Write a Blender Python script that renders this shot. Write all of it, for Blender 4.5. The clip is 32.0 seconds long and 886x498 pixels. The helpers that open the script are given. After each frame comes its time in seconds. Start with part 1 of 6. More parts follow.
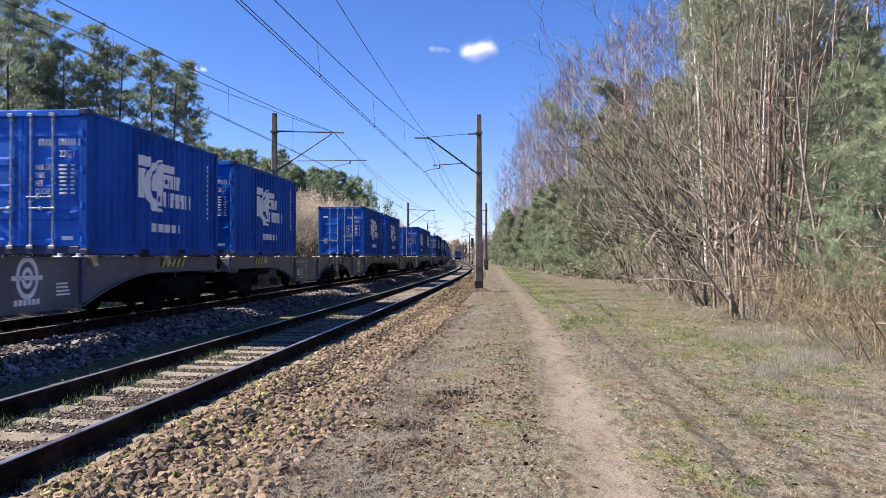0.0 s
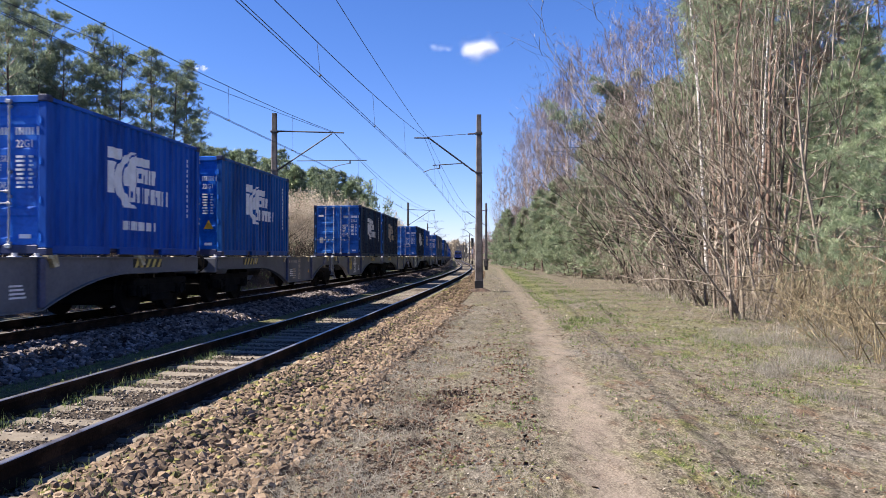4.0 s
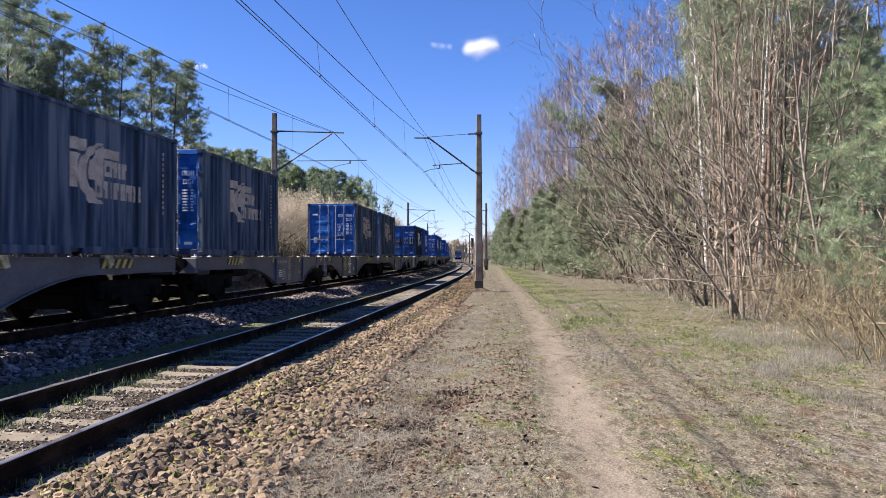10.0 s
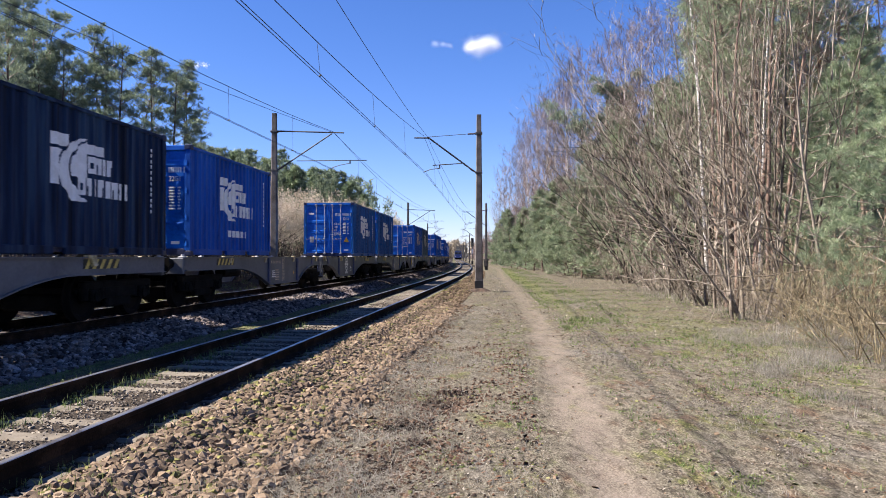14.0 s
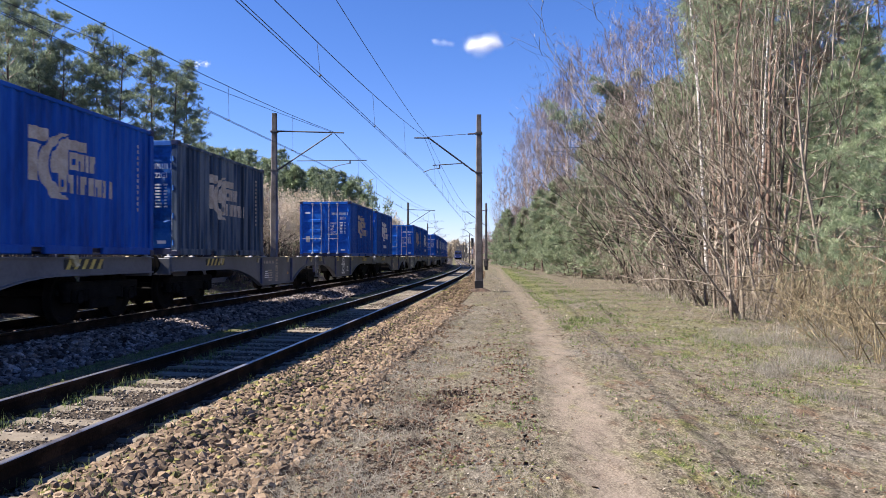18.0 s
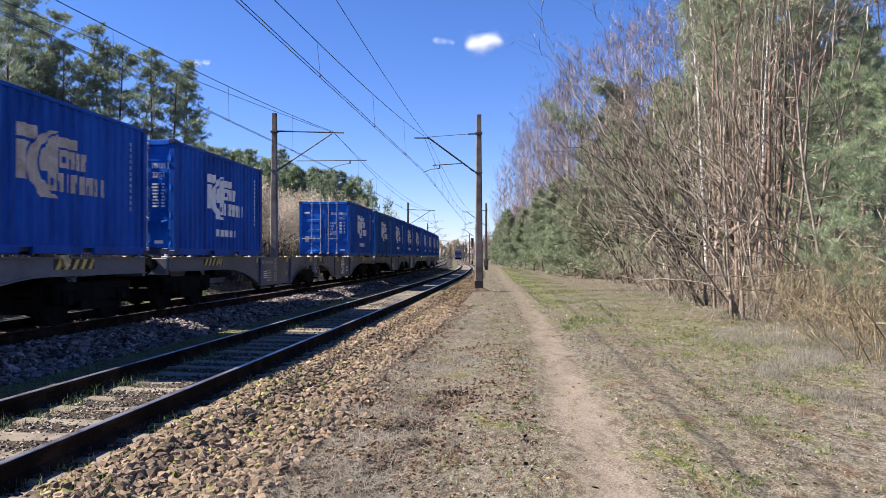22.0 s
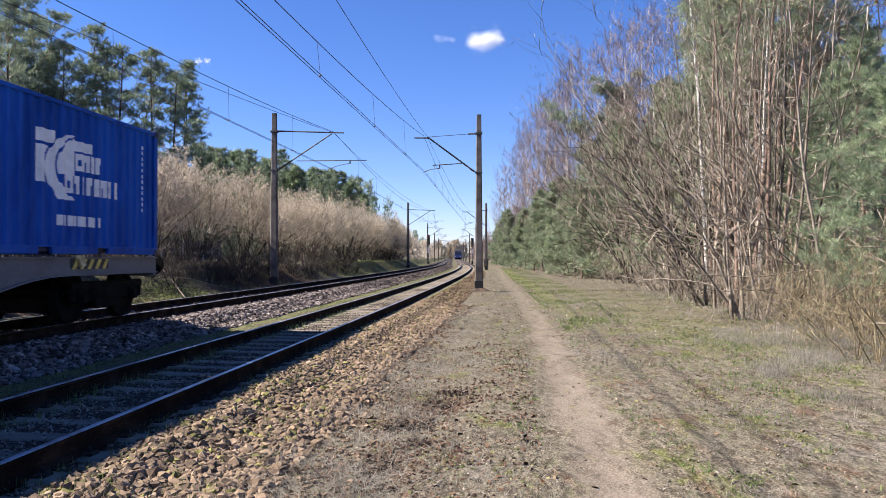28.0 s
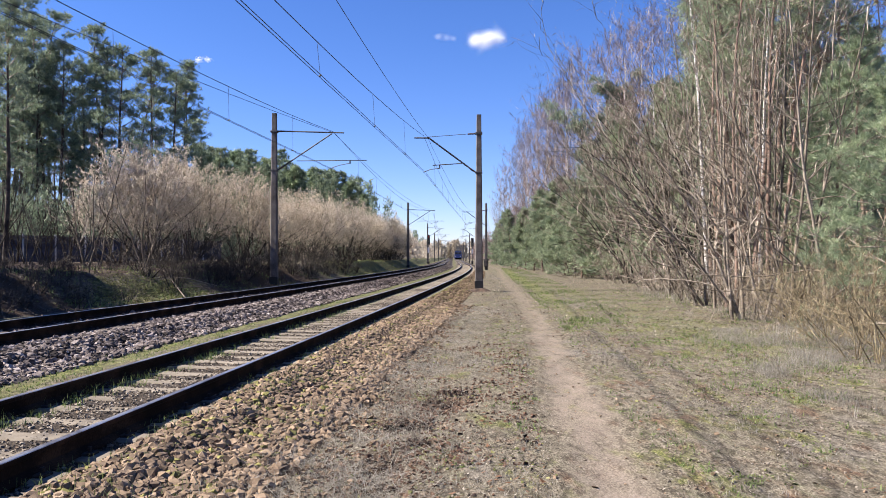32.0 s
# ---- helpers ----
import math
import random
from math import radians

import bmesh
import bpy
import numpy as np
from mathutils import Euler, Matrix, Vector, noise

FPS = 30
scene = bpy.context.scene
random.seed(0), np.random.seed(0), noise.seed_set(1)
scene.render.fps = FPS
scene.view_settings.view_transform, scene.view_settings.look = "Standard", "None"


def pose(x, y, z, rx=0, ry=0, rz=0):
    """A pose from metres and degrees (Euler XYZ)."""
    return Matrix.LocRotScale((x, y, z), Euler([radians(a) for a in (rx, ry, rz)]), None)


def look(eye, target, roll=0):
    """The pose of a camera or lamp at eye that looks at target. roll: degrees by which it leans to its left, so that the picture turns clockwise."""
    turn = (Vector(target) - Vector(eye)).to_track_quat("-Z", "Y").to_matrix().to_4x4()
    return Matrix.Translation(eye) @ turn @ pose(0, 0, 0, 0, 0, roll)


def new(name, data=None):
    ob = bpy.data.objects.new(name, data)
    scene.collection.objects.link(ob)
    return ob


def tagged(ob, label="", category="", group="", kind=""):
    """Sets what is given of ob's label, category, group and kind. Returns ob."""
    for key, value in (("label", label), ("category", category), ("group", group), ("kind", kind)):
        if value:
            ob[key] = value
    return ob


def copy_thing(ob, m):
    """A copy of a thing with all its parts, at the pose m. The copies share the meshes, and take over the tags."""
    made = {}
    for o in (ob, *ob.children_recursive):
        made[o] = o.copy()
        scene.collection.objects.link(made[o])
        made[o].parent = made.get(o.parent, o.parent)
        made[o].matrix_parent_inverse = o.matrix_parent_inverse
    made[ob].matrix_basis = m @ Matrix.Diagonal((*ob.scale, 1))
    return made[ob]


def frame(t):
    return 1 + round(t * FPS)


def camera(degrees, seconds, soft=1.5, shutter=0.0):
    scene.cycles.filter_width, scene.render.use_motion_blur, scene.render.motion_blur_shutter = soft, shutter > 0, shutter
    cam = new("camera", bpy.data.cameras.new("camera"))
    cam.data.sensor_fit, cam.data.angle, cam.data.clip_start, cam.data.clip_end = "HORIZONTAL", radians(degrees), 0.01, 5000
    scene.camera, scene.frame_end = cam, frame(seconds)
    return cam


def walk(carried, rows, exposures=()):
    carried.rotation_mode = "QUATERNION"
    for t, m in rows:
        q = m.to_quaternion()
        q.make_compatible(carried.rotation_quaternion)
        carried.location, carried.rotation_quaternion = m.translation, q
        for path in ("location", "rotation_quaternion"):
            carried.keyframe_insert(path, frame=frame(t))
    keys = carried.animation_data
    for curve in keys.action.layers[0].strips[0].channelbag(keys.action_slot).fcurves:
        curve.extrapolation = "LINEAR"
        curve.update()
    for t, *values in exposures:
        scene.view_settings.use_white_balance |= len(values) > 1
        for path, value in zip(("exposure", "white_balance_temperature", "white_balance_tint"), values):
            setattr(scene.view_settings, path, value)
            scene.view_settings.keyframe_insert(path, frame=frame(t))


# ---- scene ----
import itertools

# ---- camera: it stands still on the path ----
EYE = 1.70
cam = camera(60.03, 32.0, soft=0.55, shutter=0.12)
CAM_POSE = pose(0, 0, EYE, 90.595, 0, 0)
walk(cam, [(0.0, CAM_POSE), (32.0, CAM_POSE)], exposures=[(0.0, 1.65, 6500, 14), (32.0, 1.65, 6500, 14)])

# ---- daylight ----
SUN_ELEV, SUN_AZ = radians(43), radians(-91)      # azimuth from +y, clockwise
SUN_DIR = Vector((math.sin(SUN_AZ) * math.cos(SUN_ELEV), math.cos(SUN_AZ) * math.cos(SUN_ELEV), math.sin(SUN_ELEV)))
world = bpy.data.worlds.new("sky")
scene.world = world
world.use_nodes = True
wn = world.node_tree.nodes
sky = wn.new("ShaderNodeTexSky")
sky.sky_type, sky.sun_disc = "NISHITA", False
sky.sun_elevation, sky.sun_rotation = SUN_ELEV, SUN_AZ
sky.altitude, sky.air_density, sky.dust_density, sky.ozone_density = 1100, 1.0, 0.0, 3.0
wn["Background"].inputs["Strength"].default_value = 0.05
deep = wn.new("ShaderNodeHueSaturation")
deep.inputs["Saturation"].default_value = 1.2
world.node_tree.links.new(sky.outputs[0], deep.inputs["Color"])
clear = wn.new("ShaderNodeMix")
clear.data_type, clear.blend_type = "RGBA", "MULTIPLY"
clear.inputs[0].default_value = 1.0
clear.inputs[7].default_value = (0.90, 0.90, 1.22, 1)
world.node_tree.links.new(deep.outputs[0], clear.inputs[6])
world.node_tree.links.new(clear.outputs[2], wn["Background"].inputs["Color"])
sun = new("sun", bpy.data.lights.new("sun", "SUN"))
sun.data.energy, sun.data.angle, sun.data.color = 5.0, radians(0.55), (1.0, 0.94, 0.83)
sun.matrix_world = look(SUN_DIR * 50, (0, 0, 0))


# ---- materials ----
def mat(name, rough=0.8, metal=0.0, spec=0.5):
    m = bpy.data.materials.new(name)
    m.use_nodes = True
    b = m.node_tree.nodes["Principled BSDF"]
    b.inputs["Roughness"].default_value, b.inputs["Metallic"].default_value = rough, metal
    b.inputs["Specular IOR Level"].default_value = spec
    return m, m.node_tree.nodes, m.node_tree.links, b


def ramp_mat(name, colours, scale=4.0, rough=0.8, metal=0.0, fine=40.0, bump=0.2, island=0.0, objrand=0.0, spec=0.5, stretch=(1, 1, 1), dist=0.01, detail=6):
    """A surface whose colour runs through colours, by a coarse and a fine noise, and by piece or object."""
    m, n, l, b = mat(name, rough, metal, spec)
    tc, mp = n.new("ShaderNodeTexCoord"), n.new("ShaderNodeMapping")
    mp.inputs["Scale"].default_value = stretch
    l.new(tc.outputs["Object"], mp.inputs[0])
    a, f = n.new("ShaderNodeTexNoise"), n.new("ShaderNodeTexNoise")
    a.inputs["Scale"].default_value, a.inputs["Detail"].default_value = scale, detail
    f.inputs["Scale"].default_value, f.inputs["Detail"].default_value = fine, 3
    for t in (a, f):
        l.new(mp.outputs[0], t.inputs["Vector"])
    mix = n.new("ShaderNodeMath"); mix.operation = "MULTIPLY_ADD"
    l.new(f.outputs[0], mix.inputs[0]); mix.inputs[1].default_value = 0.45
    l.new(a.outputs[0], mix.inputs[2])
    last = mix.outputs[0]
    base = 0.225
    for amount, node, sock in ((island, "ShaderNodeNewGeometry", "Random Per Island"), (objrand, "ShaderNodeObjectInfo", "Random")):
        if amount:
            g = n.new(node)
            ad = n.new("ShaderNodeMath"); ad.operation = "MULTIPLY_ADD"
            l.new(g.outputs[sock], ad.inputs[0]); ad.inputs[1].default_value = amount
            l.new(last, ad.inputs[2]); last = ad.outputs[0]; base += amount / 2
    sh = n.new("ShaderNodeMath"); sh.operation = "SUBTRACT"
    l.new(last, sh.inputs[0]); sh.inputs[1].default_value = base
    r = n.new("ShaderNodeValToRGB")
    e = r.color_ramp.elements
    k = len(colours)
    while len(e) < k:
        e.new(0.5)
    wide = 0.16 + 0.5 * (island + objrand)
    for i, c in enumerate(colours):
        e[i].position = 0.5 - wide + 2 * wide * i / max(1, k - 1)
        e[i].color = (*c, 1)
    l.new(sh.outputs[0], r.inputs[0])
    l.new(r.outputs[0], b.inputs["Base Color"])
    if bump:
        bp = n.new("ShaderNodeBump")
        bp.inputs["Strength"].default_value, bp.inputs["Distance"].default_value = bump, dist
        l.new(mix.outputs[0], bp.inputs["Height"]); l.new(bp.outputs[0], b.inputs["Normal"])
    return m


def leaf_mat(name, colours, trans=0.35, island=0.5, rough=0.6, scale=0.6):
    m = ramp_mat(name, colours, scale=scale, fine=8, rough=rough, bump=0, island=island, spec=0.3)
    n, l = m.node_tree.nodes, m.node_tree.links
    b, out = n["Principled BSDF"], n["Material Output"]
    t, mx = n.new("ShaderNodeBsdfTranslucent"), n.new("ShaderNodeMixShader")
    l.new(b.inputs["Base Color"].links[0].from_socket, t.inputs[0])
    mx.inputs[0].default_value = trans
    l.new(b.outputs[0], mx.inputs[1]); l.new(t.outputs[0], mx.inputs[2]); l.new(mx.outputs[0], out.inputs[0])
    return m


def ground_mat():
    m, n, l, b = mat("dry_grass_ground", 0.95, 0, 0.2)
    tc, lie = n.new("ShaderNodeTexCoord"), n.new("ShaderNodeMapping")
    lie.inputs["Scale"].default_value = (1.0, 0.42, 1.0)          # wear and litter lie along the path
    l.new(tc.outputs["Object"], lie.inputs[0])

    def noise_tex(scale, detail=5, rough=0.6):
        t = n.new("ShaderNodeTexNoise")
        t.inputs["Scale"].default_value, t.inputs["Detail"].default_value, t.inputs["Roughness"].default_value = scale, detail, rough
        l.new(lie.outputs[0], t.inputs["Vector"])
        return t.outputs[0]

    def ramp(sock, stops):
        r = n.new("ShaderNodeValToRGB")
        e = r.color_ramp.elements
        while len(e) < len(stops):
            e.new(0.5)
        for el, (p, c) in zip(e, stops):
            el.position, el.color = p, (*c, 1)
        l.new(sock, r.inputs[0])
        return r.outputs[0]

    def mix(fac, a, c):
        x = n.new("ShaderNodeMix"); x.data_type = "RGBA"
        for s, v in ((0, fac), (6, a), (7, c)):
            if isinstance(v, (tuple, float)):
                x.inputs[s].default_value = v
            else:
                l.new(v, x.inputs[s])
        return x.outputs[2]

    def zone(name, noise_sock, sharp=6.0):
        a = n.new("ShaderNodeAttribute"); a.attribute_name = name
        s = n.new("ShaderNodeMath"); s.operation = "ADD"
        l.new(a.outputs["Fac"], s.inputs[0]); l.new(noise_sock, s.inputs[1])
        q = n.new("ShaderNodeMapRange")
        q.inputs["From Min"].default_value, q.inputs["From Max"].default_value = 1.0 - 1 / sharp, 1.0 + 1 / sharp
        l.new(s.outputs[0], q.inputs["Value"])
        return q.outputs[0]
    fine, mid, big = noise_tex(60, 6, 0.7), noise_tex(5.5, 6, 0.65), noise_tex(0.55, 4)
    straw = ramp(fine, [(0.337, (0.0131, 0.0101, 0.0074)), (0.442, (0.0718, 0.06, 0.0416)), (0.558, (0.1402, 0.121, 0.0902)), (0.710, (0.2149, 0.1954, 0.1572))])
    green = ramp(fine, [(0.312, (0.0164, 0.0188, 0.0071)), (0.465, (0.0763, 0.0826, 0.0235)), (0.593, (0.1526, 0.1561, 0.0529)), (0.710, (0.2471, 0.2408, 0.1176))])
    litter = ramp(fine, [(0.349, (0.0142, 0.0113, 0.0091)), (0.465, (0.097, 0.0831, 0.0706)), (0.583, (0.181, 0.1661, 0.1445)), (0.710, (0.2718, 0.2594, 0.2402))])
    sand = ramp(fine, [(0.30, (0.104, 0.080, 0.061)), (0.5, (0.174, 0.141, 0.112)), (0.70, (0.252, 0.211, 0.174))])
    # ground under the ballast: shade in the gaps between stones painted near black
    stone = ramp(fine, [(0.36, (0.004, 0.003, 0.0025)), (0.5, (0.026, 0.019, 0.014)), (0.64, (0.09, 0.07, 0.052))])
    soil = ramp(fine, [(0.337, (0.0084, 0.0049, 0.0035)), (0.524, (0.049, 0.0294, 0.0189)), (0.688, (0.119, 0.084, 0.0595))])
    g = n.new("ShaderNodeMapRange"); g.inputs["From Min"].default_value, g.inputs["From Max"].default_value = 0.52, 0.68
    l.new(mid, g.inputs["Value"])
    dull = ramp(fine, [(0.312, (0.0162, 0.0149, 0.0083)), (0.465, (0.0698, 0.0643, 0.0372)), (0.593, (0.1397, 0.1333, 0.0826)), (0.710, (0.2278, 0.2195, 0.1569))])
    col = mix(g.outputs[0], straw, dull)
    g2 = n.new("ShaderNodeMapRange"); g2.inputs["From Min"].default_value, g2.inputs["From Max"].default_value = 0.56, 0.70
    l.new(big, g2.inputs["Value"])
    col = mix(g2.outputs[0], col, litter)
    moss = n.new("ShaderNodeMapRange"); moss.inputs["From Min"].default_value, moss.inputs["From Max"].default_value = 0.55, 0.63
    l.new(noise_tex(1.7, 6, 0.7), moss.inputs["Value"])
    col = mix(moss.outputs[0], col, ramp(fine, [(0.337, (0.014, 0.0154, 0.0056)), (0.476, (0.07, 0.0735, 0.0224)), (0.617, (0.147, 0.1435, 0.056)), (0.734, (0.252, 0.238, 0.14))]))
    rust = n.new("ShaderNodeMapRange"); rust.inputs["From Min"].default_value, rust.inputs["From Max"].default_value = 0.54, 0.66
    l.new(noise_tex(2.9, 6, 0.7), rust.inputs["Value"])
    col = mix(rust.outputs[0], col, ramp(fine, [(0.359, (0.0175, 0.0098, 0.0063)), (0.500, (0.091, 0.0574, 0.0364)), (0.663, (0.203, 0.1505, 0.105))]))
    col = mix(zone("green", mid, 5), col, green)
    tuft = n.new("ShaderNodeMix"); tuft.data_type, tuft.blend_type = "RGBA", "MULTIPLY"
    tuft.inputs[0].default_value = 1.0
    l.new(col, tuft.inputs[6]); l.new(ramp(noise_tex(13, 4, 0.65), [(0.38, (0.50, 0.48, 0.46)), (0.49, (0.98, 0.98, 0.98)), (0.62, (1.35, 1.35, 1.35))]), tuft.inputs[7])
    col = tuft.outputs[2]
    col = mix(zone("path", mid, 5), col, sand)
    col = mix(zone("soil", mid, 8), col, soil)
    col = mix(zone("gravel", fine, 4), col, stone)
    l.new(col, b.inputs["Base Color"])
    bp = n.new("ShaderNodeBump"); bp.inputs["Strength"].default_value, bp.inputs["Distance"].default_value = 0.6, 0.012
    l.new(fine, bp.inputs["Height"]); l.new(bp.outputs[0], b.inputs["Normal"])
    return m


M_GROUND = ground_mat()
M_STONE = ramp_mat("ballast_stone_brown", [(0.02968, 0.01874, 0.01126), (0.09275, 0.06024, 0.03566), (0.1521, 0.1037, 0.06381), (0.2078, 0.1459, 0.09384), (0.2968, 0.2209, 0.1501)], 3, 0.9, fine=30, island=0.6, bump=0.4)
M_STONE_MOSS = ramp_mat("moss_grown_stone", [(0.02122, 0.01877, 0.006713), (0.07956, 0.07286, 0.0194), (0.1591, 0.1458, 0.03879), (0.2546, 0.2263, 0.07459)], 4, 0.95, fine=40, island=0.8, bump=0.5)
# dug soil with the shadow under the turf's lip put into its colour
M_SOIL_SHADE = ramp_mat("damp_dug_soil", [(0.010, 0.006, 0.004), (0.042, 0.024, 0.015), (0.10, 0.062, 0.04)], 3, 0.95, fine=30, island=0.7, bump=0.3)
M_STONE_GREY = ramp_mat("ballast_stone_grey", [(0.01298, 0.01027, 0.009318), (0.04543, 0.03591, 0.03328), (0.1104, 0.08983, 0.08246), (0.1882, 0.1564, 0.1465), (0.3245, 0.2822, 0.2662)], 3, 0.95, fine=30, island=0.9, bump=0.4, spec=0.2)
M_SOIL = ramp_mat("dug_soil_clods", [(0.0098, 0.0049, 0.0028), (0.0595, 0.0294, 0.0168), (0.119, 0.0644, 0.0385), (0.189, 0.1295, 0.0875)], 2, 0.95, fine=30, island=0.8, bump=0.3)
M_MOSS = ramp_mat("moss_cushion", [(0.0245, 0.028, 0.0084), (0.091, 0.098, 0.028), (0.168, 0.168, 0.056), (0.252, 0.238, 0.112)], 6, 0.95, fine=80, island=0.7, bump=0.5)
M_CRUMB = ramp_mat("soil_crumbs", [(0.02016, 0.01456, 0.01008), (0.0952, 0.07392, 0.05376), (0.1904, 0.1568, 0.121), (0.3024, 0.2632, 0.2128)], 0.9, 0.95, fine=30, island=0.9, bump=0)
M_SLEEPER = ramp_mat("sleeper_concrete", [(0.0952, 0.0756, 0.0539), (0.1561, 0.1302, 0.098), (0.2086, 0.1778, 0.1386)], 3, 0.9, fine=60, objrand=0.3, bump=0.3)
M_SLEEPER_DARK = ramp_mat("sleeper_dark", [(0.0343, 0.0266, 0.0224), (0.0735, 0.0588, 0.049), (0.1176, 0.098, 0.0833)], 3, 0.9, fine=60, objrand=0.3, bump=0.3)
# rust taken near black: the rail's shaded side is put into the colour
M_RAIL = ramp_mat("rail_rust", [(0.007, 0.0045, 0.003), (0.018, 0.010, 0.0065), (0.042, 0.024, 0.015)], 2.5, 0.95, 0.0, fine=50, bump=0.3, spec=0.1)
M_RAILTOP = ramp_mat("rail_polished_head", [(0.30, 0.27, 0.25), (0.5, 0.47, 0.45), (0.62, 0.6, 0.58)], 2, 0.35, 0.9, fine=15, bump=0.05)
# fastenings darkened too, for the shade at the rail foot
M_CLIP = ramp_mat("rail_clip_steel", [(0.012, 0.009, 0.008), (0.04, 0.032, 0.027)], 5, 0.9, 0.0, fine=40, spec=0.2)
BLUES = [ramp_mat("container_blue_bright", [(0.004, 0.044, 0.225), (0.006, 0.070, 0.335), (0.011, 0.094, 0.41)], 1.2, 0.5, fine=14, bump=0.05, spec=0.12, stretch=(1, 1, 0.2)),
         ramp_mat("container_blue_worn", [(0.002, 0.038, 0.145), (0.003, 0.066, 0.25), (0.012, 0.10, 0.32)], 2.2, 0.5, fine=14, bump=0.1, spec=0.15, stretch=(1, 1, 0.1)),
         ramp_mat("container_blue_faded", [(0.011, 0.024, 0.048), (0.038, 0.068, 0.122), (0.13, 0.16, 0.20)], 3.4, 0.55, fine=16, bump=0.1, spec=0.15, stretch=(1, 1, 0.06)),
         ramp_mat("container_door_blue", [(0.002, 0.068, 0.33), (0.003, 0.105, 0.49), (0.008, 0.140, 0.57)], 1.4, 0.4, fine=14, bump=0.08, spec=0.3),
         ramp_mat("container_door_scuffed", [(0.004, 0.058, 0.22), (0.006, 0.105, 0.39), (0.03, 0.15, 0.46)], 2.2, 0.5, fine=10, bump=0.15, spec=0.35),
         ramp_mat("container_navy", [(0.002, 0.006, 0.018), (0.006, 0.019, 0.056), (0.022, 0.048, 0.095)], 3.4, 0.55, fine=16, bump=0.1, spec=0.12, stretch=(1, 1, 0.06)),
         ramp_mat("container_door_rusty", [(0.055, 0.034, 0.024), (0.030, 0.052, 0.11), (0.006, 0.085, 0.34), (0.008, 0.11, 0.42)], 1.5, 0.55, fine=9, bump=0.2, spec=0.25)]
M_CDARK = ramp_mat("container_dark_trim", [(0.0056, 0.0084, 0.0280), (0.0105, 0.0210, 0.0840)], 3, 0.5)
M_ROD = ramp_mat("galvanised_rod", [(0.2380, 0.2520, 0.2660), (0.3850, 0.3990, 0.4200)], 6, 0.4, 0.5, fine=40, bump=0.1)
M_WHITE = ramp_mat("white_marking_paint", [(0.68, 0.67, 0.65), (0.84, 0.83, 0.82)], 4, 0.6, fine=30, bump=0)
M_TAN = ramp_mat("aged_marking_paint", [(0.36, 0.28, 0.21), (0.56, 0.49, 0.41)], 4, 0.7, fine=30, bump=0)
M_WAGON = ramp_mat("wagon_grey_paint", [(0.056, 0.061, 0.076), (0.098, 0.105, 0.126), (0.138, 0.144, 0.165)], 1.2, 0.55, fine=16, bump=0.1, objrand=0.2)
M_WAGON_BL = ramp_mat("wagon_blue_grey_paint", [(0.03, 0.038, 0.085), (0.055, 0.068, 0.14), (0.095, 0.112, 0.20)], 1.5, 0.5, fine=16, bump=0.1)
# underparts and wheels near black: deep shade under the wagons put into the colour
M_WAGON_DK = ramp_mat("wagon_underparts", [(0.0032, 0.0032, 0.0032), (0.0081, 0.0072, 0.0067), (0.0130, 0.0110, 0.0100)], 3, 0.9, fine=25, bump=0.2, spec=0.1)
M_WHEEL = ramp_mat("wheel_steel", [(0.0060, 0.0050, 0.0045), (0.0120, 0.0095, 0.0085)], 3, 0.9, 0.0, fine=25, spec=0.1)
M_FLAP = ramp_mat("worn_tan_paint", [(0.22, 0.16, 0.07), (0.42, 0.33, 0.17), (0.6, 0.52, 0.34)], 9, 0.6, fine=30)
M_YELLOW = ramp_mat("yellow_paint", [(0.45, 0.33, 0.09), (0.72, 0.55, 0.14)], 5, 0.6, fine=30)
M_BLACK = ramp_mat("black_paint", [(0.01, 0.01, 0.01), (0.03, 0.03, 0.03)], 5, 0.6)
M_MAST = ramp_mat("mast_concrete", [(0.0600, 0.0510, 0.0480), (0.1140, 0.0990, 0.0930), (0.1620, 0.1440, 0.1350)], 1.5, 0.9, fine=25, bump=0.3)
M_PITCH = ramp_mat("mast_foot_pitch", [(0.008, 0.008, 0.009), (0.02, 0.02, 0.02)], 3, 0.6)
M_STEEL = ramp_mat("mast_steel", [(0.03, 0.03, 0.035), (0.075, 0.075, 0.08)], 3, 0.6, 0.3, fine=20)
M_WIRE = ramp_mat("wire_copper", [(0.02, 0.022, 0.025), (0.05, 0.05, 0.052)], 3, 0.5, 0.5, bump=0)
M_CERAMIC = ramp_mat("insulator_glaze", [(0.03, 0.014, 0.01), (0.07, 0.03, 0.02)], 4, 0.3)
# wide ramp: contrast of sunlit and shaded wood put into the bark colour
M_BARK = ramp_mat("bark_grey_brown", [(0.022, 0.017, 0.013), (0.17, 0.138, 0.108), (0.42, 0.36, 0.295)], 2.5, 0.95, fine=22, bump=0.4, objrand=0.3)
M_PBARK = ramp_mat("pine_bark", [(0.055, 0.038, 0.030), (0.175, 0.115, 0.088), (0.34, 0.24, 0.19)], 2.0, 0.95, fine=18, bump=0.5, objrand=0.3)
M_PBARK_D = ramp_mat("old_pine_bark", [(0.022, 0.017, 0.014), (0.06, 0.045, 0.036), (0.12, 0.088, 0.068)], 2.0, 0.95, fine=18, bump=0.5, objrand=0.2)
M_BIRCH = ramp_mat("birch_bark", [(0.0438, 0.035, 0.035), (0.3937, 0.3675, 0.35), (0.5775, 0.5513, 0.525)], 3, 0.8, fine=12, bump=0.2, stretch=(1, 1, 3))
# twigs likewise, dark to pale by piece in place of shade and sun
M_TWIG = ramp_mat("bare_twig", [(0.028, 0.022, 0.018), (0.235, 0.195, 0.157), (0.52, 0.45, 0.37)], 1.5, 0.9, fine=10, bump=0, island=0.6)
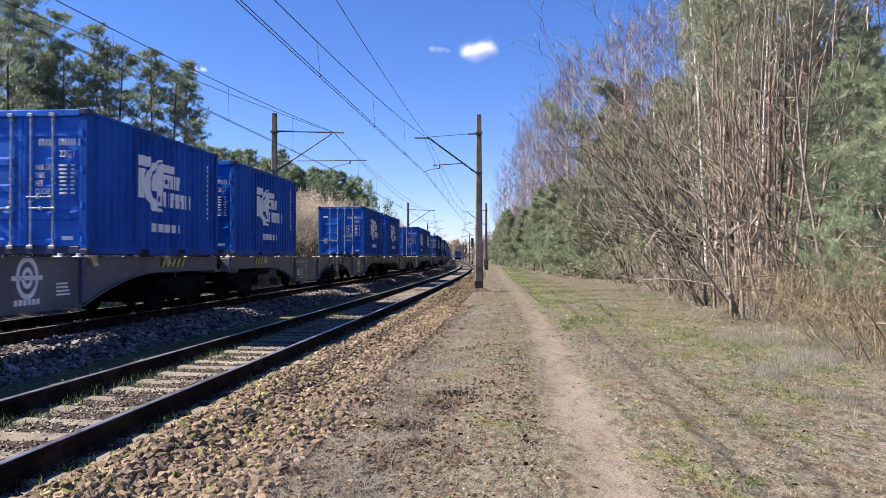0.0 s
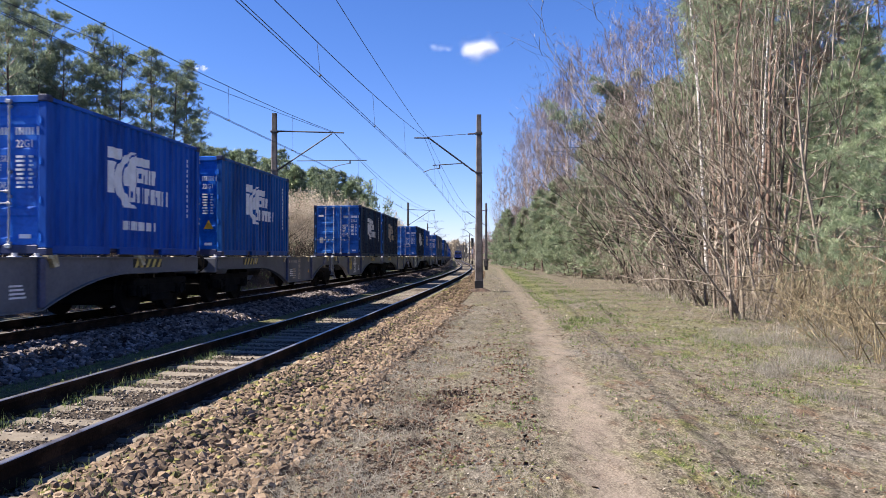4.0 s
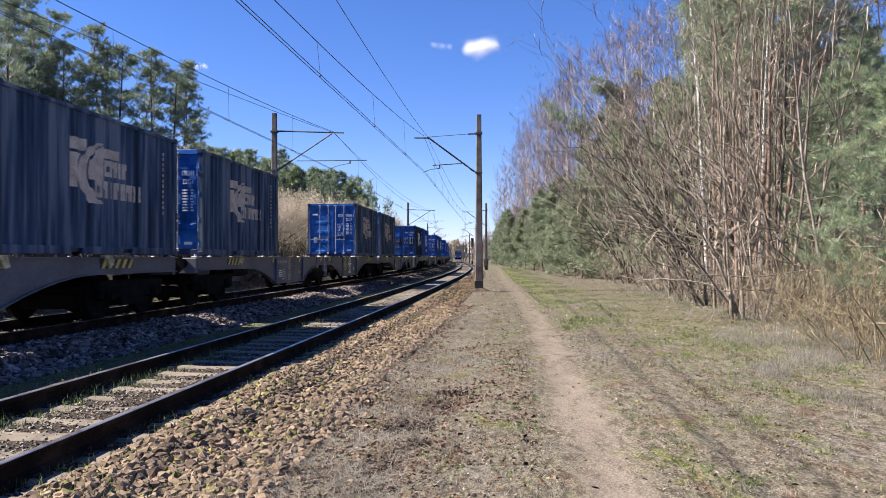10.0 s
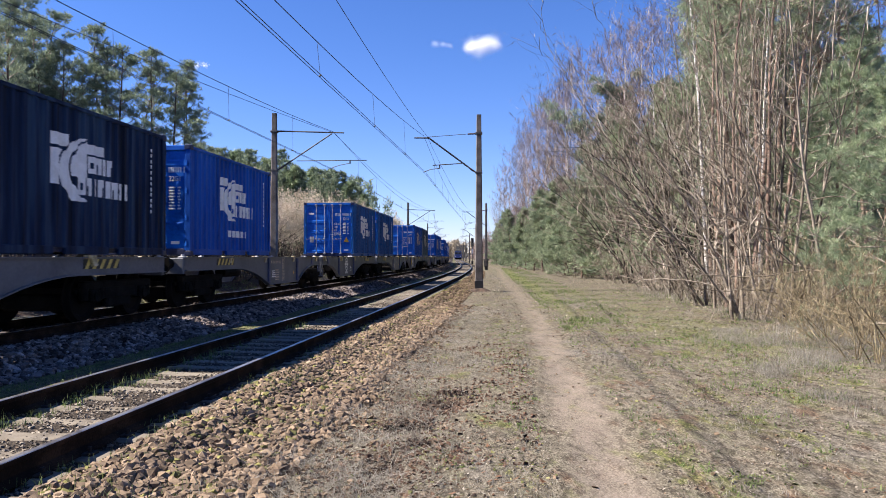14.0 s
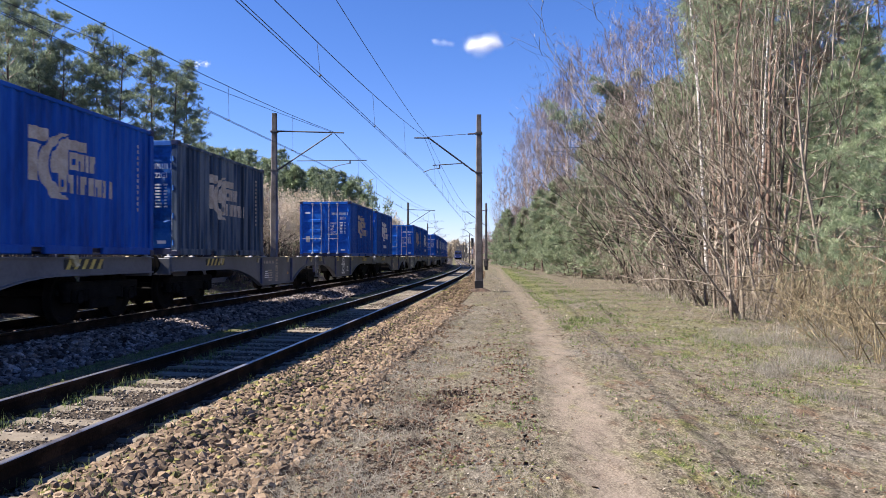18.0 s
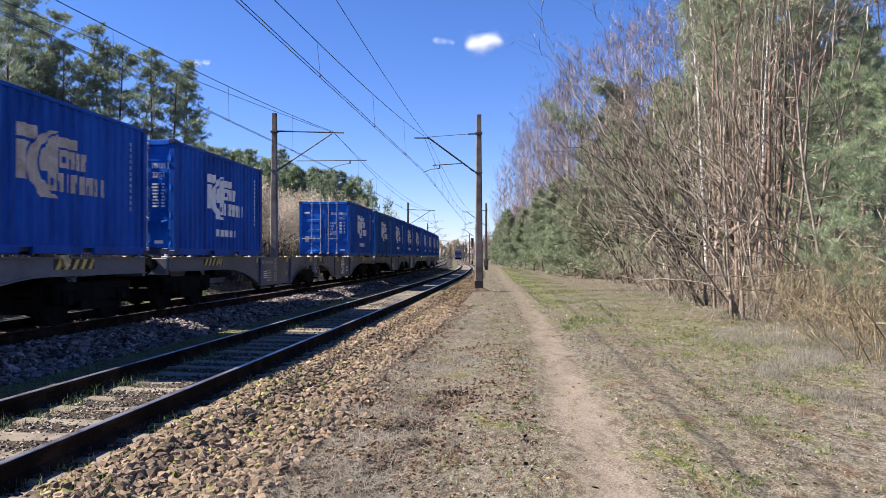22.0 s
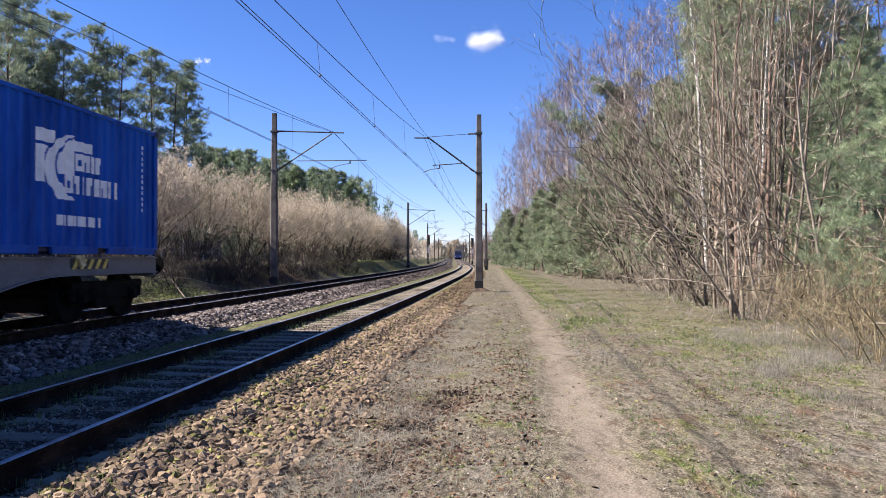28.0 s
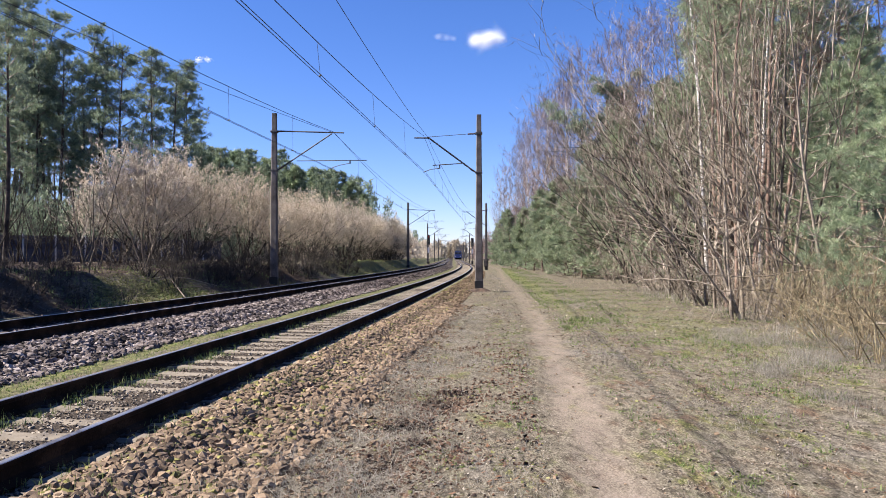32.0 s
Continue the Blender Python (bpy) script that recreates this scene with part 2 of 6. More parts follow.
M_TWIG_RED = ramp_mat("birch_twig", [(0.09832, 0.06808, 0.06048), (0.2193, 0.1626, 0.1474), (0.3326, 0.2646, 0.2419)], 1.5, 0.9, fine=10, bump=0, island=0.5)
M_BUD = leaf_mat("pale_catkins", [(0.364, 0.3049, 0.2366), (0.546, 0.4732, 0.3822), (0.7098, 0.6279, 0.5278)], 0.45, 0.6, 0.9)
M_BUDSTEM = ramp_mat("shrub_twig", [(0.175, 0.1444, 0.105), (0.3937, 0.3369, 0.2581), (0.5775, 0.5075, 0.4025)], 1.2, 0.9, fine=10, bump=0, island=0.4)
M_NEEDLE = leaf_mat("pine_needles", [(0.04301, 0.06739, 0.05474), (0.1573, 0.2021, 0.135), (0.414, 0.4798, 0.31)], 0.3, 0.3, scale=1.6)
M_NEEDLE_M = leaf_mat("pine_needles_grey_green", [(0.0624, 0.0911, 0.0606), (0.205, 0.2539, 0.1569), (0.3921, 0.4379, 0.2762)], 0.3, 0.3, scale=1.6)
M_NEEDLE_L = leaf_mat("young_pine_needles", [(0.036, 0.0576, 0.036), (0.198, 0.258, 0.15), (0.48, 0.54, 0.348)], 0.25, 0.25, scale=2.6)
M_NEEDLE_D = leaf_mat("dead_pine_needles", [(0.09, 0.05, 0.03), (0.20, 0.115, 0.065), (0.31, 0.20, 0.125)], 0.2, 0.3, scale=2.2)
M_YTWIG = ramp_mat("yellow_shoot", [(0.0425, 0.0312, 0.0198), (0.1796, 0.137, 0.0756), (0.4536, 0.3827, 0.241)], 1.5, 0.9, fine=10, bump=0, island=0.5)
M_LEAF_DRY = leaf_mat("dry_oak_leaf", [(0.119, 0.0595, 0.0315), (0.217, 0.119, 0.07)], 0.3, 0.6)
M_STRAW = leaf_mat("straw_blade", [(0.1436, 0.1259, 0.0991), (0.2419, 0.2199, 0.1817), (0.3553, 0.3341, 0.2932)], 0.3, 0.9, 0.85)
M_GRASS = leaf_mat("green_blade", [(0.045, 0.075, 0.020), (0.125, 0.175, 0.055), (0.25, 0.29, 0.12)], 0.35, 0.8, 0.7)
# on the bank's growth this darkness stands in for shade
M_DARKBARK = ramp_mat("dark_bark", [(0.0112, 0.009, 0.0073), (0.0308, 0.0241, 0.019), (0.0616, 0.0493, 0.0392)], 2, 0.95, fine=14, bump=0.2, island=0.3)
M_LITTER = leaf_mat("leaf_litter", [(0.016, 0.011, 0.008), (0.075, 0.055, 0.038), (0.20, 0.168, 0.128), (0.42, 0.38, 0.315)], 0.15, 0.9, 0.9)
M_FENCE = ramp_mat("fence_paint_dark_blue", [(0.016, 0.018, 0.034), (0.040, 0.044, 0.080)], 2, 0.85, objrand=0.3)
M_GALV = ramp_mat("fence_post", [(0.32, 0.32, 0.34), (0.5, 0.5, 0.52)], 2, 0.7)
M_CLOUD = leaf_mat("cloud_vapour", [(0.93, 0.93, 0.95), (0.97, 0.97, 0.98)], 0.5, 0.1, 1.0)
M_SIGRED = ramp_mat("signal_lens", [(0.5, 0.02, 0.01), (0.6, 0.03, 0.02)], 3, 0.3)
M_LOCO = ramp_mat("loco_blue", [(0.05, 0.075, 0.20), (0.07, 0.10, 0.26)], 2, 0.5)
M_GLASS = ramp_mat("dark_glass", [(0.02, 0.025, 0.03), (0.03, 0.035, 0.04)], 2, 0.1)
M_ORANGE = ramp_mat("hazard_orange", [(0.75, 0.36, 0.02), (0.85, 0.45, 0.04)], 3, 0.5)
M_PLATE = ramp_mat("grey_plate", [(0.25, 0.26, 0.28), (0.42, 0.43, 0.45)], 6, 0.5, 0.3)


# ---- mesh tools ----
class Geo:
    """Collects vertices and faces for one mesh."""

    def __init__(self):
        self.v, self.f = [], []

    def add(self, vs, fs):
        o = len(self.v)
        self.v += [tuple(p) for p in vs]
        self.f += [tuple(i + o for i in q) for q in fs]
        return self

    def box(self, x0, y0, z0, x1, y1, z1, ch=0.0):
        """A box with chamfered upright and long edges when ch is given."""
        if not ch:
            self.add([(x0, y0, z0), (x1, y0, z0), (x1, y1, z0), (x0, y1, z0), (x0, y0, z1), (x1, y0, z1), (x1, y1, z1), (x0, y1, z1)],
                     [(3, 2, 1, 0), (4, 5, 6, 7), (0, 1, 5, 4), (1, 2, 6, 5), (2, 3, 7, 6), (3, 0, 4, 7)])
            return self
        rings = []
        for z, e in ((z0, ch), (z0 + ch, 0), (z1 - ch, 0), (z1, ch)):
            a, b, c, d = x0 + e, x1 - e, y0 + e, y1 - e
            k = ch
            rings.append([(a + k, c, z), (b - k, c, z), (b, c + k, z), (b, d - k, z), (b - k, d, z), (a + k, d, z), (a, d - k, z), (a, c + k, z)])
        self.loft(rings)
        return self

    def loft(self, rings, caps=True, closed=True):
        n, vs, fs = len(rings[0]), [p for r in rings for p in r], []
        for i in range(len(rings) - 1):
            for j in range(n if closed else n - 1):
                k = (j + 1) % n
                fs.append((i * n + j, i * n + k, (i + 1) * n + k, (i + 1) * n + j))
        if caps:
            fs += [tuple(reversed(range(n))), tuple(range((len(rings) - 1) * n, len(rings) * n))]
        return self.add(vs, fs)

    def rod(self, a, b, r0, r1=None, n=8, caps=True):
        a, b = Vector(a), Vector(b)
        r1 = r0 if r1 is None else r1
        q = (b - a).to_track_quat("Z", "Y")
        ring = [q @ Vector((math.cos(2 * math.pi * i / n), math.sin(2 * math.pi * i / n), 0)) for i in range(n)]
        return self.loft([[a + v * r0 for v in ring], [b + v * r1 for v in ring]], caps)

    def prism(self, outline, x0, x1, axis="x"):
        """An outline in the (y, z) plane, drawn out along x (or in (x, z), along y)."""
        f = (lambda p, t: (t, p[0], p[1])) if axis == "x" else (lambda p, t: (p[0], t, p[1]))
        return self.loft([[f(p, x0) for p in outline], [f(p, x1) for p in outline]])

    def mesh(self, name):
        me = bpy.data.meshes.new(name)
        me.from_pydata(self.v, [], self.f)
        me.update()
        return me


def part(name, geo, material, parent=None, label="", m=None):
    """Links a mesh as ONE object, under parent if there is one."""
    me = geo.mesh(name) if isinstance(geo, Geo) else geo
    if not me.materials:
        me.materials.append(material)
    ob = new(name, me)
    ob.parent = parent
    if m is not None:
        ob.matrix_basis = m
    return tagged(ob, label)


def np_mesh(name, verts, tris, material, size=3):
    """A large mesh from arrays of vertices and equal-sided faces."""
    verts, tris = np.asarray(verts, np.float32), np.asarray(tris, np.int32)
    me = bpy.data.meshes.new(name)
    me.vertices.add(len(verts)); me.vertices.foreach_set("co", verts.ravel())
    me.loops.add(tris.size); me.loops.foreach_set("vertex_index", tris.ravel())
    me.polygons.add(len(tris)); me.polygons.foreach_set("loop_start", np.arange(0, tris.size, size, dtype=np.int32))
    me.update(calc_edges=True)
    me.materials.append(material)
    return me


def smooth(me):
    me.polygons.foreach_set("use_smooth", np.ones(len(me.polygons), bool))
    return me


# ---- the line of the railway: arc s along the near track, offset o to its right ----
SLOPE0, K1, K2, B_END, X0, SPACING = 0.09268, 0.00032, 0.00071, 0.013, -4.232, 4.43
RAIL_N, RAIL_T = EYE - 1.3915, EYE - 1.184          # rail tops of the near and the far track
_s = np.arange(-420.0, 1500.0, 0.5)
_k = np.where(_s < 0, 0, np.where(_s < 50, K1, K2))
_th = np.maximum(SLOPE0 - np.cumsum(_k) * 0.5, B_END)
_i0 = int(np.argmin(np.abs(_s)))
_x, _y = np.cumsum(np.sin(_th)) * 0.5, np.cumsum(np.cos(_th)) * 0.5
_x, _y = _x - _x[_i0] + X0, _y - _y[_i0]


def line(s, o=0.0, z=0.0):
    th = float(np.interp(s, _s, _th))
    return Vector((float(np.interp(s, _s, _x)) + o * math.cos(th), float(np.interp(s, _s, _y)) - o * math.sin(th), z))


def heading(s):
    return float(np.interp(s, _s, _th))


# ---- ground: one sheet, its cross-section along the line ----
def profile(o):
    """Height of the ground at offset o from the near track's centre line."""
    t = SPACING
    pts = [(-2000, 1.5), (-60, 1.4), (-t - 9, 1.35), (-t - 5.0, 1.25), (-t - 4.7, 1.15), (-t - 3.4, 0.36), (-t - 3.0, 0.28), (-t - 2.5, 0.27), (-t - 1.75, RAIL_T - 0.21), (-t + 1.6, RAIL_T - 0.21),
           (-t + 2.05, 0.14), (-1.5, 0.115), (-1.3, RAIL_N - 0.195), (0.9, RAIL_N - 0.195), (1.15, RAIL_N - 0.180), (1.42, RAIL_N - 0.185), (1.75, 0.04), (2.5, -0.03), (3.4, 0.0), (9, 0.02), (16, 0.12), (60, 0.3), (2000, 0.4)]
    return np.interp(o, [p[0] for p in pts], [p[1] for p in pts])


PATH_Y = [(-30, 0.2), (0, 0.85), (5.4, 1.26), (9.4, 1.60), (20, 2.48), (38, 3.6), (66, 5.1), (110, 7.9), (200, 10.0), (400, 13.0)]


def path_x(y):
    return np.interp(y, [p[0] for p in PATH_Y], [p[1] for p in PATH_Y])


def zone_values(X, Y, o):
    px = path_x(Y)
    width = 0.15 + 0.05 * np.sin(Y * 0.9) + 0.04 * np.sin(Y * 2.3 + 1)
    d = np.abs(X - px)
    path = np.clip(1.0 - (d - width) * 2.1, 0, 1) * (0.57 - 0.13 * np.clip((Y - 10) / 18, 0, 1))
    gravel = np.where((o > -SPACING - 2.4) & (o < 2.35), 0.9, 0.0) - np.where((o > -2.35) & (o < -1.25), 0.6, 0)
    green = 0.38 * np.exp(-((X - 6.4) / 1.8) ** 2) * np.clip((Y - 9) / 6, 0, 1) + 0.62 * np.exp(-((o + 1.85) / 0.42) ** 2) + (0.14 + 0.30 * np.clip((Y - 16) / 8, 0, 1)) * np.exp(-((d - 1.1) / 0.5) ** 2) * (X > px)
    green = green + np.where(o < -SPACING - 2.6, 0.8 * np.exp(-(((Y - 26) / 5) ** 2 + ((o + 8.0) / 1.0) ** 2)), 0)
    green = green + 0.27 * np.exp(-((X - 4.9) / 1.5) ** 2) * np.clip((Y - 7) / 3, 0, 1) * np.clip((26 - Y) / 8, 0, 1)
    soil = np.zeros_like(X)
    for x, y, r in ((0.0, 9.1, 0.45), (-0.38, 7.8, 0.36), (-0.53, 6.42, 0.32), (-0.46, 5.78, 0.30), (-0.2, 6.95, 0.30)):
        soil = np.maximum(soil, 0.66 * np.exp(-(((X - x) / r) ** 2 + ((Y - y) / (r * 1.5)) ** 2)))
    green = green + np.where(o < -SPACING - 2.6, 0.62 * np.clip((Y - 46) / 14, 0, 1), 0)
    # bank soil, its dark colour also for shade; thinned at the lit mossy patch
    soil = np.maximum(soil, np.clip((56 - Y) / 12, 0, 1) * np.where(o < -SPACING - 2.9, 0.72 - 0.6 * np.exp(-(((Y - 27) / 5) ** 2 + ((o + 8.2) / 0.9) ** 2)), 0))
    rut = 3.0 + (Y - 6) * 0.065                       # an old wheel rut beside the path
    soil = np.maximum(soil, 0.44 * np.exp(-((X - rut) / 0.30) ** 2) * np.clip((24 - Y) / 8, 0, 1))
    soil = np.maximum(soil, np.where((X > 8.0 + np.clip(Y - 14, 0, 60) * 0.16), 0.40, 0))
    return path, gravel, green, soil


def bumps(X, Y):
    return (0.5 * np.sin(X * 2.1 + 1.3 * np.sin(Y * 0.7)) * np.sin(Y * 1.3 + 0.8) + 0.35 * np.sin(X * 5.3 + Y * 2.2) * np.sin(Y * 4.1 - X) + 0.25 * np.sin(X * 11 + 3 * np.sin(Y * 6)) * np.sin(Y * 9.7))


def surface(X, Y, o):
    z = profile(o)
    rough = np.where(o > 2.3, 0.022, np.where(o < -SPACING - 2.6, 0.05, 0.012)) * np.clip(60 / (np.abs(Y) + 20), 0.1, 1.5)
    z = z + bumps(X, Y) * rough
    for x, y, r, h in ((0.0, 9.1, 0.30, -0.09), (-0.38, 7.72, 0.24, -0.10), (-0.38, 8.15, 0.26, 0.05), (-0.53, 6.36, 0.22, -0.10), (-0.53, 6.75, 0.22, 0.05), (-0.46, 5.72, 0.20, -0.09)):
        z = z + h * np.exp(-(((X - x) / r) ** 2 + ((Y - y) / (r * 1.4)) ** 2))
    z = z - 0.035 * np.exp(-((X - path_x(Y)) / 0.4) ** 2) * (o > 2.4)
    return z


def build_ground():
    ss = np.concatenate([np.arange(-60, 0, 3), np.arange(0, 16, 0.14), np.arange(16, 40, 0.4), np.arange(40, 130, 1.5), np.arange(130, 500, 10), np.geomspace(500, 1490, 12)])
    oo = np.concatenate([-np.geomspace(1800, 22, 18), np.arange(-20, -10, 0.5), np.arange(-10, -7, 0.15), np.arange(-7, 2.2, 0.11), np.arange(2.2, 12, 0.10), np.arange(12, 22, 0.5), np.geomspace(22, 1800, 18)])
    cx, cy = np.interp(ss, _s, _x), np.interp(ss, _s, _y)
    X, Y = cx[:, None] + oo[None, :], np.repeat(cy[:, None], len(oo), 1)
    O = np.repeat(oo[None, :], len(ss), 0)
    Z = surface(X, Y, O)
    # the far rim drops away to the horizon
    V = np.stack([X, Y, Z], -1).reshape(-1, 3)
    n, m = len(ss), len(oo)
    i = np.arange(n * m).reshape(n, m)
    Q = np.stack([i[:-1, :-1], i[:-1, 1:], i[1:, 1:], i[1:, :-1]], -1).reshape(-1, 4)
    me = smooth(np_mesh("ground", V, Q, M_GROUND, 4))
    for name, vals in zip(("path", "gravel", "green", "soil"), zone_values(X, Y, O)):
        at = me.attributes.new(name, "FLOAT", "POINT")
        at.data.foreach_set("value", np.ascontiguousarray(vals.ravel(), dtype=np.float32))
    tagged(new("ground", me), "dry grassy ground with a trodden sandy footpath", "ground", kind="structure")


build_ground()


def ground_z(x, y):
    s = y * 1.003
    return float(surface(np.array([x]), np.array([y]), np.array([x - float(np.interp(s, _s, _x))]))[0])


# ---- rails ----
def rail_mesh(o, top, s0, s1, step):
    prof = [(-0.036, 0.0), (0.036, 0.0), (0.036, -0.032), (0.011, -0.050), (0.009, -0.125), (0.062, -0.155), (0.075, -0.172), (-0.075, -0.172), (-0.062, -0.155), (-0.009, -0.125), (-0.011, -0.050), (-0.036, -0.032)]
    g, h = Geo(), Geo()
    ss = list(np.arange(s0, s1, step))
    g.loft([[line(s, o + a, top + b - 0.004) for a, b in prof] for s in ss])
    h.loft([[line(s, o + a, top + b) for a, b in ((-0.033, -0.006), (-0.026, 0.0), (0.026, 0.0), (0.033, -0.006))] for s in ss], caps=False, closed=False)
    return g, h


def track(off, top, label, sleeper_mat, first, count):
    t = tagged(new("railway_track"), label, "railway track", "tracks", "structure")
    for side in (-0.7535, 0.7535):
        g, h = rail_mesh(off + side, top, -40, 620, 2.0)
        r = part("rail", g, M_RAIL, t, "rusty steel rail")
        part("rail_head", h, M_RAILTOP, r, "polished running surface")
    # sleepers: trough-topped concrete, sunk in the ballast
    sg = Geo()
    ends = [(-1.30, -0.16), (-1.30, -0.005), (-1.25, 0.012), (-0.45, 0.012), (-0.30, 0.0), (0.30, 0.0), (0.45, 0.012), (1.25, 0.012), (1.30, -0.005), (1.30, -0.16)]
    sg.loft([[(x, -0.13, z - (0.02 if z > -0.1 else 0)) for x, z in ends], [(x, -0.10, z) for x, z in ends], [(x, 0.10, z) for x, z in ends], [(x, 0.13, z - (0.02 if z > -0.1 else 0)) for x, z in ends]])
    sme = sg.mesh("sleeper"); sme.materials.append(sleeper_mat)
    cg = Geo()
    for side in (-0.7535, 0.7535):
        for d in (-0.115, 0.115):
            cg.box(side + d - 0.045, -0.06, 0.005, side + d + 0.045, 0.06, 0.035, 0.008)
            cg.rod((side + d, 0, 0.03), (side + d, 0, 0.075), 0.018, n=6)
    cme = cg.mesh("rail_fastening"); cme.materials.append(M_CLIP)
    rest = Geo()
    rng = random.Random(int(off * 10) + 5)
    for i in range(first + count + 500):
        s = -4.0 + 0.6 * i
        p = line(s, off, top - 0.186 + rng.uniform(-0.008, 0.006))
        m = Matrix.Translation(p) @ Euler((rng.uniform(-0.01, 0.01), rng.uniform(-0.006, 0.006), -heading(s) + rng.uniform(-0.012, 0.012))).to_matrix().to_4x4()
        if i < count:
            so = part("sleeper", sme, sleeper_mat, t, m=m)
            if i < 110:
                part("rail_fastening", cme, M_CLIP, so)
        else:
            rest.add([m @ Vector(v) for v in ((-1.3, -0.12, 0.01), (1.3, -0.12, 0.01), (1.3, 0.12, 0.01), (-1.3, 0.12, 0.01))], [(0, 1, 2, 3)])
    far = part("sleeper_row", rest, sleeper_mat, t)
    far["kind"] = "stuff"


track(0.0, RAIL_N, "rusty railway track on weathered concrete sleepers in brown ballast", M_SLEEPER, 0, 250)
track(-SPACING, RAIL_T, "railway track raised on a bed of grey ballast", M_SLEEPER_DARK, 0, 200)


def clumped(rng, n, s0, s1, o0, o1, power, freq, cut, avoid=0.45):
    """Places in patches, off the footpath."""
    s, o = s0 + (s1 - s0) * rng.uniform(0, 1, n) ** power, rng.uniform(o0, o1, n)
    X, Y = np.interp(s, _s, _x) + o, np.interp(s, _s, _y)
    v = np.sin(X * freq + 2 * np.sin(Y * freq * 0.7)) * np.sin(Y * freq * 0.8 + 1.3 * np.sin(X * freq * 1.3)) + 0.5 * np.sin(X * freq * 3.1) * np.sin(Y * freq * 2.7)
    keep = (v + rng.normal(0, 0.25, n) > cut) & (np.abs(X - path_x(Y)) > avoid)
    return s[keep], o[keep]


# ---- scattered pieces: ballast, blades ----


def chunk():
    """A block with its corners cut: twelve points, six four-sided and eight three-sided faces."""
    P = [v for v in itertools.product((-1, 0, 1), repeat=3) if v.count(0) == 1]
    faces = []
    for ax in range(3):
        for sg in (-1, 1):
            q = [v for v in P if v[ax] == sg]
            u, w = (ax + 1) % 3, (ax + 2) % 3
            q.sort(key=lambda v: math.atan2(v[w], v[u]), reverse=sg < 0)
            k = [P.index(v) for v in q]
            faces += [(k[0], k[1], k[2]), (k[0], k[2], k[3])]
    for sx, sy, sz in itertools.product((-1, 1), repeat=3):
        k = [P.index(v) for v in ((sx, sy, 0), (0, sy, sz), (sx, 0, sz))]
        faces.append(tuple(k) if sx * sy * sz > 0 else tuple(reversed(k)))
    return np.array(P, float) * 0.78, np.array(faces)


def stones(name, count, spread, size, material, label, seed, sink=0.0, fine=False):
    """Broken ballast stones; spread(rng, n) gives arrays s and o."""
    rng = np.random.RandomState(seed)
    s, o = spread(rng, count)
    cx, cy = np.interp(s, _s, _x), np.interp(s, _s, _y)
    X, Y = cx + o, cy
    Z = surface(X, Y, o)
    n = len(s)
    if fine:                 # broken stones close by
        base, tri = chunk()
        jitter, squash = 0.24, np.array([1.15, 0.95, 0.75])
    elif size > 0.02:        # broken stones further off
        base = np.array([(-1, -0.7, -0.6), (0.9, -0.9, -0.7), (1, 0.8, -0.5), (-0.8, 0.9, -0.6), (-0.15, -0.95, 0.65), (0.85, 0.05, 0.75), (0.1, 0.8, 0.6), (-0.75, -0.1, 0.8)], float) * 0.85
        tri = np.array([(0, 2, 1), (0, 3, 2), (4, 5, 6), (4, 6, 7), (0, 1, 5), (0, 5, 4), (1, 2, 6), (1, 6, 5), (2, 3, 7), (2, 7, 6), (3, 0, 4), (3, 4, 7)])
        jitter, squash = 0.17, np.array([1.1, 0.95, 0.85])
    else:                    # crumbs and cushions
        base = np.array([(1, 0, 0), (0.3, 0.95, 0.1), (-0.8, 0.6, -0.1), (-0.85, -0.55, 0.1), (0.25, -0.95, -0.05), (0.35, 0.25, 0.85), (-0.4, -0.15, 0.8)], float)
        base[:5, 2] -= 0.55
        tri = np.array([(0, 1, 5), (1, 2, 5), (2, 6, 5), (2, 3, 6), (3, 4, 6), (4, 5, 6), (4, 0, 5)])
        jitter, squash = 0.35, np.array([1.1, 1.0, 0.7])
    k = len(base)
    V = base[None] + rng.uniform(-jitter, jitter, (n, k, 3))
    V *= (size * rng.uniform(0.45, 1.5, (n, 1, 1))) * (rng.uniform(0.8, 1.2, (n, 1, 3)) * squash)
    a, b = rng.uniform(0, 6.283, n), rng.uniform(-1.4, 1.4, n)
    ca, sa, cb, sb = np.cos(a)[:, None], np.sin(a)[:, None], np.cos(b)[:, None], np.sin(b)[:, None]
    x, y, z = V[..., 0], V[..., 1], V[..., 2]
    y, z = y * cb - z * sb, y * sb + z * cb
    x, y = x * ca - y * sa, x * sa + y * ca
    V = np.stack([x + X[:, None], y + Y[:, None], z + Z[:, None] - sink + size * (rng.uniform(-0.7, 0.7, n) if fine else rng.uniform(-0.1, 0.45, n))[:, None]], -1).reshape(-1, 3)
    T = (tri[None] + (np.arange(n) * k)[:, None, None]).reshape(-1, 3)
    me = np_mesh(name, V, T, material)
    me.shade_flat()
    tagged(new(name, me), label, "ballast", kind="stuff")


def bed(s0, s1, lo, hi, power=1.0):
    return lambda r, n: (s0 + (s1 - s0) * r.uniform(0, 1, n) ** power, r.uniform(lo, hi, n))


stones("ballast_shoulder", 27000, lambda r, n: (3.2 + 24.8 * r.uniform(0, 1, n) ** 1.35, r.uniform(1.08, 2.2 + 0.3 * r.uniform(0, 1, n) ** 0.5, n)), 0.034, M_STONE, "brown broken stone ballast beside the near track", 1, fine=True)
stones("ballast_shoulder", 1500, lambda r, n: (3.4 + 24 * r.uniform(0, 1, n) ** 1.3, 2.42 + np.abs(r.normal(0, 0.22, n))), 0.03, M_STONE, "brown stones strayed from the ballast into the grass", 16)
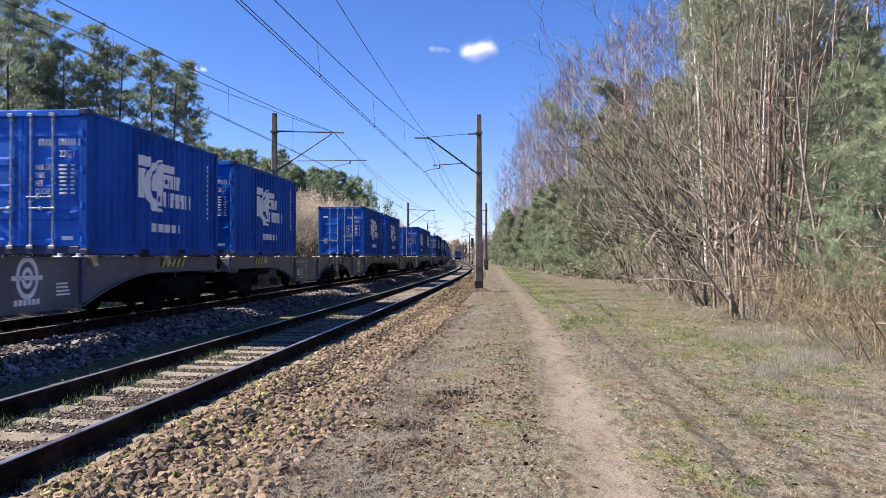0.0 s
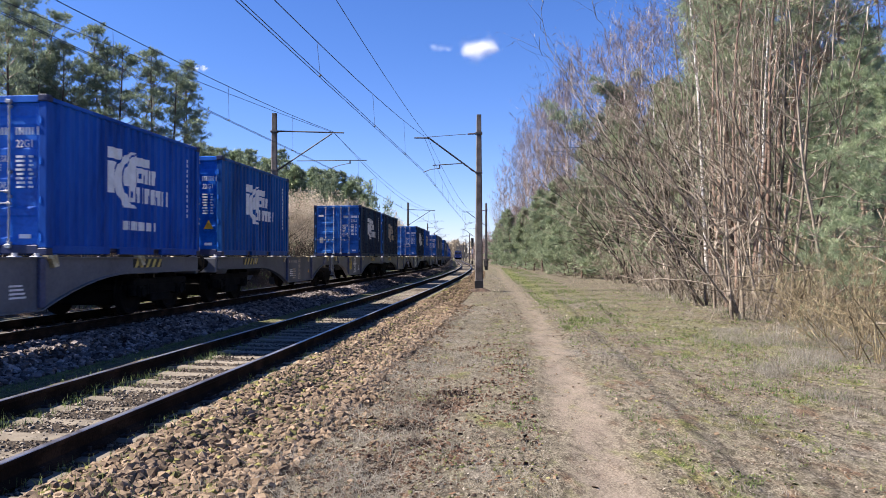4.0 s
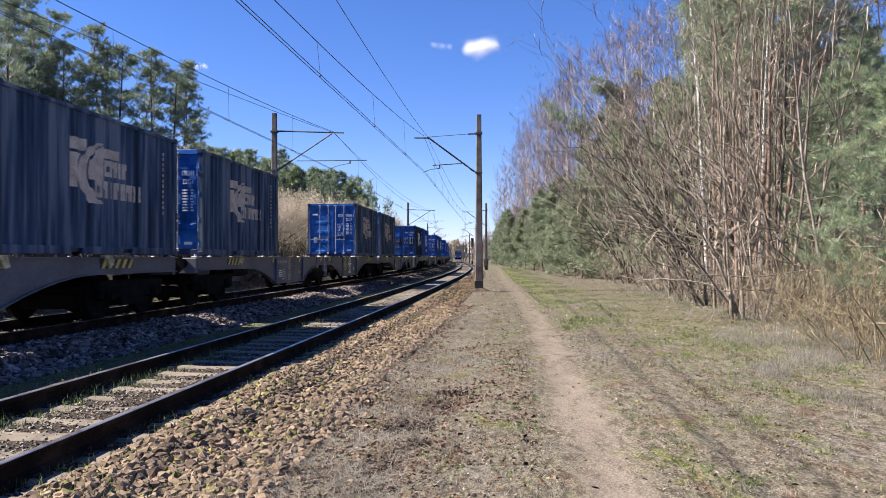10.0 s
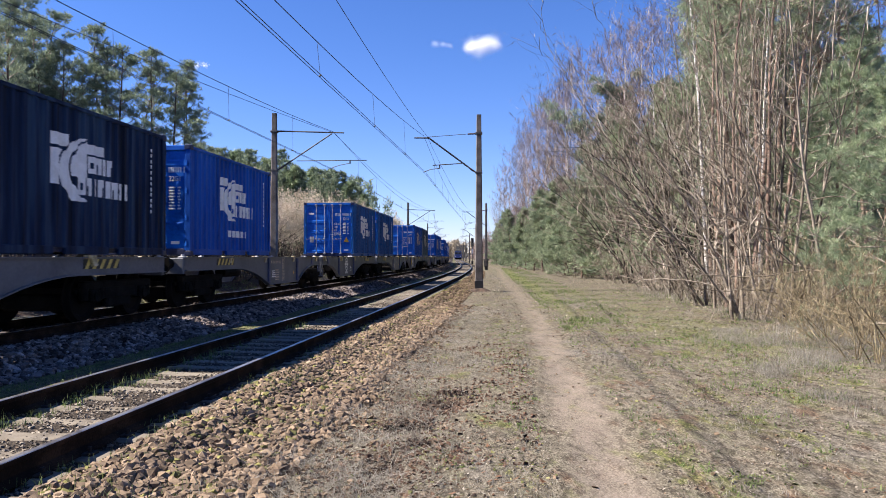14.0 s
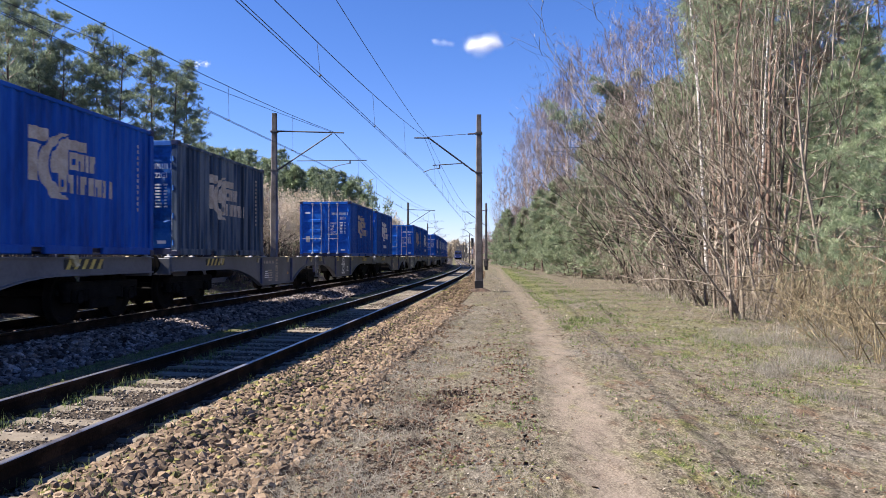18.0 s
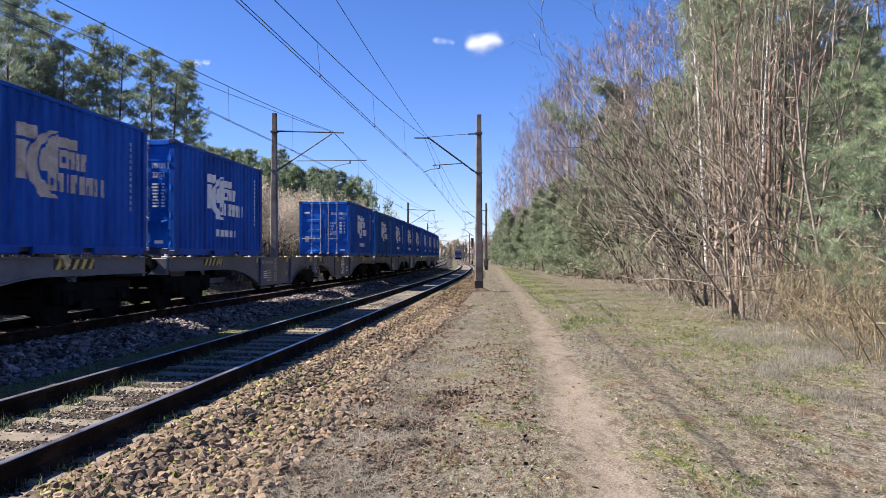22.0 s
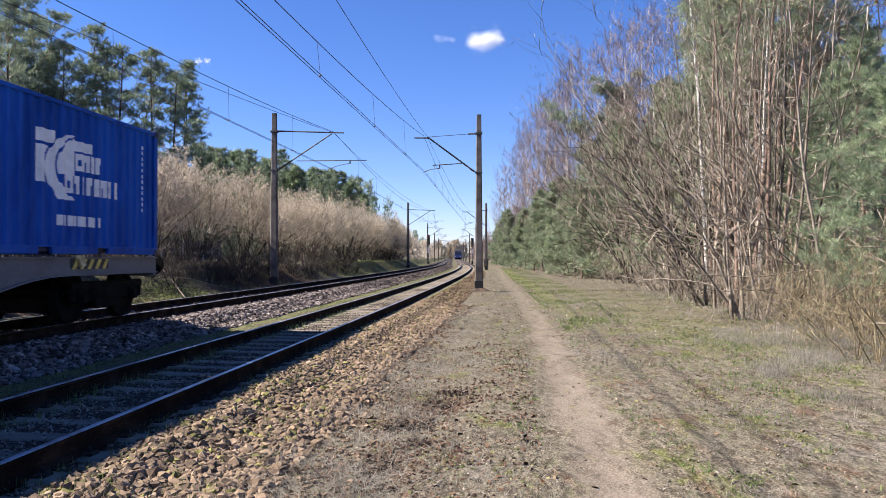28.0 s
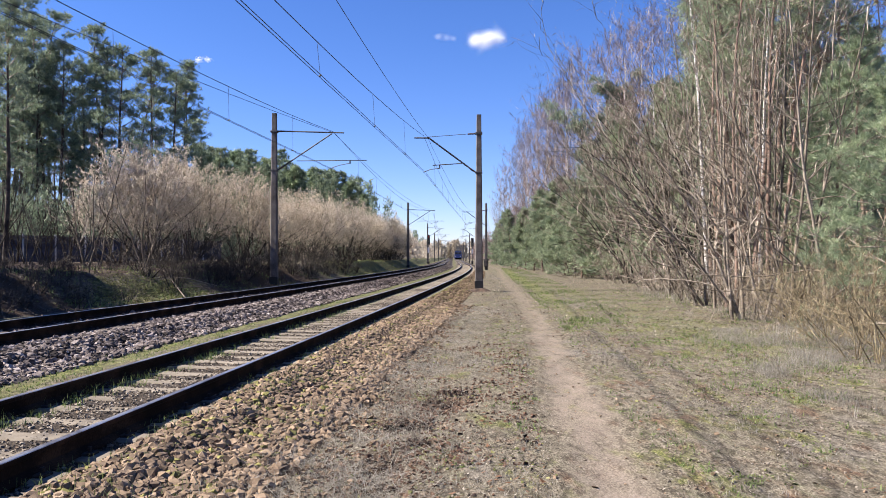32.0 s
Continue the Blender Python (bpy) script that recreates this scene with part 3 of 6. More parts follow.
stones("ballast_shoulder", 9000, bed(26, 90, 1.25, 2.4, 1.2), 0.05, M_STONE, "brown broken stone ballast beside the near track", 2)
stones("ballast_bed", 16000, bed(4, 40, -1.25, 1.4, 1.5), 0.024, M_STONE, "brown ballast between worn sleepers", 3, sink=0.024)
stones("track_soil", 24000, bed(4, 34, -1.2, 1.35, 1.5), 0.016, M_CRUMB, "brown soil and small stones between the sleepers", 15)
stones("ballast_bank", 21000, bed(6, 40, -SPACING + 0.9, -1.95, 1.3), 0.038, M_STONE_GREY, "grey broken stone ballast between the tracks", 4, fine=True)
stones("ballast_bank", 8000, bed(38, 130, -SPACING + 0.9, -2.0, 1.3), 0.06, M_STONE_GREY, "grey broken stone ballast between the tracks", 5)
stones("ballast_bed", 7000, bed(8, 70, -SPACING - 2.4, -SPACING + 0.9, 1.3), 0.05, M_STONE_GREY, "dark ballast under the far track", 6)
DUG = np.array([(9.2, 0.02), (8.95, -0.08), (7.8, -0.42), (7.75, -0.30), (6.42, -0.55), (5.78, -0.47), (6.95, -0.22), (9.6, 0.15)])


def dug(r, n):
    k = r.randint(0, len(DUG), n)
    return DUG[k, 0] + r.normal(0, 0.07, n), DUG[k, 1] + r.normal(0, 0.08, n) - np.interp(DUG[k, 0], _s, _x)


# dark clods stand in for shadow under the overhanging turf
stones("dug_soil", 260, dug, 0.024, M_SOIL_SHADE, "soil dug up beside the ballast, darkened for the shade under the turf", 9, sink=-0.018)
stones("dug_soil", 1500, lambda r, n: np.array(dug(r, n)) + r.normal(0, 0.25, (2, n)), 0.017, M_SOIL, "reddish soil crumbled round the dug places", 19)
stones("soil_crumbs", 46000, lambda r, n: clumped(r, n, 4.0, 24, 2.3, 10.5, 1.7, 1.4, -0.1, 0.4), 0.009, M_CRUMB, "crumbs of soil and moss among dead grass", 8)
stones("moss_cushions", 15000, lambda r, n: clumped(r, n, 4.0, 22, 2.5, 10.5, 1.6, 1.5, 0.25, 0.42), 0.016, M_MOSS, "low cushions of green and yellowish moss", 10, sink=0.004)
stones("soil_clods", 5200, lambda r, n: clumped(r, n, 4.0, 15, 2.6, 4.6, 1.4, 2.2, 0.05, 0.5), 0.017, M_SOIL, "reddish brown clods of turned soil", 12)
stones("mossy_ballast", 9500, bed(4, 60, 1.1, 2.25, 1.4), 0.030, M_STONE_MOSS, "moss-grown ballast stones beside the near track", 13, fine=True)
stones("bank_moss", 2600, lambda r, n: (r.normal(26.2, 2.3, n), r.normal(-8.0, 0.6, n)), 0.028, M_MOSS, "bright yellowish moss on the sunny bank", 14)
stones("path_pebbles", 900, lambda r, n: (4.5 + 22 * r.uniform(0, 1, n) ** 1.5, r.uniform(2.4, 9, n)), 0.016, M_STONE, "small pebbles strewn over the dry ground", 7)


def blades(name, s, o, height, width, material, label, seed, lean=0.6, per=3, category="grass"):
    """Tufts of blades standing on the ground at arcs s and offsets o."""
    rng = np.random.RandomState(seed)
    s, o = np.repeat(s, per), np.repeat(o, per)
    n = len(s)
    cx, cy = np.interp(s, _s, _x), np.interp(s, _s, _y)
    r, a = np.abs(rng.normal(0, 0.35, n)) * height, rng.uniform(0, 6.283, n)
    X, Y = cx + o + r * np.cos(a), cy + r * np.sin(a)
    Z = surface(X, Y, o) - 0.005
    h = height * rng.uniform(0.4, 1.3, n)
    a2, ln = rng.uniform(0, 6.283, n), np.abs(rng.normal(0, lean, n))
    w = width * rng.uniform(0.6, 1.4, n)
    wa = rng.uniform(0, 3.14, n)
    dx, dy = np.cos(wa) * w / 2, np.sin(wa) * w / 2
    mx, my = X + np.cos(a2) * ln * h * 0.35, Y + np.sin(a2) * ln * h * 0.35
    tx, ty = X + np.cos(a2) * ln * h, Y + np.sin(a2) * ln * h
    hz = h / np.sqrt(1 + ln * ln)
    V = np.stack([np.stack([X - dx, Y - dy, Z], -1), np.stack([X + dx, Y + dy, Z], -1), np.stack([mx + dx * 0.8, my + dy * 0.8, Z + hz * 0.6], -1), np.stack([mx - dx * 0.8, my - dy * 0.8, Z + hz * 0.6], -1), np.stack([tx, ty, Z + hz], -1)], 1).reshape(-1, 3)
    k = (np.arange(n) * 5)[:, None]
    T = np.concatenate([k + np.array([[0, 1, 2]]), k + np.array([[0, 2, 3]]), k + np.array([[3, 2, 4]])], 0)
    tagged(new(name, np_mesh(name, V, T, material)), label, category, kind="stuff")


R = np.random.RandomState(11)
ROSETTES = clumped(np.random.RandomState(12), 16000, 4.0, 20, 3.6, 11, 1.6, 2.3, 0.55, 0.42)
def litter(name, label, s, o, size, material, seed, category="leaf litter"):
    """Small curled flakes, stalks and dead leaves lying on the ground."""
    rng = np.random.RandomState(seed)
    n = len(s)
    X, Y = np.interp(s, _s, _x) + o, np.interp(s, _s, _y)
    Z = surface(X, Y, o) + 0.006
    a, L = rng.uniform(0, 6.283, n), size * rng.uniform(0.4, 1.6, n)
    W = L * (rng.choice([0.12, 0.2, 0.6], n) if size < 0.2 else 0.018)
    ux, uy = np.cos(a), np.sin(a)
    lift = 0.55 if size < 0.2 else 0.35
    t1, t2 = rng.uniform(-0.2, lift, n) * L, rng.uniform(-0.2, lift, n) * L
    if size > 0.2:
        t1 = np.abs(t2)
    m2 = 0.003 if size < 0.2 else np.abs(t2) * 0.5
    V = np.stack([np.stack([X - ux * L / 2, Y - uy * L / 2, Z], -1), np.stack([X - uy * W / 2, Y + ux * W / 2, Z + t1 * 0.5], -1), np.stack([X + ux * L / 2, Y + uy * L / 2, Z + np.abs(t2)], -1), np.stack([X + uy * W / 2, Y - ux * W / 2, Z + m2], -1)], 1).reshape(-1, 3)
    tagged(new(name, np_mesh(name, V, np.arange(4 * n).reshape(-1, 4), material, 4)), label, category, kind="stuff")


litter("leaf_litter", "dead leaves and stalks strewn over dry ground", *clumped(R, 42000, 3.8, 26, 2.3, 12, 1.5, 1.1, 0.1, 0.3), 0.024, M_LITTER, 41)
litter("leaf_litter", "dead leaves and stalks strewn over dry ground", *clumped(R, 12000, 16, 60, 3.0, 18, 1.3, 0.9, -0.6, 0.3), 0.07, M_LITTER, 42)
litter("brushwood", "cut brushwood and sticks lying on the bank", *clumped(R, 13000, 10, 60, -SPACING - 9, -SPACING - 2.9, 1.5, 0.9, -0.5, 0), 0.6, M_BARK, 43, "brushwood")
litter("leaf_litter", "curled brown oak leaves on the ground", *clumped(R, 9000, 3.8, 24, 2.3, 11, 1.5, 0.9, 0.2, 0.5), 0.04, M_LEAF_DRY, 44)
blades("dry_grass", *clumped(R, 70000, 3.8, 30, 2.3, 14, 1.7, 1.6, 0.05), 0.04, 0.004, M_STRAW, "short bleached dry grass", 21, 1.3)
blades("dry_grass", *clumped(R, 7500, 3.8, 22, 1.95, 3.4, 1.4, 2.0, -0.2), 0.12, 0.003, M_STRAW, "matted bleached grass at the foot of the ballast", 22, 3.0, 4)
litter("dry_grass", "bleached stalks lying flat beside the ballast", *clumped(R, 11000, 3.8, 24, 2.05, 3.7, 1.4, 2.0, -0.3), 0.21, M_STRAW, 45, "grass")
blades("dry_grass", *clumped(R, 16000, 12, 90, 2.4, 16, 1.4, 0.8, 0.0), 0.07, 0.010, M_STRAW, "bleached dry grass along the path", 23, 0.9)
blades("dry_grass", *clumped(R, 5000, 10, 40, 9.5, 15, 1.2, 0.9, 0.1, 0), 0.28, 0.008, M_STRAW, "tall bleached grass at the edge of the wood", 24, 0.7, 4)
blades("dry_grass", *clumped(R, 12000, 7.5, 18, 7.8, 11.5, 1.1, 1.2, 0.0, 0), 0.17, 0.0035, M_STRAW, "tall bleached grass round the bushes", 34, 1.5, 5)
blades("green_grass", *clumped(R, 22000, 4, 40, 4.6, 13, 1.3, 1.1, 0.15), 0.05, 0.006, M_GRASS, "fresh green grass in patches", 25, 0.8)
blades("green_grass", *clumped(R, 14000, 9, 34, 6.4, 12.0, 1.2, 0.9, 0.15, 0), 0.06, 0.009, M_GRASS, "fresh green grass below the trees", 26, 0.7)
blades("green_grass", *clumped(R, 9000, 18, 120, 4.6, 7.5, 1.4, 0.6, 0.0, 0.5), 0.08, 0.014, M_GRASS, "green verge beside the footpath", 27, 0.6)
blades("weed_rosettes", *ROSETTES, 0.035, 0.013, M_GRASS, "small green weeds in the dry turf", 33, 1.6, 4, "weeds")
blades("track_grass", *clumped(R, 7000, 4, 90, -2.3, -1.45, 1.4, 1.2, 0.0, 0), 0.045, 0.008, M_GRASS, "grass growing along the left rail", 28, 0.6)
blades("track_grass", *clumped(R, 2600, 4, 30, 0.8, 2.2, 1.3, 1.6, 0.2, 0), 0.09, 0.005, M_GRASS, "grass blades growing in the ballast", 29, 0.5)
blades("track_grass", *clumped(R, 1200, 4, 40, -0.72, -0.3, 1.3, 1.6, 0.1, 0), 0.12, 0.006, M_GRASS, "grass blades growing beside the rail", 30, 0.5)
# dark bark colour on this grass: the bank's shade put into it
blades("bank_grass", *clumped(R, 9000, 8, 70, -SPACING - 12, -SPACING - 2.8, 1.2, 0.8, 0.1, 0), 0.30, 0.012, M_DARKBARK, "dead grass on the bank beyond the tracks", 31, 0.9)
blades("bank_grass", *clumped(R, 5000, 21, 90, -SPACING - 6, -SPACING - 2.6, 1.2, 0.7, 0.2, 0), 0.16, 0.012, M_GRASS, "mossy green grass on the bank", 32, 0.7)


# ---- the container train ----
WAGON = 26.447
HALF = WAGON / 2
DECK = 1.2125            # underside of the containers, above the rail
CL, CW, CH = 6.058, 2.438, 2.591


def text_mesh(body, size):
    cu = bpy.data.curves.new("writing", "FONT")
    cu.body, cu.size, cu.offset = body, size, size * 0.018
    ob = new("writing", cu)
    dg = bpy.context.evaluated_depsgraph_get()
    me = bpy.data.meshes.new_from_object(ob.evaluated_get(dg))
    bpy.data.objects.remove(ob)
    bpy.data.curves.remove(cu)
    return me


def wave(u):
    """Inward depth of the corrugated side at u metres along it."""
    q = (u / 0.2785) % 1.0
    return 0.042 * min(1.0, max(0.0, (abs(q - 0.5) - 0.13) / 0.12))


def wave_breaks(u0, u1):
    out = [u0, u1]
    i = int(u0 / 0.2785) - 1
    while i * 0.2785 < u1:
        for q in (0.25, 0.37, 0.63, 0.75):
            u = (i + q) * 0.2785
            if u0 < u < u1:
                out.append(u)
        i += 1
    return sorted(out)


def emblem(x, y):
    """The painted side emblem, as plain shapes: a strip, two crescents and two rows of bars."""
    e1 = ((x - 1.32) / 1.08) ** 2 + ((y - 0.50) / 0.66) ** 2
    e2 = ((x - 1.62) / 1.06) ** 2 + ((y - 0.56) / 0.62) ** 2
    if x < 0.52 and 0.24 < y < 1.1 and e1 > 1.10:
        return not 0.84 < y < 0.90
    if e1 < 1 and e2 > 1.07 and x < 1.75:
        return True
    if e2 < 0.97 and x < 1.06 and y > 0.42 or 0.85 < x < 1.6 and 0.86 < y < 1.03 and e2 < 0.97:
        return True
    if 1.12 < x < 1.95 and 0.53 < y < 0.82:
        q = (x - 1.12) / 0.2075 % 1
        return q < 0.84 and not (0.30 < q < 0.54 and (y < 0.70 if int((x - 1.12) / 0.2075) % 2 else 0.61 < y < 0.72))
    if 0.80 < x < 2.54 and 0.12 < y < 0.43:
        k = int((x - 0.80) / 0.2175)
        q = (x - 0.80) / 0.2175 % 1
        if k in (2, 4):
            return 0.2 < q < 0.62
        return q < 0.84 and not (0.30 < q < 0.54 and (y < 0.30 if k % 2 else 0.21 < y < 0.33))
    return False


def band_text(x, y):
    """A line of lettering kept as plain bars."""
    return 0.58 < x < 1.93 and -0.43 < y < -0.26 and ((x - 0.58) / 0.15 % 1) < 0.74


def side_paint(mask, u_off, v_off, x0, x1, y0, y1, dy=0.0175):
    """Paint laid on the corrugated side (at x = 0 facing +x), row by row."""
    g = Geo()
    cuts = wave_breaks(u_off + x0, u_off + x1)
    y = y0
    while y < y1:
        for a, b in zip(cuts[:-1], cuts[1:]):
            n = max(1, round((b - a) / 0.0175))
            start = None
            for i in range(n + 1):
                um = a + (b - a) * (i + 0.5) / n
                on = i < n and mask(um - u_off, y + dy / 2)
                if on and start is None:
                    start = a + (b - a) * i / n
                if not on and start is not None:
                    end = a + (b - a) * i / n
                    w0, w1 = -wave(start + 1e-6) + 0.004, -wave(end - 1e-6) + 0.004
                    g.add([(w0, start, v_off + y), (w1, end, v_off + y), (w1, end, v_off + y + dy), (w0, start, v_off + y + dy)], [(0, 1, 2, 3)])
                    start = None
        y += dy
    return g


def corrugated(z0, z1):
    g = Geo()
    us = wave_breaks(0.12, CL - 0.12)
    vs = [(-wave(u), u, z) for u in us for z in (z0, z1)]
    fs = [(2 * i, 2 * i + 2, 2 * i + 3, 2 * i + 1) for i in range(len(us) - 1)]
    # a second skin 3 mm behind gives the sheet its thickness
    n = len(vs)
    vs += [(x - 0.004, y, z) for x, y, z in vs[:n]]
    fs += [tuple(reversed([i + n for i in f])) for f in fs[:len(us) - 1]]
    return g.add(vs, fs)


SHARED = {}


def shared(key, make, material):
    """One mesh for each kind of piece and paint."""
    k = (key, material.name)
    if k not in SHARED:
        g = make()
        me = g.mesh(key) if isinstance(g, Geo) else g
        me.materials.clear()
        me.materials.append(material)
        SHARED[k] = me
    return SHARED[k]


def mk(fn):
    g = Geo()
    fn(g)
    return g


def door_leaf():
    g = Geo()
    w = 1.11
    zs = [0.0, 0.10, 0.14, 0.44, 0.48, 0.58, 0.62, 0.92, 0.96, 1.06, 1.10, 1.40, 1.44, 1.54, 1.58, 1.90, 1.94, 2.04, 2.08, 2.24, 2.28]
    deep = [0, 0, 1, 1, 0, 0, 1, 1, 0, 0, 1, 1, 0, 0, 1, 1, 0, 0, 1, 1, 0]
    for xa, xb in ((0.07, w - 0.07),):
        vs = [(x, 0.012 * d, z) for z, d in zip(zs, deep) for x in (xa, xb)]
        g.add(vs, [(2 * i, 2 * i + 1, 2 * i + 3, 2 * i + 2) for i in range(len(zs) - 1)])
        g.add([(x, 0.05, z) for x, z in ((xa, 0), (xb, 0), (xb, 2.28), (xa, 2.28))], [(3, 2, 1, 0)])
    g.box(0, -0.01, 0, 0.08, 0.055, 2.28, 0.006).box(w - 0.08, -0.01, 0, w, 0.055, 2.28, 0.006)
    return g


WORDS = text_mesh("MAX.GR\nTARE\nNET\nCU.CAP.", 0.142)
WORDS.transform(Matrix.Diagonal((0.55, 1, 1, 1)))
SIZE_CODE = text_mesh("22G1", 0.17)


def container(label, door_paint, side_paint_mat, mark, lettered, extras):
    """A 20 ft container; origin at the door end, underneath, mid-width; y runs along it."""
    c = tagged(new("shipping_container"), label, "container", "containers of the train")
    sp, dp = side_paint_mat, door_paint
    rod_mat = dp if dp is BLUES[6] else M_ROD          # the battered box has painted-over rods
    h = CW / 2
    for sgn in (1, -1):
        flip = Matrix.Identity(4) if sgn > 0 else Matrix.Translation((0, CL, 0)) @ Matrix.Rotation(math.pi, 4, "Z")
        panel = part("side_panel", shared("side_panel", lambda: corrugated(0.15, CH - 0.09), sp), sp, c, m=flip @ Matrix.Translation((h - 0.01, 0, 0)))
        part("emblem", shared("emblem", lambda: side_paint(emblem, 1.95, 0.93, 0, 2.75, 0, 1.1), mark), mark, panel, "pale painted emblem of crescent and bars")
        if lettered:
            part("lettering", shared("lettering", lambda: side_paint(band_text, 1.95, 0.93, 0.5, 2.0, -0.45, -0.24), mark), mark, panel, "painted line of lettering")["kind"] = "stuff"
        part("mark_strip", shared("mark_strip", lambda: side_paint(lambda x, y: (y / 0.115 % 1) < 0.6 and 0.172 < x < 0.195 and y > 0.55, 5.2, 0.3, 0, 0.22, 0.4, 1.9), mark), mark, panel)["kind"] = "stuff"
        part("top_rail", shared("top_rail", lambda: Geo().box(-0.03, 0.15, CH - 0.10, 0.03, CL - 0.15, CH - 0.03, 0.008), sp), sp, c, m=flip @ Matrix.Translation((h - 0.03, 0, 0)))

        def low(g):
            for a, b in ((0.16, 1.98), (2.34, 3.72), (4.08, CL - 0.16)):
                g.box(-0.04, a, 0.02, 0.03, b, 0.16, 0.008)
            for a, b in ((1.98, 2.34), (3.72, 4.08)):
                g.box(-0.04, a, 0.13, 0.028, b, 0.16)
        part("bottom_rail", shared("bottom_rail", lambda: mk(low), sp), sp, c, m=flip @ Matrix.Translation((h - 0.035, 0, 0)))
    part("roof", shared("roof", lambda: Geo().box(-h + 0.05, 0.14, CH - 0.055, h - 0.05, CL - 0.14, CH - 0.025), sp), sp, c)
    part("floor", shared("floor", lambda: Geo().box(-h + 0.08, 0.16, 0.06, h - 0.08, CL - 0.1, 0.14), M_CDARK), M_CDARK, c)
    part("end_wall", shared("end_wall", lambda: Geo().box(-h + 0.14, CL - 0.09, 0.1, h - 0.14, CL - 0.04, CH - 0.1), sp), sp, c)
    for x in (-h + 0.075, h - 0.075):
        for y in (0.085, CL - 0.085):
            part("corner_post", shared("corner_post", lambda: Geo().box(-0.07, -0.075, 0.115, 0.07, 0.075, CH - 0.115, 0.012), sp), sp, c, m=Matrix.Translation((x, y, 0)))
            for z in (0.0, CH - 0.118):
                part("corner_casting", shared("corner_casting", lambda: Geo().box(-0.081, -0.089, 0.0, 0.081, 0.089, 0.118, 0.014).box(-0.035, -0.092, 0.03, 0.035, -0.086, 0.085).box(0.079, -0.035, 0.03, 0.084, 0.035, 0.085), M_CDARK), M_CDARK, c, m=Matrix.Translation((x, y, z)))
    part("door_header", shared("door_header", lambda: Geo().box(-h + 0.15, 0.0, CH - 0.135, h - 0.15, 0.12, CH - 0.02, 0.01), dp), dp, c)
    part("door_sill", shared("door_sill", lambda: Geo().box(-h + 0.15, 0.0, 0.02, h - 0.15, 0.12, 0.165, 0.01), M_CDARK), M_CDARK, c)
    for side in (-1, 1):
        x0 = -1.115 if side < 0 else 0.005
        d = part("door", shared("door", door_leaf, dp), dp, c, m=Matrix.Translation((x0, 0.035, 0.17)))
        for rx in ((0.52, 0.93) if side < 0 else (0.18, 0.59)):
            def rod(g):
                g.rod((0, -0.05, -0.06), (0, -0.05, 2.32), 0.016, n=8)
                for z in (0.0, 0.75, 1.15, 2.2):
                    g.box(-0.03, -0.06, z, 0.03, 0.0, z + 0.05, 0.008)
                for z in (-0.06, 2.27):
                    g.box(-0.06, -0.085, z, 0.04, -0.01, z + 0.07, 0.012)
            part("lock_rod", shared("lock_rod", lambda: mk(rod), rod_mat), rod_mat, d, "locking rod", Matrix.Translation((rx, 0, 0)))
            z = 0.86 if (rx < 0.5) == (side < 0) else 0.66
            part("door_handle", shared("door_handle", lambda: Geo().box(-0.02, -0.08, -0.012, 0.46, -0.062, 0.012, 0.005).box(0.17, -0.085, -0.04, 0.21, -0.02, 0.04, 0.008).box(0.38, -0.07, -0.03, 0.43, -0.01, 0.035, 0.008), rod_mat), rod_mat, d, "door handle", Matrix.Translation((rx - (0.46 if rx > 0.5 else 0.0), 0, z)))
        hx = 0.0 if side < 0 else 1.11
        for z in (0.12, 0.72, 1.35, 2.0):
            part("hinge", shared("hinge", lambda: Geo().rod((0, -0.01, -0.06), (0, -0.01, 0.06), 0.022, n=8).box(-0.05, -0.012, -0.05, 0.05, 0.006, 0.05), dp), dp, d, m=Matrix.Translation((hx, 0, z)))
        if side > 0:
            # the weights: words and columns of figures
            stand = Matrix.Rotation(math.pi / 2, 4, "X")
            part("writing", shared("weights", lambda: WORDS, M_WHITE), M_WHITE, d, "white stencilled words", Matrix.Translation((0.24, -0.012, 1.34)) @ stand)
            part("writing", shared("size_code", lambda: SIZE_CODE, M_WHITE), M_WHITE, d, "white stencilled size code", Matrix.Translation((0.68, -0.012, 1.57)) @ stand @ Matrix.Diagonal((0.8, 1, 1, 1)))

            def figures(g):
                r = random.Random(4)
                for i in range(8):
                    for a, b in ((0.67, 0.84), (0.88, 0.98)):
                        g.box(a + r.uniform(0, 0.03), -0.013, 1.40 - i * 0.070, b - r.uniform(0, 0.03), -0.011, 1.436 - i * 0.070)
                for i in range(4):
                    g.box(0.30 + i * 0.062, -0.013, 1.77, 0.345 + i * 0.062, -0.011, 1.89)
                for i in range(6):
                    g.box(0.67 + i * 0.055, -0.013, 1.77, 0.709 + i * 0.055, -0.011, 1.89)
                g.box(1.035, -0.013, 1.76, 1.07, -0.011, 1.90)
            part("mark_block", shared("mark_block", lambda: mk(figures), M_WHITE), M_WHITE, d)["kind"] = "stuff"
            part("plate", shared("white_plate", lambda: Geo().box(0.74, -0.014, 0.10, 0.94, -0.004, 0.17), M_WHITE), M_WHITE, d, "small white plate")
            if extras > 1:
                part("hazard_triangle", shared("hazard_triangle", lambda: Geo().add([(0.72, -0.014, 0.52), (0.98, -0.014, 0.52), (0.85, -0.014, 0.76)], [(0, 1, 2)]), M_ORANGE), M_ORANGE, d, "orange hazard triangle")
        else:
            part("data_plate", shared("data_plate", lambda: Geo().box(0.20, -0.012, 0.50, 0.38, 0.0, 0.78, 0.005), M_PLATE), M_PLATE, d, "riveted grey data plate")
            part("sticker", shared("sticker", lambda: Geo().box(0.14, -0.013, 1.84, 0.40, -0.008, 1.92), M_WHITE), M_WHITE, d, "white sticker")
    return c


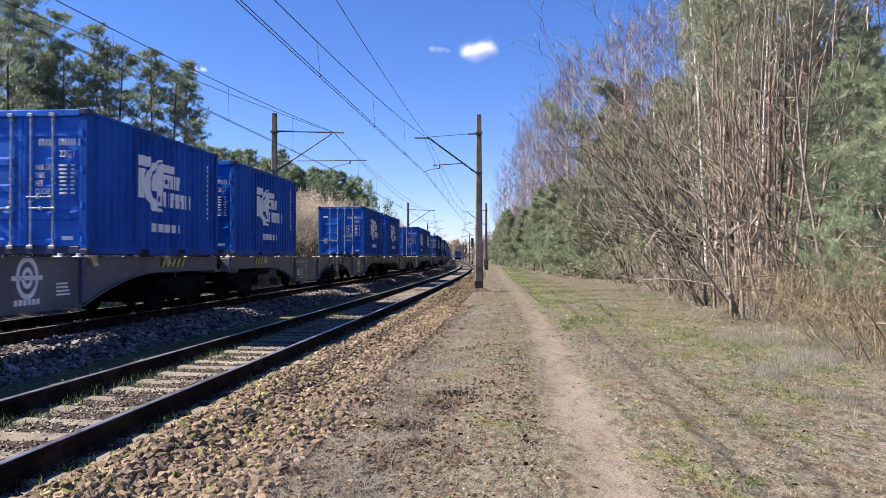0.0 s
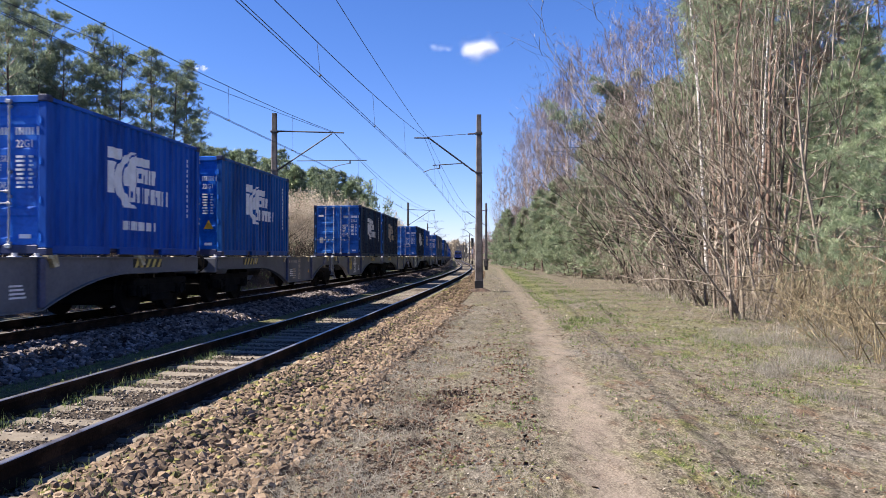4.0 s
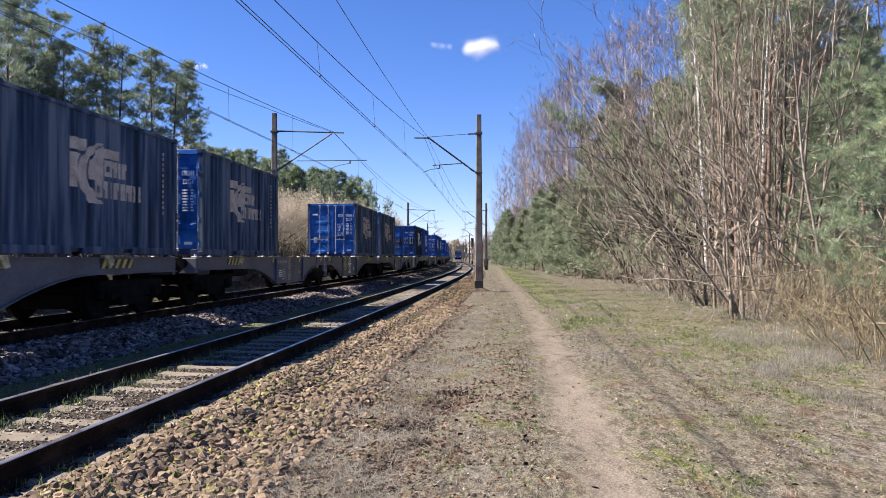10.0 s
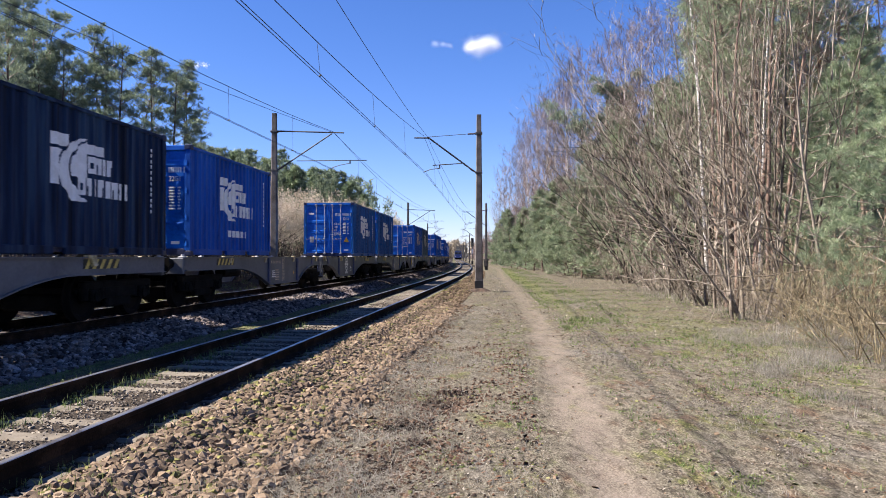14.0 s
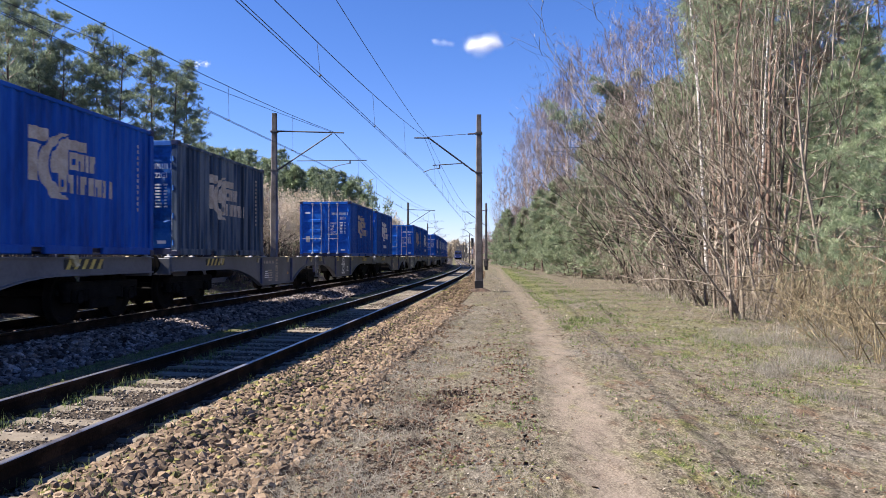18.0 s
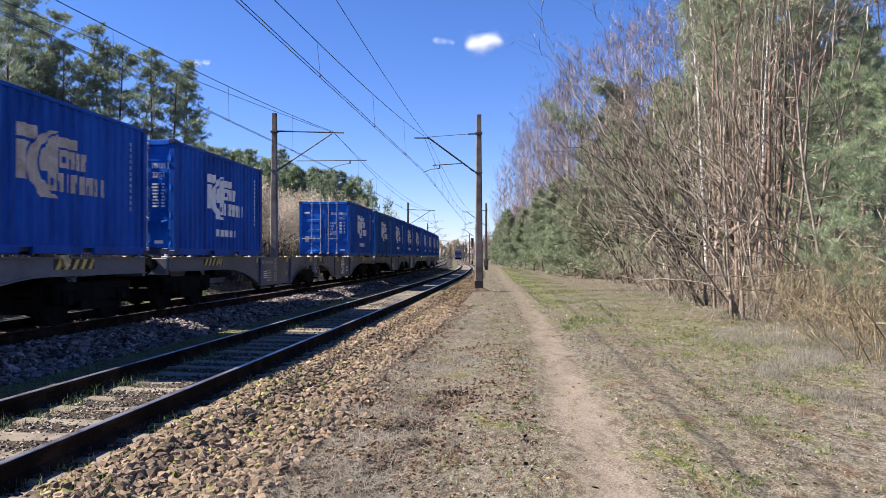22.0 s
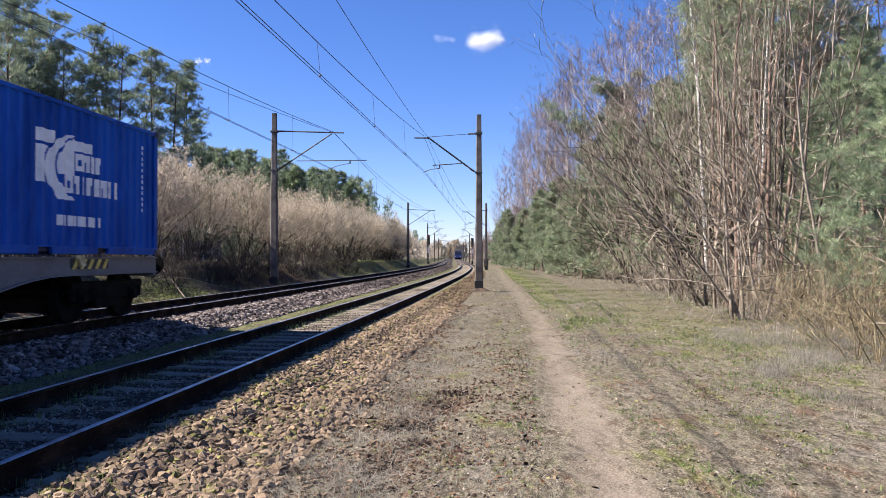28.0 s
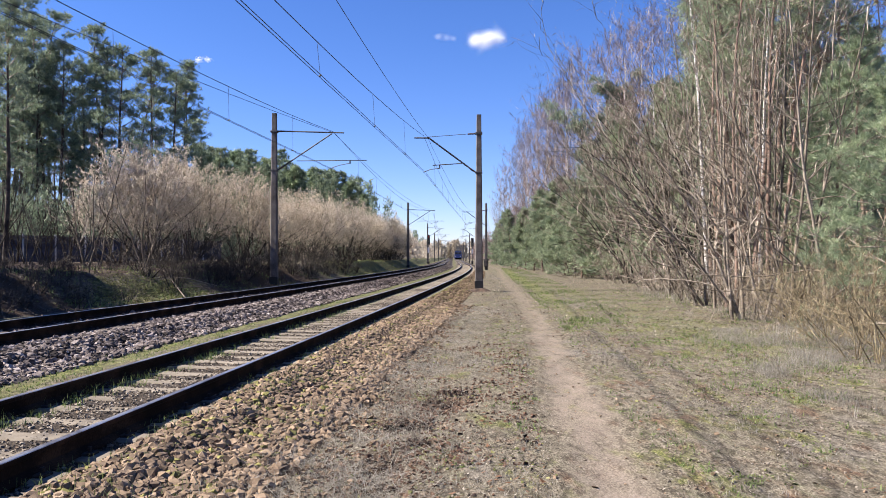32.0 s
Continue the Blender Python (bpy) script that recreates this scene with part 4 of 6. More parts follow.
# side sill of the wagon: deep in the middle, thin over the running gear
def belly(y):
    """Depth of the sill at y: full between the ribs, rising in a curve over the running gear."""
    if y < 3.3:
        return 0.30 + 0.54 * max(0.0, (y - 1.2) / 2.1) ** 1.9
    if y > 6.5:
        return 0.31 + 0.53 * max(0.0, (9.3 - y) / 2.8) ** 1.9
    return 0.84


def side_sill():
    g = Geo()
    ys = [0.25, 0.8, 1.2, 1.5, 1.8, 2.1, 2.4, 2.7, 3.0, 3.3, 4.5, 5.5, 6.5, 6.9, 7.3, 7.7, 8.1, 8.5, 8.9, 9.3, 11, 12.6]
    top = DECK - 0.03
    rings = []
    for y in ys:
        bot = top - belly(y)
        rings.append([(x, y, z) for x, z in ((-0.07, top), (0.07, top), (0.07, top - 0.02), (0.014, top - 0.02), (0.014, bot + 0.012), (0.07, bot + 0.012), (0.07, bot - 0.012),
                                             (-0.07, bot - 0.012), (-0.07, bot + 0.012), (0.0, bot + 0.012), (0.0, top - 0.02), (-0.07, top - 0.02))])
    g.loft(rings)
    return g


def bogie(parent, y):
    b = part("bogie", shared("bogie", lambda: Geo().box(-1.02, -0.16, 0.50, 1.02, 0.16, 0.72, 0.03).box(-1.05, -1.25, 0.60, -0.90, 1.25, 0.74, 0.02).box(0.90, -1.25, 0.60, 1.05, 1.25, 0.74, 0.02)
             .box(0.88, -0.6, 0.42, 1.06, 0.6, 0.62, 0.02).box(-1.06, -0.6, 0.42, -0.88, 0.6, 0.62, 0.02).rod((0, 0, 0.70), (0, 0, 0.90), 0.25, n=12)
             .box(-0.9, -1.30, 0.52, 0.9, -1.22, 0.62, 0.01).box(-0.9, 1.22, 0.52, 0.9, 1.30, 0.62, 0.01), M_WAGON_DK), M_WAGON_DK, parent, "cast running gear, near black for the shade under the wagon", Matrix.Translation((0, y, 0)))
    # dark block added to fill the bogie's middle in place of shade
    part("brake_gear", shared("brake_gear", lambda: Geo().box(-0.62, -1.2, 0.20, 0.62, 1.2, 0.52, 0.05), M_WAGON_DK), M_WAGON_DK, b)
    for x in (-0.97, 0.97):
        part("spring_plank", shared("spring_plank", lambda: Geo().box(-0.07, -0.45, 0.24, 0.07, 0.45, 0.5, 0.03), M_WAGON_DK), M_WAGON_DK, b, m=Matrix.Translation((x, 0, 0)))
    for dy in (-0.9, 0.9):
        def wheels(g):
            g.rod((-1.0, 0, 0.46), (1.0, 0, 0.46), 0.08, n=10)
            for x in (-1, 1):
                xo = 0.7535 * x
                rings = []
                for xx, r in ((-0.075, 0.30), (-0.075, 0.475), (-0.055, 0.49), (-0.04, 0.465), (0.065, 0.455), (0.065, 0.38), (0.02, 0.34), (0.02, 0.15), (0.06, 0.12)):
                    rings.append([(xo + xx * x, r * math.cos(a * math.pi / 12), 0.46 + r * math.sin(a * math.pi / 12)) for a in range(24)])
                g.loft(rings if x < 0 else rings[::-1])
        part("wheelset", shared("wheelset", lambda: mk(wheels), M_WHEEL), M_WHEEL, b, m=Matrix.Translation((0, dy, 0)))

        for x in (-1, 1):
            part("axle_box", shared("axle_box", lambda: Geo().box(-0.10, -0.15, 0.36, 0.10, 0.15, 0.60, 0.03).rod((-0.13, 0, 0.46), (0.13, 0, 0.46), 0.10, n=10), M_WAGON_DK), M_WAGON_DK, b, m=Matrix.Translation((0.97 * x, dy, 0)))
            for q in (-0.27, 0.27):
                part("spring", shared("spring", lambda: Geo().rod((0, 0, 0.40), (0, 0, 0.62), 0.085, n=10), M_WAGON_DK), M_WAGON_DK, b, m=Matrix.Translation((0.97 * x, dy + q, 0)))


def wagon_section(with_joint, marked):
    """Half of an articulated flat wagon; origin on the rail plane at the joint, y to the coupling end."""
    w = tagged(new("container_wagon"), "grey steel container flat wagon section with deep side sills", "railway wagon", "wagons of the train")
    for sgn in (1, -1):
        me = shared("side_sill_r", side_sill, M_WAGON) if sgn > 0 else shared("side_sill_l", lambda: mk(lambda g: (g.add([(-a, b, c) for a, b, c in SIDE.v], [tuple(reversed(f)) for f in SIDE.f]))), M_WAGON)
        sill = part("side_sill", me, M_WAGON, w, "grey fish-bellied side sill", Matrix.Translation((sgn * 1.20, 0, 0)))
        f = 1 if sgn > 0 else -1

        def plate(key, geo, mt, lab, y, z):
            o = part(key, shared(key, geo, mt), mt, sill, lab, Matrix.Translation((0.018 * f, y, z)) @ (Matrix.Identity(4) if f > 0 else Matrix.Rotation(math.pi, 4, "Z")))
            if key in ("data_panel", "small_table", "lettering", "emblem_bars", "small_print"):
                o["kind"] = "stuff"

        def ring(g):
            n = 28
            for k, (ra, rb) in enumerate(((0.25, 0.335), (0.09, 0.165))):
                vs = []
                for i in range(n + 1):
                    a = 2 * math.pi * i / n
                    vs += [(0, ra * math.cos(a) * 0.82, ra * math.sin(a)), (0, rb * math.cos(a) * 0.82, rb * math.sin(a))]
                g.add(vs, [(2 * i, 2 * i + 1, 2 * i + 3, 2 * i + 2) for i in range(n)])
            g.add([(0, -0.38, -0.035), (0, 0.38, -0.035), (0, 0.38, 0.035), (0, -0.38, 0.035)], [(0, 1, 2, 3)])
        if marked:
            plate("ring_emblem", lambda: mk(ring), M_WHITE, "pale ring emblem with a crossbar", 5.0, 0.86)
            plate("emblem_bars", lambda: mk(lambda g: [g.add([(0, -0.32 + i * 0.11, 0), (0, -0.24 + i * 0.11, 0), (0, -0.24 + i * 0.11, 0.09), (0, -0.32 + i * 0.11, 0.09)], [(0, 1, 2, 3)]) for i in range(6)]), M_WHITE, "row of pale bars", 5.0, 0.44)
        else:
            def boxed(g):
                for k, hgt in enumerate((0.15, 0.12, 0.24, 0.16)):
                    z0 = (0.0, 0.17, 0.32, 0.59)[k]
                    for ya, yb, za, zb in ((-0.13, 0.13, 0.0, 0.018), (-0.13, 0.13, hgt - 0.018, hgt), (-0.13, -0.112, 0.0, hgt), (0.112, 0.13, 0.0, hgt), (-0.08, -0.01, 0.04, hgt - 0.045), (0.02, 0.08, 0.04, hgt - 0.045)):
                        g.add([(0, ya, z0 + za), (0, yb, z0 + za), (0, yb, z0 + zb), (0, ya, z0 + zb)], [(0, 1, 2, 3)])
            plate("data_panel", lambda: mk(boxed), M_TAN, "column of boxed pale stencil marks", 4.95, 0.42)
            plate("small_table", lambda: mk(lambda g: [g.add([(0, -0.2, 0.075 * i), (0, 0.15 + 0.05 * (i % 2), 0.075 * i), (0, 0.15 + 0.05 * (i % 2), 0.04 + 0.075 * i), (0, -0.2, 0.04 + 0.075 * i)], [(0, 1, 2, 3)]) for i in range(5)]), M_TAN, "pale stencilled table", 5.6, 0.45)
            plate("lettering", lambda: mk(lambda g: [g.add([(0, -0.5 + i * 0.08, 0), (0, -0.455 + i * 0.08, 0), (0, -0.455 + i * 0.08, 0.09), (0, -0.5 + i * 0.08, 0.09)], [(0, 1, 2, 3)]) for i in range(13) if i not in (2, 5, 9)]), M_TAN, "pale stencilled bars", 5.75, 0.98)
            plate("warning_triangle", lambda: mk(lambda g: g.add([(0, -0.07, 0), (0, 0.07, 0), (0, 0, 0.125)], [(0, 1, 2)])), M_ORANGE, "orange warning triangle", 3.72, 0.62)
        for y in (3.35, 6.5):
            plate("rib", lambda: Geo().box(-0.004, -0.07, DECK - 0.03 - 0.80, 0.055, 0.07, DECK - 0.05, 0.008), M_WAGON_BL, "blue-grey stiffening rib", y, 0.0)
        plate("small_print", lambda: mk(lambda g: [g.add([(0, -0.2, i * 0.06), (0, 0.2 - 0.03 * i, i * 0.06), (0, 0.2 - 0.03 * i, 0.03 + i * 0.06), (0, -0.2, 0.03 + i * 0.06)], [(0, 1, 2, 3)]) for i in range(4)]), M_WHITE, "small pale stencilled print", 5.95, 0.55)

        def stripes(g):
            g.box(0, -0.6, 0, 0.012, 0.6, 0.17)
        plate("stripe_board", lambda: mk(stripes), M_BLACK, "black and yellow warning board", 10.1, DECK - 0.24)
        plate("stripes", lambda: mk(lambda g: [g.add([(0.016, -0.58 + i * 0.24, 0.0), (0.016, -0.47 + i * 0.24, 0.0), (0.016, -0.35 + i * 0.24, 0.17), (0.016, -0.46 + i * 0.24, 0.17)], [(0, 1, 2, 3)]) for i in range(5)]), M_YELLOW, "yellow stripes", 10.1, DECK - 0.24)
        part("lifting_bracket", shared("lifting_bracket", lambda: Geo().prism([(1.05, DECK - 0.05), (1.28, DECK - 0.05), (1.45, DECK - 0.30), (1.25, DECK - 0.30)], -0.015, 0.03), M_WAGON_BL), M_WAGON_BL, w, "slanting blue-grey bracket", Matrix.Translation((sgn * 1.235, 0, 0)))
        for y in (0.6, 6.55, 12.55, 6.0):
            part("twistlock", shared("twistlock", lambda: Geo().box(-0.07, -0.09, 0, 0.07, 0.09, 0.045, 0.012).rod((0, 0, 0.04), (0, 0, 0.09), 0.04, n=8), M_GALV), M_GALV, w, m=Matrix.Translation((sgn * 1.13, y, DECK - 0.055)))
        for y in (0.62, 3.7, 6.75, 9.7):
            part("lashing_flap", shared("lashing_flap", lambda: Geo().prism([(-0.16, 0.03), (0.10, 0.03), (0.16, -0.15), (0.02, -0.17), (-0.04, -0.04), (-0.16, -0.03)], -0.02, 0.07), M_FLAP), M_FLAP, w, "worn yellow spigot flap", Matrix.Translation((sgn * 1.22, y, DECK - 0.03)))
    for y in (0.4, 3.3, 6.5, 9.2, 12.45):
        part("cross_beam", shared("cross_beam", lambda: Geo().box(-1.18, -0.09, DECK - 0.27, 1.18, 0.09, DECK - 0.05, 0.01), M_WAGON), M_WAGON, w, m=Matrix.Translation((0, y, 0)))
    part("headstock", shared("headstock", lambda: Geo().box(-1.2, 12.55, DECK - 0.42, 1.2, 12.67, DECK - 0.05, 0.015), M_WAGON), M_WAGON, w)
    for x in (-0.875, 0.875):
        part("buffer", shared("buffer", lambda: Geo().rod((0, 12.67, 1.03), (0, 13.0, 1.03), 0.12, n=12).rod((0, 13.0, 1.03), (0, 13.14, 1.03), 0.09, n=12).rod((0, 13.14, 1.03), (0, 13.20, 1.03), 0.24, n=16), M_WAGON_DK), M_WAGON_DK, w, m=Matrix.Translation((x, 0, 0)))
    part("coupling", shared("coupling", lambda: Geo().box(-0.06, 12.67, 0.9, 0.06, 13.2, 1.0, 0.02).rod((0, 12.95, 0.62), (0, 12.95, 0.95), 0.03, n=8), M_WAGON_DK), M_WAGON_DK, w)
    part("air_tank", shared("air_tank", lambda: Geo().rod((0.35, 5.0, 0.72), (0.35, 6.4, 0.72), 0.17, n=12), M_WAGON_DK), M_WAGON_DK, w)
    for sgn in (1, -1):
        if marked:
            part("step_frame", shared("step_frame", lambda: Geo().box(-0.02, 0.06, 0.42, 0.03, 0.11, DECK - 0.05, 0.008).box(-0.02, 0.33, 0.42, 0.03, 0.38, DECK - 0.05, 0.008).box(-0.06, 0.06, 0.42, 0.05, 0.38, 0.47, 0.008).box(-0.06, 0.06, 0.72, 0.05, 0.38, 0.76, 0.008), M_WAGON), M_WAGON, w, "grey step ladder", Matrix.Translation((sgn * 1.2, 0, 0)))
        else:
            part("end_plate", shared("end_plate", lambda: Geo().box(-0.02, 0.04, 0.62, 0.03, 0.27, DECK - 0.05, 0.01), M_WAGON_BL), M_WAGON_BL, w, "dark blue end plate", Matrix.Translation((sgn * 1.2, 0, 0)))
    if marked:
        def hand_wheel(g):
            n = 20
            for i in range(n):
                a, b = 2 * math.pi * i / n, 2 * math.pi * (i + 1) / n
                g.rod((0, 0.21 * math.cos(a), 0.21 * math.sin(a)), (0, 0.21 * math.cos(b), 0.21 * math.sin(b)), 0.018, n=6)
            for a in (0.3, 2.4, 4.5):
                g.rod((0, 0, 0), (0, 0.2 * math.cos(a), 0.2 * math.sin(a)), 0.012, n=6)
        for sgn in (1, -1):
            part("brake_wheel", shared("brake_wheel", lambda: mk(hand_wheel), M_YELLOW), M_YELLOW, w, "yellow brake hand wheel", Matrix.Translation((sgn * 1.27, 3.75, 0.80)))
    bogie(w, 11.1)
    if with_joint:
        bogie(w, 0.0)
    return w


SIDE = side_sill()
PAINTS = {  # door paint, side paint, marks, lettered, extras
    "bright": ("bright blue corrugated steel container with white emblem, doors shut", BLUES[3], BLUES[0], M_WHITE, True, 1),
    "plain": ("blue corrugated steel container with pale emblem, doors shut", BLUES[3], BLUES[1], M_WHITE, False, 2),
    "worn": ("worn blue corrugated container with yellowed emblem, doors shut", BLUES[3], BLUES[0], M_TAN, False, 1),
    "faded": ("faded dark blue corrugated container with stained emblem, doors shut", BLUES[4], BLUES[2], M_TAN, False, 1),
    "navy": ("dark navy corrugated container with white emblem, doors shut", BLUES[4], BLUES[5], M_WHITE, False, 1),
}
PAINTS["dusky"] = ("dark navy corrugated container with stained emblem, doors shut", BLUES[4], BLUES[5], M_TAN, False, 1)
PAINTS["rusty"] = ("battered navy container with rust-stained blue doors and white emblem", BLUES[6], BLUES[5], M_WHITE, False, 0)
PROTO = {}
# loads of each wagon from its near to its far end, the train's head first
LOADS = [("plain", None, None, "bright"), ("bright", None, None, "bright"), ("bright", None, None, "bright"), ("plain", None, None, "navy"),
         ("dusky", None, None, "navy"), ("worn", None, None, "faded"), ("faded", None, None, "faded"), ("faded", None, None, "rusty"),
         ("bright", None, None, "plain"), ("plain", None, None, "worn"), ("faded", None, None, "worn"), ("bright", None, None, "worn"),
         ("bright", None, None, "bright"), ("plain", "bright", "bright", "bright"), ("bright", "bright", "bright", "bright")]
SHIFT = [1.0, 0.8, 0.85, 0.9, 0.85, 0.75, 0.8, 0.68, 0.55, 0.36, 0.1, 0.1, 0.0, -0.05, 0.2]   # small unevenness of the couplings
HEAD = -10
TRAIN = []          # (thing, wagon index, place along the wagon, kind)


def build_train():
    near_a = far_a = None
    for i, load in enumerate(LOADS):
        if i == 0:
            near_a, far_a = wagon_section(True, False), wagon_section(False, True)
            ns, fs = near_a, far_a
        else:
            ns, fs = copy_thing(near_a, Matrix()), copy_thing(far_a, Matrix())
        TRAIN.append((ns, i, "near", 0))
        TRAIN.append((fs, i, "far", 0))
        for slot, kind in enumerate(load):
            if kind is None:
                continue
            if kind not in PROTO:
                PROTO[kind] = container(*PAINTS[kind])
                ob = PROTO[kind]
            else:
                ob = copy_thing(PROTO[kind], Matrix())
            TRAIN.append((ob, i, "near" if slot < 2 else "far", slot + 1))


build_train()
for section, wagon_no, _, _ in TRAIN:           # only every third wagon has hand wheels
    if wagon_no not in (3, 6, 9):
        for ob in [c for c in section.children if c.name.startswith("brake_wheel")]:
            bpy.data.objects.remove(ob)


def train_place(i, t):
    """Arc of the near coupling of wagon i at t seconds."""
    dt = t - 14.0
    return 88.90 + 6.573 + (HEAD - 1 + i) * WAGON + SHIFT[i] - 13.3147 * dt + 0.01394 * dt * dt / 2


def section_pose(i, kind, t):
    c = train_place(i, t)
    joint = line(c + HALF, -SPACING, RAIL_T)
    other = line(c + 2.12 if kind == "near" else c + WAGON - 2.12, -SPACING, RAIL_T)
    d = (other - joint).normalized()
    m = Matrix.Translation(joint) @ Matrix.Rotation(math.atan2(-d.x, d.y), 4, "Z")
    return m


SLOTS = {1: HALF - 0.895, 2: HALF - 0.895 - CL - 0.076, 3: 0.515, 4: HALF - 0.515 - CL}


def train_pose(entry, t):
    ob, i, kind, slot = entry
    m = section_pose(i, kind, t)
    if slot:
        m = m @ Matrix.Translation((0, SLOTS[slot], DECK))
        if kind == "near":
            m = m @ Matrix.Rotation(math.pi, 4, "Z")
    return m


def motions():
    times = [k * 0.5 for k in range(65)]
    for entry in TRAIN:
        walk(entry[0], [(t, train_pose(entry, t)) for t in times])
    for ob, a, b in DRIFT:
        walk(ob, [(0.0, a), (32.0, b)])


DRIFT = []


# ---- masts, arms and wires of the overhead line ----
MAST_S = 38.3
SPAN = 62.5


def mast(label, side):
    """A concrete mast with its bracket; the bracket reaches out along +x * side. Origin at the ground."""
    t = tagged(new("catenary_mast"), label, "overhead line mast", "masts beside the tracks")
    g = Geo()
    rings = []
    for z, a, b in ((0.0, 0.195, 0.15), (0.5, 0.19, 0.148), (4.0, 0.16, 0.13), (8.63, 0.115, 0.10)):
        e = a * 0.25
        rings.append([(-a + e, -b, z), (a - e, -b, z), (a, -b + e, z), (a, b - e, z), (a - e, b, z), (-a + e, b, z), (-a, b - e, z), (-a, -b + e, z)])
    g.loft(rings)
    part("pole", g, M_MAST, t, "weathered concrete pole")
    part("foot", Geo().box(-0.21, -0.17, -0.1, 0.21, 0.17, 0.42, 0.02), M_PITCH, t, "foot painted black with pitch")
    f = lambda x: x * side
    for z in (7.70, 5.75):
        part("clamp", Geo().box(-0.17, -0.15, z - 0.05, 0.17, 0.15, z + 0.05, 0.01), M_STEEL, t)
    if side > 0:
        top = Geo().rod((f(0.5), 0, 7.72), (f(3.55), 0, 7.60), 0.035, n=8)
        brace = Geo().rod((f(0.45), 0, 5.95), (f(2.95), 0, 7.58), 0.035, n=8)
        reg = Geo().rod((f(1.15), 0, 6.22), (f(4.70), 0, 6.22), 0.022, n=6)
        steady = Geo().rod((f(3.85), 0, 6.2), (f(3.85), 0, 6.05), 0.035, n=6).rod((f(3.85), 0, 6.08), (f(3.3), 0, 5.98), 0.018, n=6).rod((f(3.3), 0, 5.98), (f(2.9), 0, 5.84), 0.018, n=6)
        ins = (((0.12, 7.72), (0.5, 7.72)), ((0.14, 5.75), (0.45, 5.95)))
    else:
        top = Geo().rod((f(0.55), 0, 7.68), (f(2.6), 0, 7.55), 0.014, n=6)
        brace = Geo().rod((f(0.45), 0, 5.98), (f(2.55), 0, 7.55), 0.04, n=8).rod((f(2.45), 0, 7.50), (f(3.22), 0, 7.52), 0.035, n=8)
        reg = Geo().rod((f(0.85), 0, 6.22), (f(2.30), 0, 6.14), 0.024, n=6)
        steady = Geo().rod((f(1.95), 0, 6.16), (f(1.95), 0, 5.98), 0.035, n=6).rod((f(1.95), 0, 5.99), (f(2.4), 0, 5.94), 0.018, n=6).rod((f(2.4), 0, 5.94), (f(2.78), 0, 5.80), 0.018, n=6)
        ins = (((0.14, 7.69), (0.55, 7.68)), ((0.14, 5.75), (0.45, 5.98)))
    part("bracket_tube", top, M_STEEL, t, "top bracket tube")
    part("brace", brace, M_STEEL, t, "slanting brace")
    part("registration_tube", reg, M_STEEL, t)
    part("steady_arm", steady, M_STEEL, t)
    for (xa, za), (xb, zb) in ins:
        i = Geo()
        for k in range(5):
            q = (k + 0.5) / 5
            x, z = xa + (xb - xa) * q, za + (zb - za) * q
            dx = (xb - xa) / 12
            i.rod((f(x - dx), 0, z - (zb - za) / 12), (f(x + dx), 0, z + (zb - za) / 12), 0.055, 0.035, n=8)
        i.rod((f(xa), 0, za), (f(xb), 0, zb), 0.025, n=6)
        part("insulator", i, M_CERAMIC, t, "brown ribbed insulator")
    return t


OL, OR = -SPACING - 3.11, 2.72


def at_line(s, o, z):
    return Matrix.Translation(line(s, o, z)) @ Matrix.Rotation(-heading(s), 4, "Z")


left_mast = mast("tall weathered concrete mast with bracket beside the far track", 1)
right_mast = mast("tall weathered concrete mast with bracket beside the footpath", -1)
left_mast.matrix_basis = at_line(MAST_S - 0.3, OL, 0.29)
right_mast.matrix_basis = at_line(MAST_S, OR, 0.12)
for k in range(1, 8):
    s = MAST_S + SPAN * k
    copy_thing(left_mast, at_line(s, OL, 0.2))
    copy_thing(right_mast, at_line(s, OR, 0.1))

rg = random.Random(3)
mound = Geo()
ringz = []
for r, z in ((0.75, -0.04), (0.5, 0.05), (0.3, 0.13), (0.15, 0.15)):
    ringz.append([(r * math.cos(a * 0.5236) * rg.uniform(0.85, 1.15), r * math.sin(a * 0.5236) * rg.uniform(0.85, 1.15), z + rg.uniform(-0.02, 0.02)) for a in range(12)])
mound.loft(ringz)
tagged(part("soil_mound", mound, ramp_mat("mound_soil", [(0.015, 0.009, 0.006), (0.05, 0.03, 0.02), (0.10, 0.066, 0.045)], 5, 0.95, fine=40, bump=0.5), None, m=Matrix.Translation(line(MAST_S, OR, 0.0))), "dark loose soil heaped round the mast foot", "soil", kind="structure")


def wire(name, label, knots, radius, sag, parent=None):
    """A wire that hangs from knot to knot."""
    cu = bpy.data.curves.new(name, "CURVE")
    cu.dimensions, cu.bevel_depth, cu.bevel_resolution = "3D", radius, 1
    pts = []
    for a, b in zip(knots[:-1], knots[1:]):
        for i in range(16):
            q = i / 16
            p = a.lerp(b, q)
            pts.append((p.x, p.y, p.z - sag * 4 * q * (1 - q)))
    pts.append(tuple(knots[-1]))
    sp = cu.splines.new("POLY")
    sp.points.add(len(pts) - 1)
    for q, p in zip(sp.points, pts):
        q.co = (*p, 1)
    ob = new(name, cu)
    me = bpy.data.meshes.new_from_object(ob.evaluated_get(bpy.context.evaluated_depsgraph_get()))
    bpy.data.objects.remove(ob)
    bpy.data.curves.remove(cu)
    o = part(name, me, M_WIRE, parent)
    o.data.materials.clear(); o.data.materials.append(M_WIRE)
    return tagged(o, label) if parent else tagged(o, label, "wire", "overhead wires")


def hang(a, b, q, sag):
    p = a.lerp(b, q)
    return Vector((p.x, p.y, p.z - sag * 4 * q * (1 - q)))


